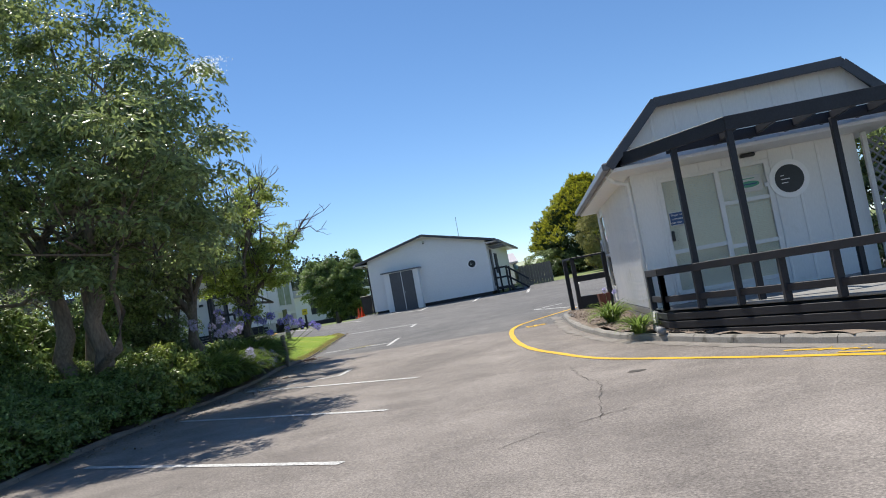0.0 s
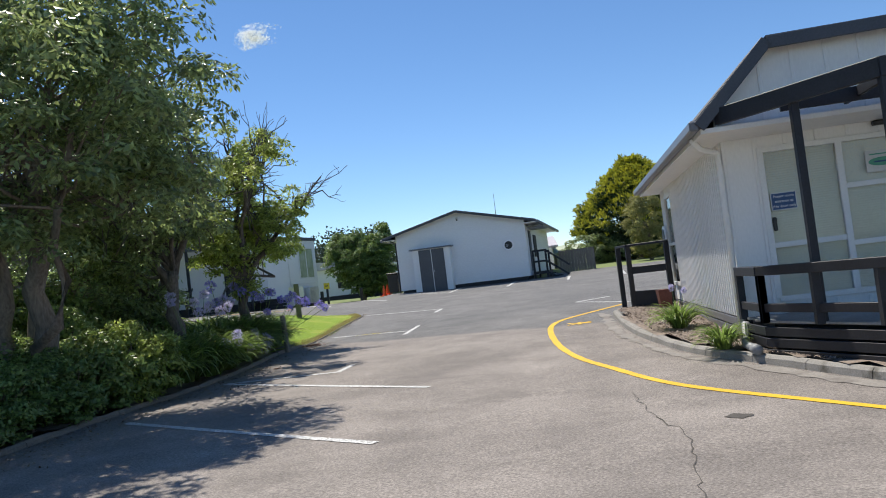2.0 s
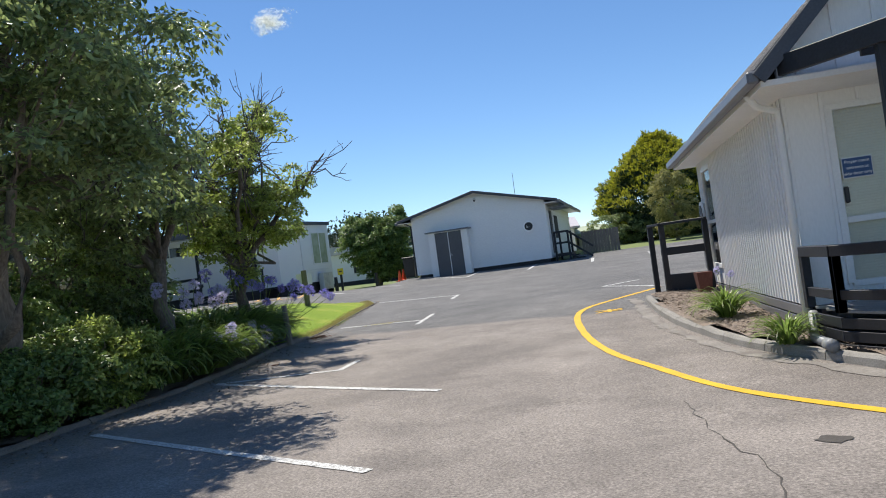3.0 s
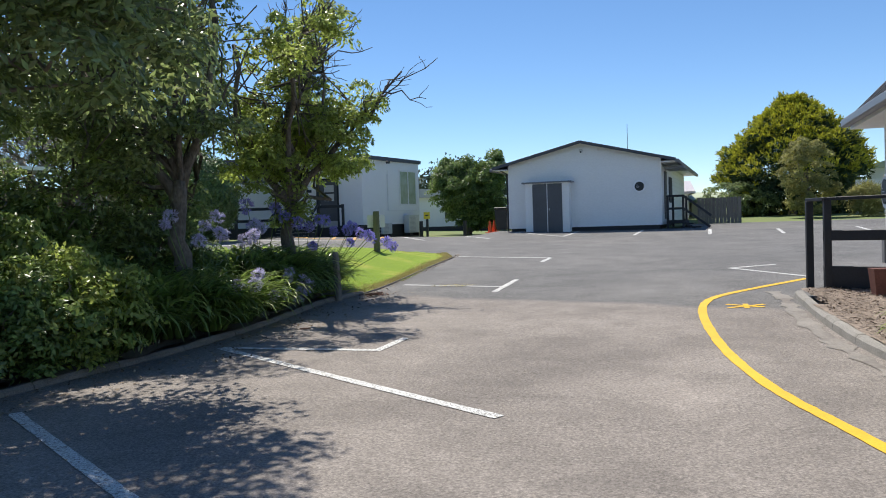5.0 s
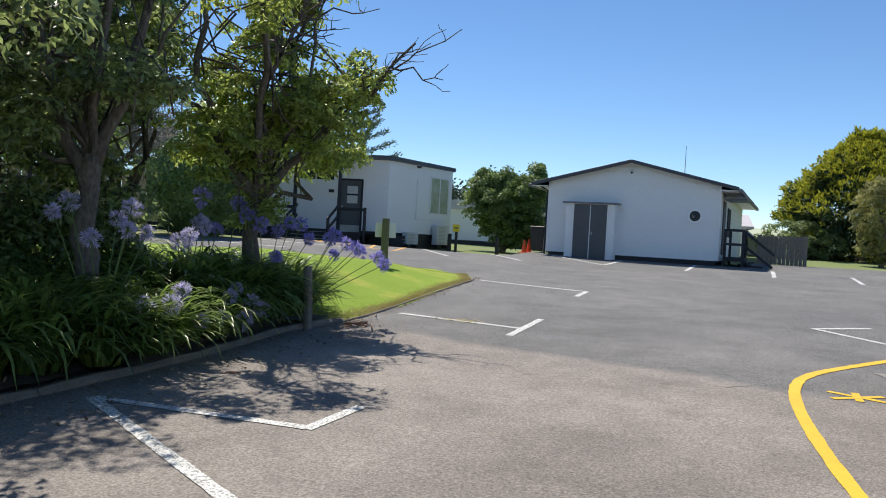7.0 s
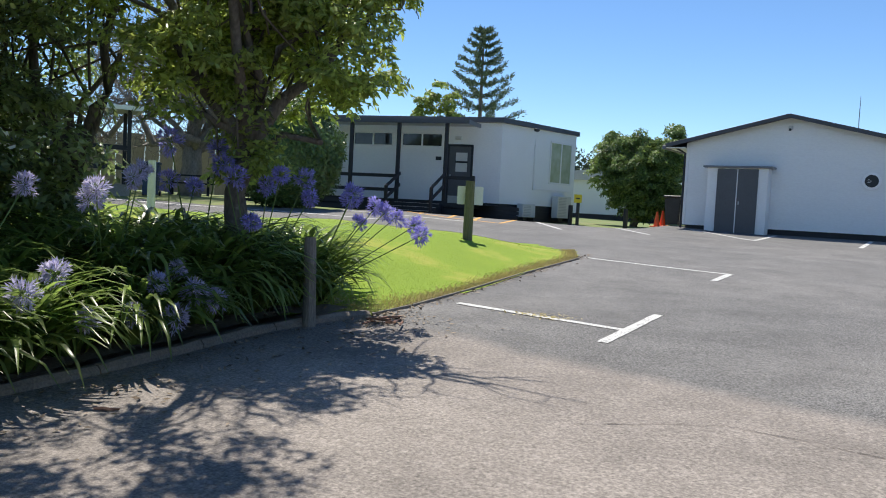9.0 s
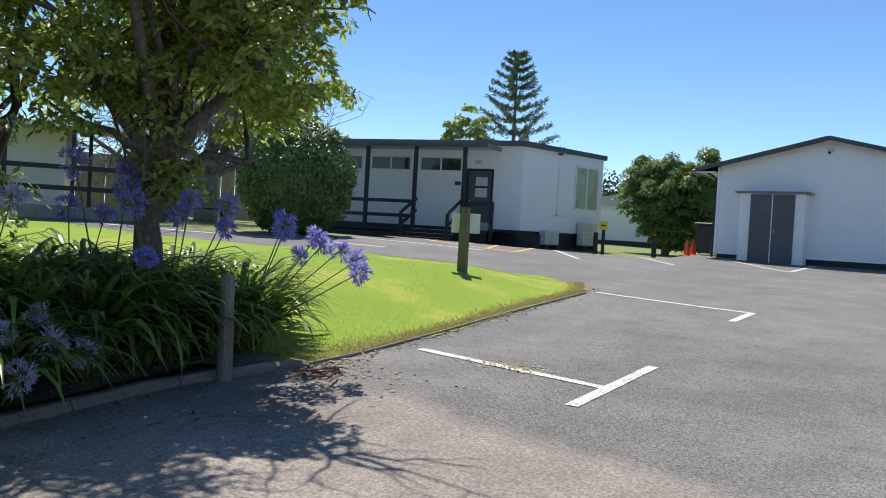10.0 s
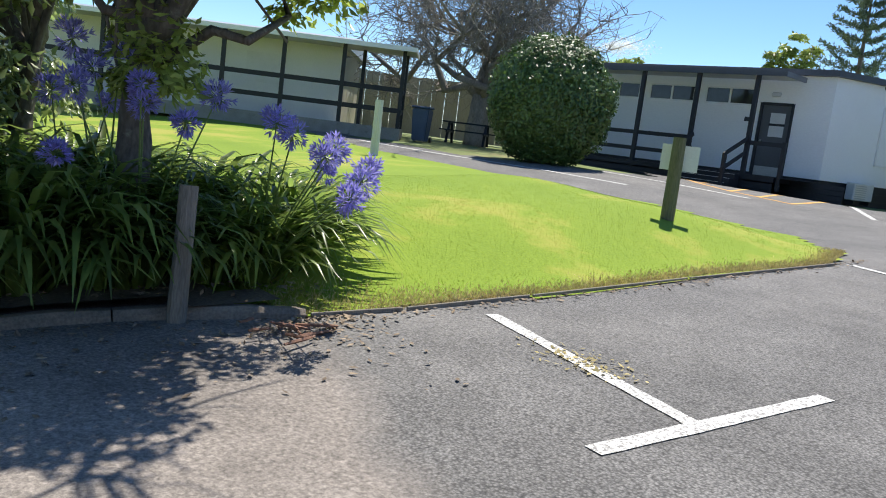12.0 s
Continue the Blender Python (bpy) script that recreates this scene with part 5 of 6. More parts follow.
for k in range(4):
    part("tread", boxed(0, 1.65, -0.3 * (4 - k), -0.3 * (3 - k), 0.0, 0.13 + 0.13 * k), NAVY, t)
    part("nosing", boxed(0, 1.65, -0.3 * (4 - k) - 0.006, -0.3 * (4 - k) + 0.03, 0.131 + 0.13 * k, 0.14 + 0.13 * k), WHITE, t)
for x in (0.0, 1.65):
    part("post", boxed(x - 0.05, x + 0.05, -1.15, -1.05, 0, 1.05, bevel=0.006), NAVY, t)
    for z in (0.0, -0.4):
        bm = bmesh.new()
        beam(bm, (x, -1.18, 1.02 + z), (x, 0.1, 1.55 + z), 0.05, 0.11)
        part("handrail", bm, NAVY, t)


# ---- covered walkway building behind the lawn ----
def walkway_building():
    m = pose(-20.7, 35.3, 1.72, 0, 0, 50)
    t = thing("veranda_building", m, "cream building with a veranda of charcoal posts and rails", "building")
    # local x runs away along the front, negative to the near end; y into the building
    part("wall", boxed(-16, -2.2, 1.9, 2.05, 0, 2.6), CLAD, t)
    part("wall", boxed(-2.32, -2.2, 2.05, 8, 0, 2.6), CREAM, t)
    part("window", boxed(-9, -7.6, 1.87, 1.9, 1.1, 2.1), WHITE, t)
    part("window", boxed(-5.4, -4.2, 1.87, 1.9, 1.1, 2.1), WHITE, t)
    part("floor", boxed(-16, 0.1, -0.05, 1.9, -0.3, 0.12), CONCRETE, t)
    bm = bmesh.new()
    beam(bm, (-8, 0.95, 2.62), (0.35, 0.95, 2.62), 2.7, 0.05, 0.0)
    part("veranda_roof", bm, PALE_ROOF, t)
    part("veranda_roof", boxed(-16, -8, -0.4, 2.3, 2.595, 2.645), PALE_ROOF, t)
    part("fascia", boxed(-16, 0.38, -0.44, -0.4, 2.52, 2.66), WHITE, t)
    part("fascia", boxed(0.35, 0.39, -0.4, 2.3, 2.52, 2.66), WHITE, t)
    for k in range(8):
        part("post", boxed(-0.06 - k * 1.9, 0.06 - k * 1.9, 0, 0.12, 0.12, 2.6), NAVY, t)
    part("post", boxed(-0.06, 0.06, 1.85, 1.97, 0.12, 2.6), NAVY, t)
    part("post", boxed(-1.5, -1.38, 1.85, 1.97, 0.12, 2.6), NAVY, t)
    for z in (0.6, 1.25):
        part("rail", boxed(-15, -0.06, 0.03, 0.09, z, z + 0.15), NAVY, t)
        part("rail", boxed(-0.03, 0.03, 0.12, 1.85, z, z + 0.15), NAVY, t)
    bm = bmesh.new()
    ring = [(-16.2, 2.0, 2.6), (-16.2, 5.5, 3.3), (-16.2, 9, 2.6)]
    a = [bm.verts.new(p) for p in ring]
    b = [bm.verts.new((-2.0, p[1], p[2])) for p in ring]
    bm.faces.new(a)
    bm.faces.new(b[::-1])
    for i in range(3):
        bm.faces.new((a[i], a[(i + 1) % 3], b[(i + 1) % 3], b[i]))
    bmesh.ops.recalc_face_normals(bm, faces=bm.faces)
    part("roof", bm, PALE_ROOF, t)


walkway_building()


def board_fence(name, a, b, h, mat, label, zf=height, w=0.15, cap=False):
    t = thing(name, pose(a[0], a[1], zf(*a)), label, "fence")
    av, bv = Vector(a), Vector(b)
    n = int((bv - av).length / w)
    ang = math.degrees(math.atan2(bv.y - av.y, bv.x - av.x))
    for k in range(n):
        p = (bv - av) * (k / n)
        q = av + p
        part("paling", boxed(0.004, w - 0.006, -0.011, 0.011, 0.0, h * random.uniform(0.985, 1.01), m=pose(p.x, p.y, zf(q.x, q.y) - zf(*a), 0, 0, ang)), mat, t)
    for z in (0.3, h - 0.3):
        bm = bmesh.new()
        beam(bm, (0, 0.05, z), (bv.x - av.x, bv.y - av.y + 0.05, z + zf(*b) - zf(*a)), 0.05, 0.09)
        part("rail", bm, mat, t)
    return t


board_fence("beige_fence", (-37, 34.5), (-21.5, 48.0), 2.5, FENCE_CREAM, "tall weathered beige board fence behind the lawn", w=0.6)
board_fence("paling_fence", (3.95, 45.7), (5.75, 45.45), 1.12, POST_WOOD, "low weathered brown paling fence beyond the hall")
board_fence("pale_fence", (12.3, 52.5), (22, 50), 1.7, CLAD, "pale vertical board fence beside the trees", w=0.2)


def shed(name, m, w, l, h, rise, wall_mat, roof_mat, label, windows=(), overhang=0.35):
    t = thing(name, m, label, "building")
    part("wall", boxed(0, w, 0, l, 0, h), wall_mat, t)
    bm = bmesh.new()
    ring = [(-overhang, h), (w / 2, h + rise), (w + overhang, h), (w + overhang, h - 0.12), (-overhang, h - 0.12)]
    a = [bm.verts.new((x, -overhang, z)) for x, z in ring]
    b = [bm.verts.new((x, l + overhang, z)) for x, z in ring]
    bm.faces.new(a)
    bm.faces.new(b[::-1])
    for i in range(5):
        bm.faces.new((a[i], a[(i + 1) % 5], b[(i + 1) % 5], b[i]))
    bmesh.ops.recalc_face_normals(bm, faces=bm.faces)
    part("roof", bm, roof_mat, t)
    for x0, x1, z0, z1 in windows:
        wdw = part("window", boxed(x0, x1, -0.04, -0.004, z0, z1), WHITE, t)
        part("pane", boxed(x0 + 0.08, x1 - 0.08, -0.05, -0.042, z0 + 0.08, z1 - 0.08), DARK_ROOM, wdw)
    return t


def plinth(ob, w, l):
    part("plinth", boxed(-0.03, w + 0.03, -0.03, l, 0, 0.45), NAVY, ob)


LILAC_ROOF = material("pale lilac roof", (0.42, 0.4, 0.44), (0.52, 0.5, 0.54), 2, 0.6, 0.1, 30)
SAGE_ROOF = material("sage green roof", (0.36, 0.42, 0.3), (0.46, 0.52, 0.38), 2, 0.6, 0.1, 30)
shed("neighbour_house", pose(4.4, 54.3, 1.0, 0, 0, 90), 4.5, 6, 2.15, 0.68, CLAD, LILAC_ROOF, "pale house with a lilac grey roof behind the fence")
shed("garden_shed", pose(6.55, 56.4, 0.9, 0, 0, 90), 3.6, 1.75, 1.8, 0.5, CREAM, SAGE_ROOF, "cream shed with a sage green roof behind the fence", (), 0.2)
shed("neighbour_house", pose(15.2, 60, 1.2, 0, 0, -15), 10.0, 8, 3.2, 1.3, CLAD, SAGE_ROOF, "pale house with a green roof beyond the trees")
LONG = shed("long_classroom", pose(-17, 63, 1.2, 0, 0, -4), 9.5, 20, 2.55, 0.5, CLAD_HALL, PALE_ROOF, "long white classroom with a pale iron roof", ((6.2, 7.0, 0.9, 2.0), (8.1, 8.7, 0.9, 2.0)))

plinth(LONG, 9.5, 20)


# ---- posts, bins, signs ----
def stake(m, h, r, mat, label, lean=(0, 0)):
    t = thing("wooden_post", m, label, "post")
    bm = bmesh.new()
    tube(bm, [(0, 0, -0.1), (lean[0] * 0.5, lean[1] * 0.5, h * 0.5), (lean[0], lean[1], h)], [r, r * 0.96, r * 0.92], 12)
    for v in bm.verts:
        v.co += Vector((random.uniform(-0.003, 0.003), random.uniform(-0.003, 0.003), 0))
    part("shaft", bm, mat, t, smooth=False)
    return t


stake(pose(-4.42, 21.52, 0.62), 0.74, 0.06, POST_WOOD, "short weathered grey wooden post in the bed edge", (-0.05, 0.04))
sp = stake(pose(-5.7, 28.34, lawn_height(-5.7, 28.34)), 1.02, 0.085, GREEN_WOOD, "mossy wooden post on the lawn carrying a board")
t = thing("blank_board", pose(-5.74, 28.46, lawn_height(-5.7, 28.34) + 0.78, 0, 0, 32), "small blank white sign board fixed behind the post", "sign")
part("panel", boxed(-0.23, 0.23, -0.006, 0.006, -0.17, 0.15), WHITE, t)
stake(pose(-14.9, 30.35, lawn_height(-14.9, 30.35)), 1.25, 0.1, PAPER, "white painted post at the walkway corner")
for x, y, h in ((-8.2, 44.2, 0.75), (-6.3, 44.8, 0.75)):
    stake(pose(x, y, height(x, y) - 0.05), h, 0.09, NAVY, "short dark bollard on the grass verge")
t = thing("yellow_sign", pose(-7.85, 43.9, height(-7.85, 43.9) - 0.05), "small yellow warning sign on a dark post", "sign")
part("post", boxed(-0.05, 0.05, -0.05, 0.05, 0, 1.1), NAVY, t)
part("plate", boxed(-0.14, 0.14, -0.075, -0.055, 0.85, 1.15), SIGN_YELLOW, t)
part("bar", boxed(-0.08, 0.08, -0.08, -0.076, 0.98, 1.03), BLACK, t)


def wheelie_bin(m, mat, label, h=1.05):
    t = thing("wheelie_bin", m, label, "bin")
    bm = bmesh.new()
    r = bmesh.ops.create_cube(bm, size=1, matrix=Matrix.Translation((0, 0, h / 2 - 0.03)) @ Matrix.Diagonal((0.56, 0.6, h - 0.12, 1)))
    for v in r["verts"]:
        if v.co.z < h / 2:
            v.co.x *= 0.8
            v.co.y *= 0.8
    bmesh.ops.bevel(bm, geom=bm.edges[:], offset=0.03, segments=2, affect="EDGES")
    part("body", bm, mat, t)
    part("lid", boxed(-0.3, 0.3, -0.34, 0.32, h - 0.08, h, bevel=0.025), mat, t)
    for s in (-0.27, 0.27):
        bm = bmesh.new()
        bmesh.ops.create_cone(bm, cap_ends=True, segments=14, radius1=0.1, radius2=0.1, depth=0.05, matrix=Matrix.Translation((s, 0.28, 0.1)) @ Matrix.Rotation(radians(90), 4, "Y"))
        part("wheel", bm, BLACK, t)


wheelie_bin(pose(-20.6, 36.2, height(-20.6, 36.2) - 0.05, 0, 0, 35), BIN_BLUE, "dark blue wheelie bin on the grass", 1.15)
wheelie_bin(pose(-4.4, 43.5, height(-4.4, 43.5), 0, 0, -9), BLACK, "black wheelie bin beside the hall corner", 1.0)
t = thing("picnic_table", pose(-21.3, 38.9, height(-21.3, 38.9) - 0.05, 0, 0, 40), "dark timber picnic table with bench seats", "table")
for k in range(4):
    part("top_board", boxed(-0.9, 0.9, -0.36 + k * 0.18, -0.2 + k * 0.18, 0.7, 0.75), NAVY, t)
for y in (-0.72, 0.72):
    part("bench", boxed(-0.9, 0.9, y - 0.13, y + 0.13, 0.42, 0.46), NAVY, t)
for x in (-0.65, 0.65):
    for s in (-1, 1):
        bm = bmesh.new()
        beam(bm, (x, s * 0.68, 0), (x, s * 0.25, 0.7), 0.09, 0.05)
        part("leg", bm, NAVY, t)
    part("cross_bar", boxed(x - 0.03, x + 0.03, -0.78, 0.78, 0.36, 0.42), NAVY, t)
for x, y in ((-4.95, 43.4), (-4.8, 43.65)):
    t = thing("traffic_cone", pose(x, y, height(x, y) - 0.02), "orange traffic cone by the hall corner", "cone", "cones by the hall")
    bm = bmesh.new()
    bmesh.ops.create_cone(bm, cap_ends=True, segments=16, radius1=0.11, radius2=0.03, depth=0.5, matrix=Matrix.Translation((0, 0, 0.28)))
    part("body", bm, ORANGE, t)
    part("base", boxed(-0.2, 0.2, -0.2, 0.2, 0, 0.04, bevel=0.01), ORANGE, t)


# ---- trees ----
G = height
tree("tree", "tall dense dark-leaved evergreen tree with several pale stems", pose(-6.9, 15.5, G(-6.9, 15.5) + 0.05),
     [((-0.1, 0), (-0.5, 0.3, 3.6), 0.2), ((0.3, -0.05), (0.6, -0.1, 3.8), 0.19), ((0.0, 0.25), (0.1, 0.8, 4.0), 0.13), ((0.25, -0.1), (1.7, -1.1, 3.9), 0.09)],
     [(0.1, -0.5, 5.3, 2.9, 2.4, 2.8), (0.9, -1.0, 3.7, 2.5, 2.0, 1.6), (-1.2, 0.2, 7.2, 2.2, 2.2, 1.8), (0.7, 0.0, 4.6, 2.0, 1.6, 2.2), (2.15, 0.0, 4.6, 1.4, 1.3, 1.4), (1.8, -0.2, 6.0, 1.3, 1.3, 1.2),
      (2.1, -2.2, 4.2, 1.4, 1.2, 1.2), (-2.6, -1.0, 5.0, 2.4, 2.4, 2.8), (0.4, 0.4, 7.0, 2.1, 2.0, 1.7), (-1.2, 1.5, 4.8, 1.8, 1.6, 2.0), (-0.8, -2.4, 5.2, 2.2, 1.8, 2.6), (2.2, 0.3, 3.2, 1.0, 0.9, 0.7)],
     760, 130, (0.125, 0.055), LEAF_DARK, BARK, 11, (0.28, 0.6), 0.55, 0.24, 70)
tree("tree", "leafy evergreen with a grey trunk in the planted bed", pose(-5.85, 18.95, G(-5.85, 18.95) + 0.05), [],
     [(-0.1, 0, 3.2, 1.1, 1.0, 0.9), (0.6, 0.2, 4.2, 0.85, 0.85, 0.9), (-0.6, -0.2, 4.6, 1.2, 1.2, 1.2), (-1.3, 0.3, 3.6, 1.1, 1.1, 1.2), (0.1, 0.3, 5.5, 1.0, 1.0, 0.9), (0.7, -0.1, 2.55, 0.55, 0.5, 0.4),
      (-0.9, 0.4, 5.8, 1.0, 1.0, 0.9), (-0.7, -0.5, 2.4, 0.6, 0.6, 0.5), (-2.2, 0.2, 4.2, 1.2, 1.2, 1.5)],
     260, 100, (0.105, 0.047), LEAF_DARK, GREY_BARK, 12, (0.2, 0.42), 0.4, 0.42, 40,
     limbs=[([(0, 0, -0.1), (0.05, 0.0, 0.7), (-0.02, 0.05, 1.4), (0.05, 0.05, 2.0)], 0.14, 0.1), ([(0.05, 0.05, 1.9), (0.3, 0.15, 2.6), (0.5, 0.2, 3.6), (0.5, 0.25, 4.6)], 0.08, 0.035),
            ([(0.0, 0.05, 1.6), (-0.35, 0.0, 2.4), (-0.6, -0.1, 3.4), (-0.7, 0.0, 4.8)], 0.085, 0.035), ([(0.03, 0.05, 1.95), (-0.9, 0.3, 2.9), (-1.6, 0.3, 3.7)], 0.06, 0.03)])
tree("tree", "light green open-crowned tree with a gnarled lichened trunk", pose(-5.28, 21.47, G(-5.28, 21.47) + 0.08), [],
     [(0.75, 0.45, 2.55, 0.75, 0.75, 0.65), (0.1, 0.2, 3.1, 0.9, 0.9, 0.8), (1.05, 0.6, 3.25, 0.45, 0.45, 0.5), (-1.1, -0.5, 3.3, 0.55, 0.55, 0.65), (0.85, 0.2, 4.55, 0.35, 0.3, 0.3),
      (0.2, 0.3, 4.3, 0.5, 0.5, 0.45), (0.2, 0.8, 2.1, 0.65, 0.6, 0.45), (0.75, -1.5, 4.1, 0.85, 0.85, 0.65), (-0.5, 0.8, 3.2, 0.9, 0.9, 0.9), (-0.3, -0.5, 2.25, 0.7, 0.65, 0.5), (-0.3, 0.4, 2.3, 0.6, 0.6, 0.5),
      (0.05, 0.08, 1.5, 0.3, 0.3, 0.6), (0.35, 1.05, 2.65, 0.85, 0.75, 0.7)],
     440, 95, (0.092, 0.042), LEAF_MID, GREY_BARK, 13, (0.15, 0.33), 0.3, 0.33, 46,
     limbs=[([(0, 0, -0.12), (0.04, 0.0, 0.5), (-0.03, 0.04, 1.1), (0.07, 0.08, 1.75)], 0.14, 0.095), ([(0.06, 0.08, 1.6), (0.32, 0.32, 2.05), (0.72, 0.5, 2.5), (1.05, 0.65, 3.2)], 0.085, 0.03),
            ([(0.06, 0.08, 1.7), (-0.02, 0.14, 2.5), (0.1, 0.1, 3.3), (0.1, 0.1, 4.4)], 0.09, 0.03), ([(0.02, 0.06, 1.55), (-0.32, -0.25, 2.2), (-0.6, -0.5, 3.0), (-0.65, -0.4, 4.2)], 0.08, 0.03),
            ([(0.05, 0.06, 1.75), (0.3, -0.5, 2.8), (0.65, -1.25, 3.8)], 0.06, 0.03), ([(0.0, 0.08, 1.7), (-0.3, 0.5, 2.3), (-0.4, 0.8, 3.2)], 0.06, 0.03)])
tree("tree", "low dense dark evergreen filling the back of the bed", pose(-8.4, 19.9, G(-8.4, 19.9)),
     [((0, 0), (0.1, 0, 2.0), 0.1), ((0.1, 0.1), (0.5, 0.4, 1.8), 0.07)],
     [(0, 0, 2.6, 1.5, 1.5, 1.7), (0.3, 0.2, 1.3, 1.4, 1.4, 1.0), (0.1, 0.3, 4.0, 1.3, 1.3, 1.3), (-1.0, -1.2, 2.6, 1.6, 1.6, 2.2), (0.3, 1.2, 2.6, 0.95, 0.95, 2.0), (0.9, 0.7, 1.4, 1.0, 1.0, 1.0), (0.5, 1.4, 4.4, 1.1, 1.1, 1.2)],
     360, 100, (0.11, 0.05), LEAF_DARK, BARK, 14, (0.26, 0.5), 0.35, 0.25, 24)
tree("tree", "dark evergreen with forked grey stems behind the agapanthus", pose(-7.15, 21.2, G(-7.15, 21.2) + 0.05), [],
     [(-0.2, -0.3, 3.3, 1.2, 1.2, 1.1), (-1.0, 0.0, 4.1, 1.3, 1.3, 1.3), (-0.4, 0.0, 4.5, 1.1, 1.1, 1.1), (-0.8, -0.8, 2.5, 0.9, 0.9, 0.8), (-0.3, 0.3, 5.4, 1.1, 1.1, 0.9), (-0.8, 0.2, 1.5, 0.6, 0.6, 0.6)],
     260, 100, (0.1, 0.045), LEAF_DARK, GREY_BARK, 16, (0.22, 0.44), 0.3, 0.34, 30,
     limbs=[([(0, 0, -0.1), (0.05, 0.05, 0.8), (-0.05, 0.1, 1.5)], 0.12, 0.085), ([(-0.05, 0.1, 1.45), (0.3, 0.2, 2.1), (0.4, 0.1, 3.4)], 0.07, 0.03), ([(-0.05, 0.1, 1.3), (-0.5, 0.0, 2.1), (-0.7, -0.1, 3.6)], 0.075, 0.03)])


def bare_limb(m, label, seed, spec, mat):
    """Dead forked branches."""
    rng = np.random.default_rng(seed)
    t = thing("dead_branch", m, label, "branch")
    for start, end, r in spec:
        bm = bmesh.new()
        pts = limb(bm, start, end, r, r * 0.4, rng, 0.3, 9, 6)
        for k in range(13):
            i = 2 + int(rng.integers(5))
            d = np.array(end) - np.array(start)
            d = d / np.linalg.norm(d) * 0.5 + rng.normal(size=3) * 0.55 + (0, 0, 0.3)
            q = limb(bm, pts[i], pts[i] + d * rng.uniform(0.35, 0.8), r * 0.42, 0.006, rng, 0.5, 6, 5)
            for _ in range(2):
                limb(bm, q[int(rng.integers(2, 5))], q[4] + rng.normal(size=3) * 0.16 + (0.05, 0, 0.08), r * 0.2, 0.004, rng, 0.6, 5, 4)
        part("limb", bm, mat, t, smooth=True)


bare_limb(pose(-5.28, 21.47, G(-5.28, 21.47) + 0.08), "bare dead limbs reaching out of the crown", 4,
          [((0.72, 0.5, 2.5), (1.9, 0.75, 3.8), 0.04), ((0.3, -0.5, 2.8), (1.05, -0.45, 4.3), 0.035), ((0.1, 0.1, 3.3), (1.0, 0.35, 4.6), 0.035), ((0.1, 0.1, 3.3), (-0.2, 0.5, 4.9), 0.035), ((0.65, -1.25, 3.7), (1.3, -1.1, 4.5), 0.03)], DEADWOOD)


def bare_tree(m):
    rng = np.random.default_rng(21)
    t = thing("bare_tree", m, "large leafless spreading tree with fine grey twigs", "tree")
    bm = bmesh.new()
    limb(bm, (0, 0, -0.1), (0.1, 0, 1.5), 0.38, 0.28, rng, 0.1, 6, 12)
    part("trunk", bm, PALE_BARK, t, smooth=True)
    bm = bmesh.new()
    fine = bmesh.new()
    for k in range(10):
        a = k * 0.63 + rng.uniform(-0.2, 0.2)
        el = rng.uniform(0.3, 1.35)
        d = np.array((math.cos(a) * math.cos(el), math.sin(a) * math.cos(el), math.sin(el)))
        pts = limb(bm, (0.1, 0, 1.4), np.array((0.1, 0, 1.4)) + d * rng.uniform(3.0, 4.6), rng.uniform(0.1, 0.18), 0.035, rng, 0.8, 8, 7)
        for j in range(13):
            i = int(rng.integers(2, 8))
            e = d * 0.6 + rng.normal(size=3) * 0.6 + (0, 0, 0.25)
            q = limb(bm, pts[i], pts[i] + e * rng.uniform(0.9, 1.9), 0.035, 0.01, rng, 0.9, 6, 5)
            for _ in range(24):
                s = q[int(rng.integers(1, 6))]
                w = limb(fine, s, s + e * 0.3 + rng.normal(size=3) * 0.5, 0.015, 0.005, rng, 0.9, 4, 3)
                limb(fine, w[2], w[2] + rng.normal(size=3) * 0.35, 0.009, 0.004, rng, 0.9, 4, 3)
    tagged(part("branchwork", bm, PALE_BARK, t, smooth=True), kind="stuff")
    tagged(part("twig_mass", fine, PALE_BARK, t), kind="stuff")


bare_tree(pose(-23.2, 41.0, G(-23.2, 41.0)) @ Matrix.Scale(1.28, 4))


def round_bush(m, r, h):
    rng = np.random.default_rng(31)
    t = thing("clipped_bush", m, "large round clipped green bush beside the path", "bush")
    n = 26000
    d = rng.normal(size=(n, 3))
    d /= np.linalg.norm(d, axis=1)[:, None]
    lump = np.array([1 + 0.11 * noise.noise(Vector(q) * 2.6) + 0.07 * noise.noise(Vector(q) * 7.0) for q in d])
    p = d * (lump * rng.uniform(0.86, 1.02, n))[:, None] * (r, r, h * 0.54) + (0, 0, h * 0.5)
    k = p[:, 2] > 0.03
    p, d = p[k], d[k]
    tagged(part("leaves", leaf_mesh("leaves", p, 0.12, 0.065, rng, 0.0, d * 0.25, face=d), LEAF_BUSH, t), kind="stuff")
    bm = bmesh.new()
    bmesh.ops.create_icosphere(bm, subdivisions=3, radius=1, matrix=Matrix.Translation((0, 0, h * 0.5)) @ Matrix.Diagonal((r * 0.86, r * 0.86, h * 0.46, 1)))
    part("core", bm, LEAF_DARK, t)


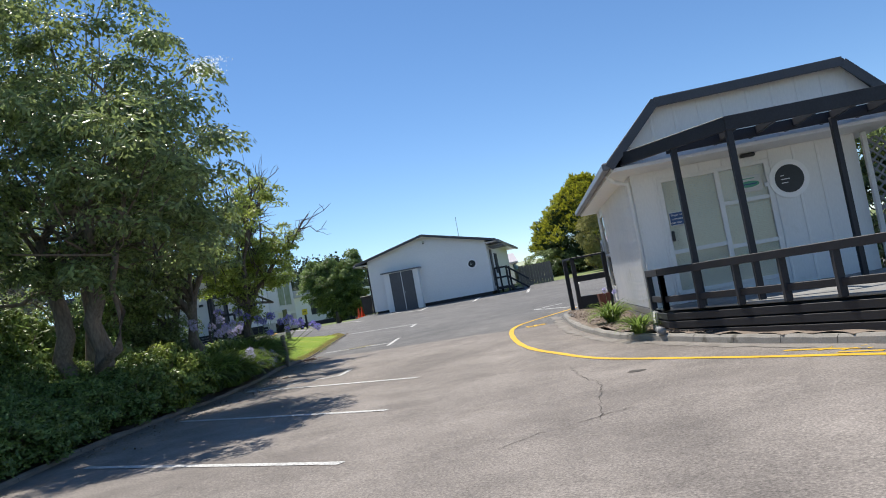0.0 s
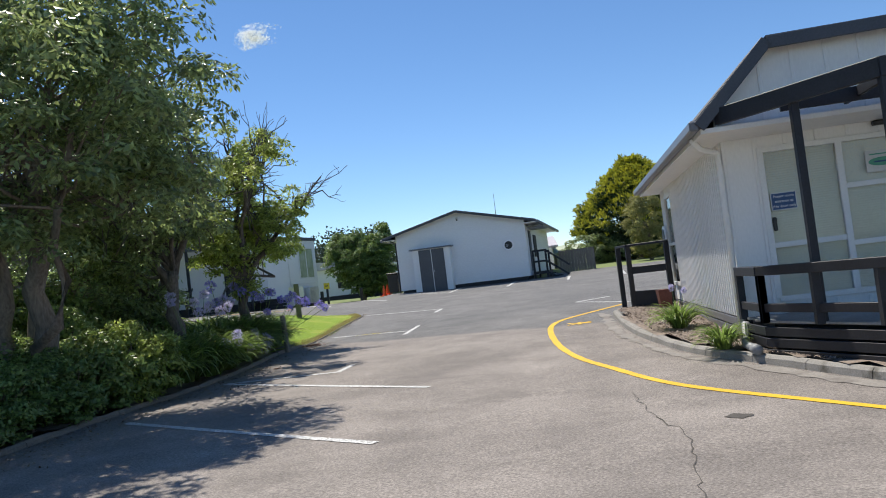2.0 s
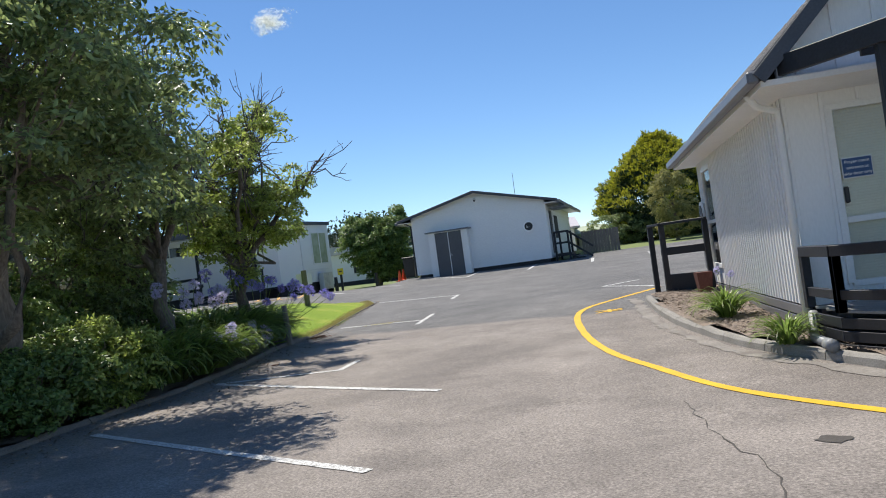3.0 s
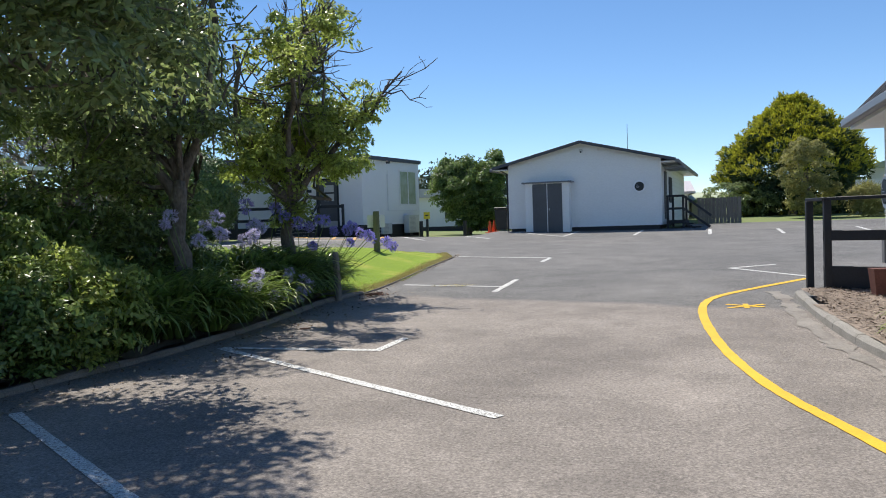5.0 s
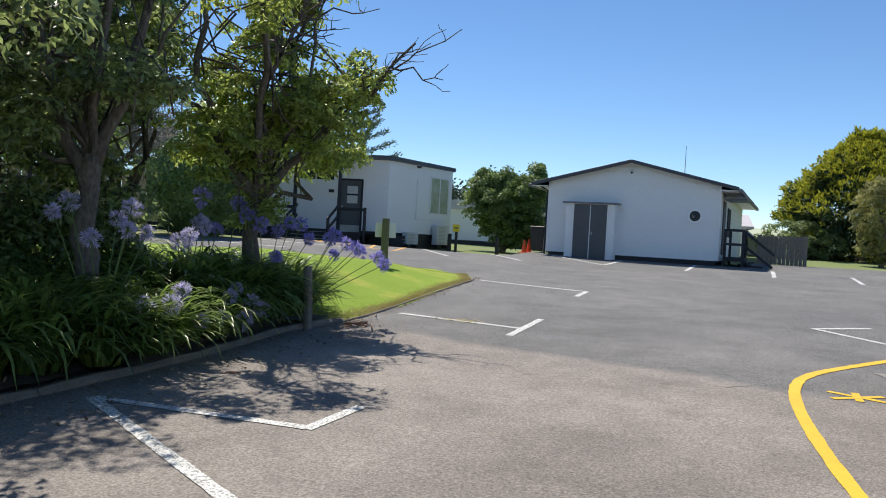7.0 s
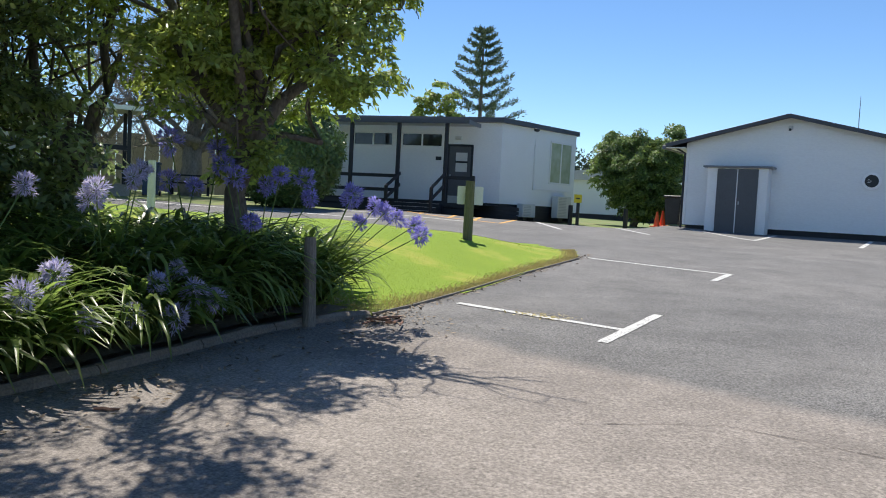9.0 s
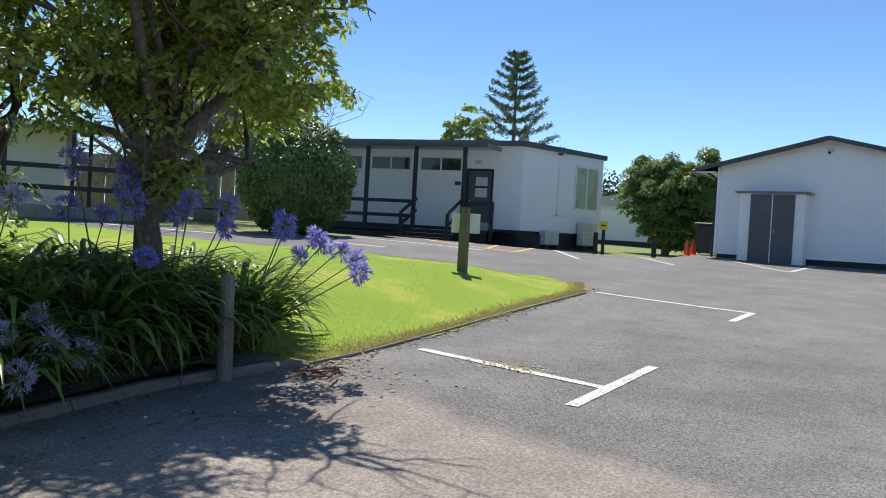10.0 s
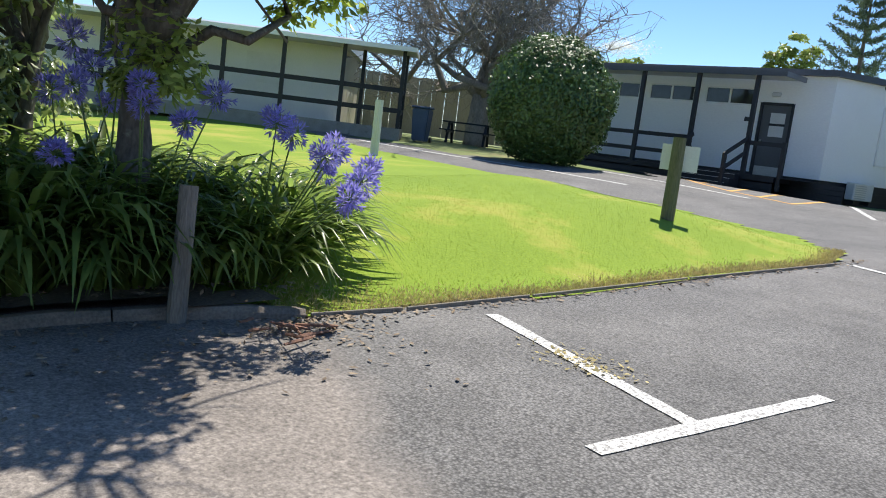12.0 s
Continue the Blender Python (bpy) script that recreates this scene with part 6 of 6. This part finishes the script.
round_bush(pose(-14.95, 36.0, G(-14.95, 36.0) - 0.02), 1.7, 3.25)
def golden_conifer(m):
    """A broad conifer: dark inner mass, many upturned sprays with golden tips."""
    rng = np.random.default_rng(41)
    t = thing("conifer", m, "dense golden green conifer behind the car park", "tree")
    bm = bmesh.new()
    tube(bm, [(0, 0, 0), (0, 0, 3), (0, 0, 6)], [0.35, 0.25, 0.08], 8)
    part("trunk", bm, BARK, t)
    inner, tips, iu, tu = [], [], [], []
    for k in range(1150):
        z = rng.uniform(0.15, 7.3)
        f = math.sin(math.pi * min(1, (z + 1.6) / 9.0)) ** 0.75 * (1 if z < 5 else 1 - 0.3 * (z - 5) / 2.3)
        a = rng.uniform(0, 6.283)
        bump = noise.noise((math.cos(a) * 2.6, math.sin(a) * 2.6, z * 1.5))
        r = 4.1 * f * (1 + 0.3 * bump + 0.24 * noise.noise((math.cos(a) * 6, math.sin(a) * 6, z * 3.2)))
        out = np.array((math.cos(a), math.sin(a), 0.0))
        c = out * r * rng.uniform(0.9, 1.0) + (0, 0, z)
        q = rng.normal(size=(44, 3)) * (0.2, 0.2, 0.14) + out * rng.uniform(-0.7, 0.0, 44)[:, None] - (0, 0, 0.1)
        inner.append(c + q)
        iu.append(np.tile(out * 0.7 + (0, 0, 0.3), (44, 1)))
        if z > 3.0 - 2.4 * bump or rng.random() < 0.15:
            side = np.array((-out[1], out[0], 0))
            for j in range(3):
                o = side * rng.normal() * 0.3 + (0, 0, rng.normal() * 0.12 + 0.1) + out * 0.12
                q = rng.normal(size=(9, 3)) * (0.08, 0.08, 0.04)
                tips.append(c + o + q)
                tu.append(np.tile(out * 1.0 + (0, 0, 0.8), (9, 1)))
    tagged(part("inner_foliage", leaf_mesh("inner_foliage", np.concatenate(inner), 0.3, 0.1, rng, 0.0, np.concatenate(iu)), LEAF_CONIFER, t), kind="stuff")
    tagged(part("golden_foliage", leaf_mesh("golden_foliage", np.concatenate(tips), 0.28, 0.085, rng, 0.0, np.concatenate(tu)), LEAF_GOLD, t), kind="stuff")


golden_conifer(pose(10.35, 57.0, 1.2) @ Matrix.Diagonal((0.86, 0.86, 0.95, 1)))
tree("tree", "olive green bushy tree before the conifer", pose(9.5, 50.0, G(9.5, 50)) @ Matrix.Scale(0.82, 4), [((0, 0), (0, 0, 2.2), 0.12)],
     [(0, 0, 2.6, 1.5, 1.3, 1.9), (0.3, 0, 1.2, 1.6, 1.2, 1.2), (-0.2, 0, 3.8, 0.9, 0.9, 0.8)],
     240, 60, (0.16, 0.07), LEAF_OLIVE, BARK, 42, (0.2, 0.4), 0.6, 0.0, 12, np.array((0, 0, 0.5)), 0.0)
tree("shrub", "dark leafy shrub behind the lattice screen", pose(8.2, 15.9, 0.3), [((0, 0), (0, 0, 1.4), 0.08)],
     [(0, 0, 1.4, 0.9, 1.0, 1.3), (0.9, 0.2, 2.0, 0.9, 0.8, 1.0), (0.1, 0.6, 2.4, 0.8, 0.8, 0.8)], 190, 70, (0.14, 0.06), LEAF_DARK, BARK, 46, (0.2, 0.4), 0.4, 0.0, 10)
tree("shrub", "low dark shrub at the foot of the conifer", pose(6.6, 54.5, G(6.6, 54.5)), [((0, 0), (0, 0, 0.8), 0.08)],
     [(0, 0, 0.9, 1.7, 1.0, 0.9), (1.4, 0, 0.8, 1.2, 1.0, 0.8)], 120, 60, (0.15, 0.07), LEAF_DARK, BARK, 43, (0.2, 0.4), 0.6, 0.0, 6)
tree("shrub", "spiky olive shrub beside the pale fence", pose(12.2, 49.6, G(12.2, 49.6)), [((0, 0), (0, 0, 0.5), 0.06)],
     [(0, 0, 0.6, 1.1, 0.8, 0.8)], 70, 60, (0.4, 0.04), LEAF_OLIVE, BARK, 44, (0.2, 0.4), 0.4, 0.0, 4, np.array((0, 0, 0.6)), 0.0)
tree("tree", "rounded green citrus-like tree beside the hall", pose(-7.1, 50.3, G(-7, 50.3)) @ Matrix.Scale(0.88, 4), [((0, 0), (0.1, 0, 1.6), 0.14), ((0.1, 0), (0.8, 0, 1.8), 0.1)],
     [(0, 0, 2.5, 2.2, 2.0, 1.6), (-0.9, -0.2, 3.5, 1.1, 1.1, 1.0), (1.2, 0, 3.3, 1.3, 1.2, 1.0), (0.5, 0, 1.5, 1.9, 1.6, 1.2), (1.8, 0.4, 4.2, 0.5, 0.5, 0.8), (0.1, 0, 4.0, 0.5, 0.5, 0.6), (0.9, 0, 0.7, 1.3, 1.2, 0.6)],
     760, 90, (0.16, 0.075), LEAF_SHRUB, BARK, 45, (0.22, 0.48), 0.25, 0.0, 20)


def island_pine(m, h):
    """A tiered island pine: straight trunk, whorls of upswept plumes."""
    rng = np.random.default_rng(51)
    t = thing("island_pine", m, "tall symmetrical tiered island pine", "tree")
    bm = bmesh.new()
    tube(bm, [(0, 0, 0), (0, 0, h * 0.5), (0, 0, h)], [0.35, 0.2, 0.04], 8)
    part("trunk", bm, BARK, t)
    at, ups = [], []
    z = h * 0.25
    while z < h * 0.985:
        f = (h - z) / (h * 0.75)
        ln = 0.5 + 4.6 * f ** 0.85
        n = 5
        ph = rng.uniform(0, 6)
        for k in range(n):
            a = ph + 6.283 * k / n
            for s in np.linspace(0.08, 1, int(26 + 60 * f)):
                c = np.array((math.cos(a) * ln * s, math.sin(a) * ln * s, z + ln * (0.05 * s + 0.28 * s ** 2.2)))
                m2 = 4
                at.append(c + rng.normal(size=(m2, 3)) * (0.05 + 0.1 * f))
                ups.append(np.tile((math.cos(a) * 0.9, math.sin(a) * 0.9, 0.8), (m2, 1)))
        z += 0.55 + 1.05 * f
    tagged(part("plume_mass", leaf_mesh("plume_mass", np.concatenate(at), 0.4, 0.11, rng, 0.0, np.concatenate(ups)), LEAF_PINE, t), kind="stuff")


island_pine(pose(-29.6, 88, G(-29.6, 88) - 0.1), 19.1 - G(-29.6, 88))
tree("tree", "slim leafy tree tops behind the block roof", pose(-24.0, 66, 2.0), [((0, 0), (0, 0, 4.5), 0.2)],
     [(-0.9, 0, 6.0, 0.6, 0.7, 1.8), (0.2, 0, 6.6, 0.55, 0.7, 1.6), (1.2, 0, 5.8, 0.6, 0.7, 1.6), (0, 0, 4.4, 2.2, 1.5, 1.4)], 150, 60, (0.26, 0.13), LEAF_MID, BARK, 52, (0.2, 0.45), 0.2, 0.0, 20)
tree("tree", "round leafy tree showing over the block roof", pose(-34.5, 64, 2.0), [((0, 0), (0, 0, 4), 0.2)],
     [(0, 0, 4.6, 2.6, 2.2, 1.8)], 160, 60, (0.28, 0.14), LEAF_MID, BARK, 53, (0.25, 0.5), 0.5, 0.0, 12)


def far_woods():
    rng = np.random.default_rng(61)
    at = []
    for k in range(90):
        a = rng.uniform(-0.29, -0.1)
        r = rng.uniform(150, 230)
        h = rng.uniform(4, 11)
        c = np.array((math.sin(a) * r, math.cos(a) * r, 3.5 + h * 0.45))
        q = rng.normal(size=(330, 3))
        q /= np.linalg.norm(q, axis=1)[:, None]
        at.append(c + q * (5.5, 5.5, h * 0.6) * rng.uniform(0.75, 1.05, 330)[:, None])
    tagged(part("far_woods", leaf_mesh("far_woods", np.concatenate(at), 0.75, 0.5, rng, 0.0), LEAF_FAR), "distant line of dark trees along the skyline", "woods", kind="stuff")


far_woods()


# ---- shrubs and agapanthus in the left bed ----
def shrub(m, r, h, seed, mat, label, n=60, leaf=(0.085, 0.045)):
    rng = np.random.default_rng(seed)
    t = thing("shrub", m, label, "shrub")
    at, face = clump_points(rng, [(0, 0, h * 0.45, r, r, h * 0.55), (r * 0.4, 0, h * 0.3, r * 0.8, r * 0.8, h * 0.4)], n, 95, (0.14, 0.28), 0.45)
    face, at = face[at[:, 2] > 0.0], at[at[:, 2] > 0.0]
    tagged(part("leaves", leaf_mesh("leaves", at, leaf[0], leaf[1], rng, 0.0, np.array((0, 0, 0.2)), face=face), mat, t), kind="stuff")
    bm = bmesh.new()
    for k in range(7):
        a = k * 0.9
        limb(bm, (0, 0, 0), (math.cos(a) * r * 0.7, math.sin(a) * r * 0.7, h * 0.75), 0.02, 0.006, rng, 0.5, 5, 5)
    part("stem_cluster", bm, BARK, t)
    return t


base_shrub = shrub(pose(-5.95, 16.0, G(-5.95, 16) + 0.09), 0.8, 1.12, 71, LEAF_SHRUB, "leafy green shrub spilling along the kerb", 75)
base_shrub["group"] = "shrubs along the kerb"
shrub(pose(-5.72, 16.35, G(-5.72, 16.35) + 0.09), 0.78, 1.2, 72, LEAF_MID, "bright green leafy shrub standing by the kerb", 85)
rs = np.random.default_rng(7)
for y in np.arange(4.0, 15.8, 0.72):
    kx = np.interp(y, [p[1] for p in KERB_LEFT], [p[0] for p in KERB_LEFT])
    for row in range(3):
        x, yy = kx - 0.62 - row * 0.85 + rs.normal() * 0.08, y + rs.normal() * 0.15
        copy_thing(base_shrub, pose(x, yy, G(x, yy) + 0.08, 0, 0, rs.uniform(0, 360)) @ Matrix.Diagonal((1, 1, rs.uniform(0.8, 1.15) * (0.85, 1.05, 1.3)[row], 1)))
for x, y, s in ((-7.6, 17.2, 1.5), (-8.2, 18.6, 1.8), (-7.4, 20.4, 1.3), (-9.0, 16.5, 2.2), (-9.5, 12.5, 2.4), (-9.6, 9.0, 2.4), (-9.6, 5.5, 2.2), (-10.5, 14.5, 3.0), (-10.2, 18.5, 2.4)):
    b = copy_thing(base_shrub, pose(x, y, G(x, y) + 0.05, 0, 0, rs.uniform(0, 360)))
    b.scale = (s * 0.85, s * 0.85, s)


def agapanthus(name_m, seed, flowers, pale, heads=()):
    """A clump of arching strap leaves with flower heads on tall stems."""
    rng = np.random.default_rng(seed)
    t = thing("agapanthus", name_m, "clump of agapanthus with arching strap leaves" + (" and pale lilac flower heads" if pale and (flowers or heads) else " and violet flower heads" if flowers or heads else ""), "plant", "agapanthus in the bed")
    for fan in range(4):
        v, f = [], []
        for k in range(44):
            a = rng.uniform(0, 1.75) + fan * 1.571
            ln, w = rng.uniform(0.68, 1.12), rng.uniform(0.036, 0.054)
            el = rng.uniform(0.75, 1.52)
            r0 = rng.uniform(0, 0.2)
            p = np.array((math.cos(a) * r0, math.sin(a) * r0, 0.0))
            side = np.array((-math.sin(a), math.cos(a), 0))
            n = 7
            base = len(v)
            for i in range(n):
                s = i / (n - 1)
                ww = w * (0.75 + 0.5 * s) * (1 if s < 0.6 else max(0.05, (1 - s) / 0.4))
                v += [p - side * ww / 2, p + np.array((0, 0, -0.15 * ww)), p + side * ww / 2]
                e = el - 1.95 * s ** 1.5 * (ln / 0.9)
                p = p + np.array((math.cos(a) * math.cos(e), math.sin(a) * math.cos(e), math.sin(e))) * ln / (n - 1)
            for i in range(n - 1):
                o = base + i * 3
                for q in (0, 1):
                    f += [(o + q, o + q + 1, o + q + 4), (o + q, o + q + 4, o + q + 3)]
        v = np.array(v)
        v[:, 2] = np.maximum(v[:, 2], 0.0)
        part("leaf_fan", fast_mesh("leaf_fan", v, f), STRAP, t, smooth=True)
    tops = [np.array(h) - np.array(name_m.translation) for h in heads]
    for k in range(flowers):
        a = rng.uniform(0, 6.283)
        lean = rng.uniform(0.12, 0.5)
        tops.append(np.array((math.cos(a) * lean, math.sin(a) * lean, rng.uniform(0.85, 1.2))))
    for top in tops:
        bm = bmesh.new()
        tube(bm, [(0, 0, 0), tuple(top * (0.5, 0.5, 0.55)), tuple(top)], [0.007, 0.006, 0.005], 5)
        st = part("stem", bm, STEM, t)
        n = 52
        d = rng.normal(size=(n, 3)) + (0, 0, 0.25)
        d /= np.linalg.norm(d, axis=1)[:, None]
        vv, ff = [], []
        rad = rng.uniform(0.07, 0.1)
        for q in d:
            c = top + q * rad * rng.uniform(0.6, 1.15)
            u = np.cross(q, rng.normal(size=3))
            u /= np.linalg.norm(u)
            w2 = np.cross(q, u)
            for j in range(5):
                an = 6.283 * j / 5
                r = u * math.cos(an) + w2 * math.sin(an)
                sdir = -u * math.sin(an) + w2 * math.cos(an)
                b0 = len(vv)
                vv += [c - q * 0.022, c + r * 0.015 + sdir * 0.006, c + r * 0.03 + q * 0.02, c + r * 0.015 - sdir * 0.006]
                ff += [(b0, b0 + 1, b0 + 2), (b0, b0 + 2, b0 + 3)]
        head = part("flower_head", fast_mesh("flower_head", np.array(vv), ff), PETAL_PALE if pale else PETAL, t)
        bm = bmesh.new()
        for q in d[:26]:
            tube(bm, [tuple(top), tuple(top + q * rad * 0.8)], [0.0022, 0.002], 3, False)
        part("pedicel_spray", bm, STEM, head)
    return t


def on_bed(x, y):
    return pose(x, y, G(x, y) + 0.09)


# leaves alone, then clumps with their flower heads where they lean
kinds = [agapanthus(on_bed(-5.0, 18.2), 81, 0, False), agapanthus(on_bed(-5.9, 21.3), 82, 2, False)]
agapanthus(on_bed(-5.05, 21.5), 86, 0, False, [(-4.71, 21.8, 1.89), (-4.64, 21.3, 1.91), (-4.9, 21.0, 1.86), (-4.45, 21.5, 1.72), (-4.6, 20.85, 1.48), (-5.2, 21.2, 1.98), (-4.85, 21.4, 1.8)])
agapanthus(on_bed(-4.95, 22.3), 87, 0, False, [(-4.44, 22.2, 1.72), (-4.28, 22.42, 1.66), (-4.05, 22.2, 1.62), (-3.78, 22.3, 1.5), (-3.62, 22.12, 1.42), (-4.3, 22.0, 1.78), (-4.15, 22.6, 1.56), (-4.5, 22.5, 1.5)])
agapanthus(on_bed(-5.35, 18.6), 88, 0, True, [(-5.75, 18.6, 1.99), (-5.05, 18.05, 1.66), (-5.18, 18.8, 1.97), (-5.31, 19.25, 1.7), (-5.6, 18.2, 1.88), (-5.45, 18.95, 1.85), (-5.0, 18.5, 1.75)])
agapanthus(on_bed(-5.3, 20.0), 89, 0, True, [(-5.07, 20.0, 1.8), (-5.35, 20.35, 1.86), (-5.02, 19.6, 1.7), (-5.25, 19.75, 1.62)])
agapanthus(on_bed(-4.95, 18.85), 90, 0, True, [(-4.62, 18.7, 1.05), (-4.52, 19.1, 0.86), (-4.78, 18.5, 1.02), (-4.7, 19.0, 1.15)])
agapanthus(on_bed(-4.92, 19.9), 91, 0, True, [(-4.6, 19.8, 1.04), (-4.42, 19.8, 0.8), (-4.44, 20.25, 0.9), (-4.52, 19.5, 0.85), (-4.7, 20.1, 1.12), (-4.46, 20.02, 0.98)])
SPOTS = [  # x, y, kind, size
    (-4.95, 22.6, 0, 0.9), (-5.6, 22.6, 0, 0.95), (-5.25, 22.9, 0, 0.85), (-5.05, 21.2, 0, 1.05), (-5.45, 21.5, 1, 1.0), (-4.85, 20.8, 0, 1.0),
    (-5.3, 20.5, 0, 1.1), (-5.9, 21.6, 0, 1.1), (-5.25, 19.9, 0, 1.0), (-5.2, 19.3, 0, 0.95), (-4.85, 19.35, 0, 0.7), (-5.7, 20.1, 0, 1.1),
    (-5.7, 19.4, 0, 1.0), (-4.98, 18.3, 0, 0.9), (-5.1, 17.7, 0, 1.05), (-5.3, 17.2, 0, 1.05), (-5.7, 17.9, 0, 1.05), (-5.3, 16.75, 0, 0.95), (-6.0, 18.9, 0, 1.0),
    (-6.2, 20.6, 0, 1.0), (-6.3, 21.5, 0, 1.0), (-5.9, 17.1, 0, 1.0), (-6.3, 17.9, 0, 1.0), (-6.8, 19.9, 0, 1.0), (-6.1, 22.3, 0, 0.9), (-5.15, 21.6, 0, 0.9), (-5.75, 21.0, 0, 1.1),
    (-5.0, 20.45, 0, 0.95), (-5.5, 18.1, 0, 1.1), (-5.5, 22.2, 0, 1.0), (-6.6, 20.9, 0, 1.1), (-6.9, 18.6, 0, 1.1), (-4.8, 21.3, 0, 0.8), (-4.75, 22.0, 0, 0.75)]
for x, y, k, s in SPOTS:
    b = copy_thing(kinds[k], on_bed(x - (0.28 if y > 20.3 else 0.16), y) @ Matrix.Rotation(rs.uniform(0, 6.283), 4, "Z"))
    b.scale = (s * 1.2, s * 1.2, s * 1.3) if y > 20.3 else (s * 1.1, s * 1.1, s * 1.18)
small = agapanthus(pose(3.08, 17.0, G(3.08, 17) + 0.11, 0, 0, 60), 91, 2, True)
small.scale = (0.62, 0.62, 0.68)
b = copy_thing(kinds[0], pose(2.98, 14.3, G(2.98, 14.3) + 0.11))
b.scale = (0.5, 0.5, 0.5)
grass_tufts()
dry_fringe()


def cloud(at, size, seed):
    """A far puff of fine white flecks, dense in the middle and ragged at the rim."""
    rng = np.random.default_rng(seed)
    c = []
    for k in range(26):
        o = rng.normal(size=3) * np.array(size) * (0.5, 0.4, 0.3)
        c.append(o + rng.normal(size=(90, 3)) * np.array(size) * (0.3, 0.2, 0.16) * rng.uniform(0.5, 1.3))
    t = thing("cloud", pose(*at), "small white fair-weather cloud in a blue sky", "cloud")
    tagged(part("puff", leaf_mesh("puff", np.concatenate(c), 1.5, 1.1, rng, 0.0), CLOUD, t), kind="stuff")


cloud((-228, 882, 300), (20, 18, 10), 1)
cloud((-578, 751, 122), (24, 20, 14), 2)
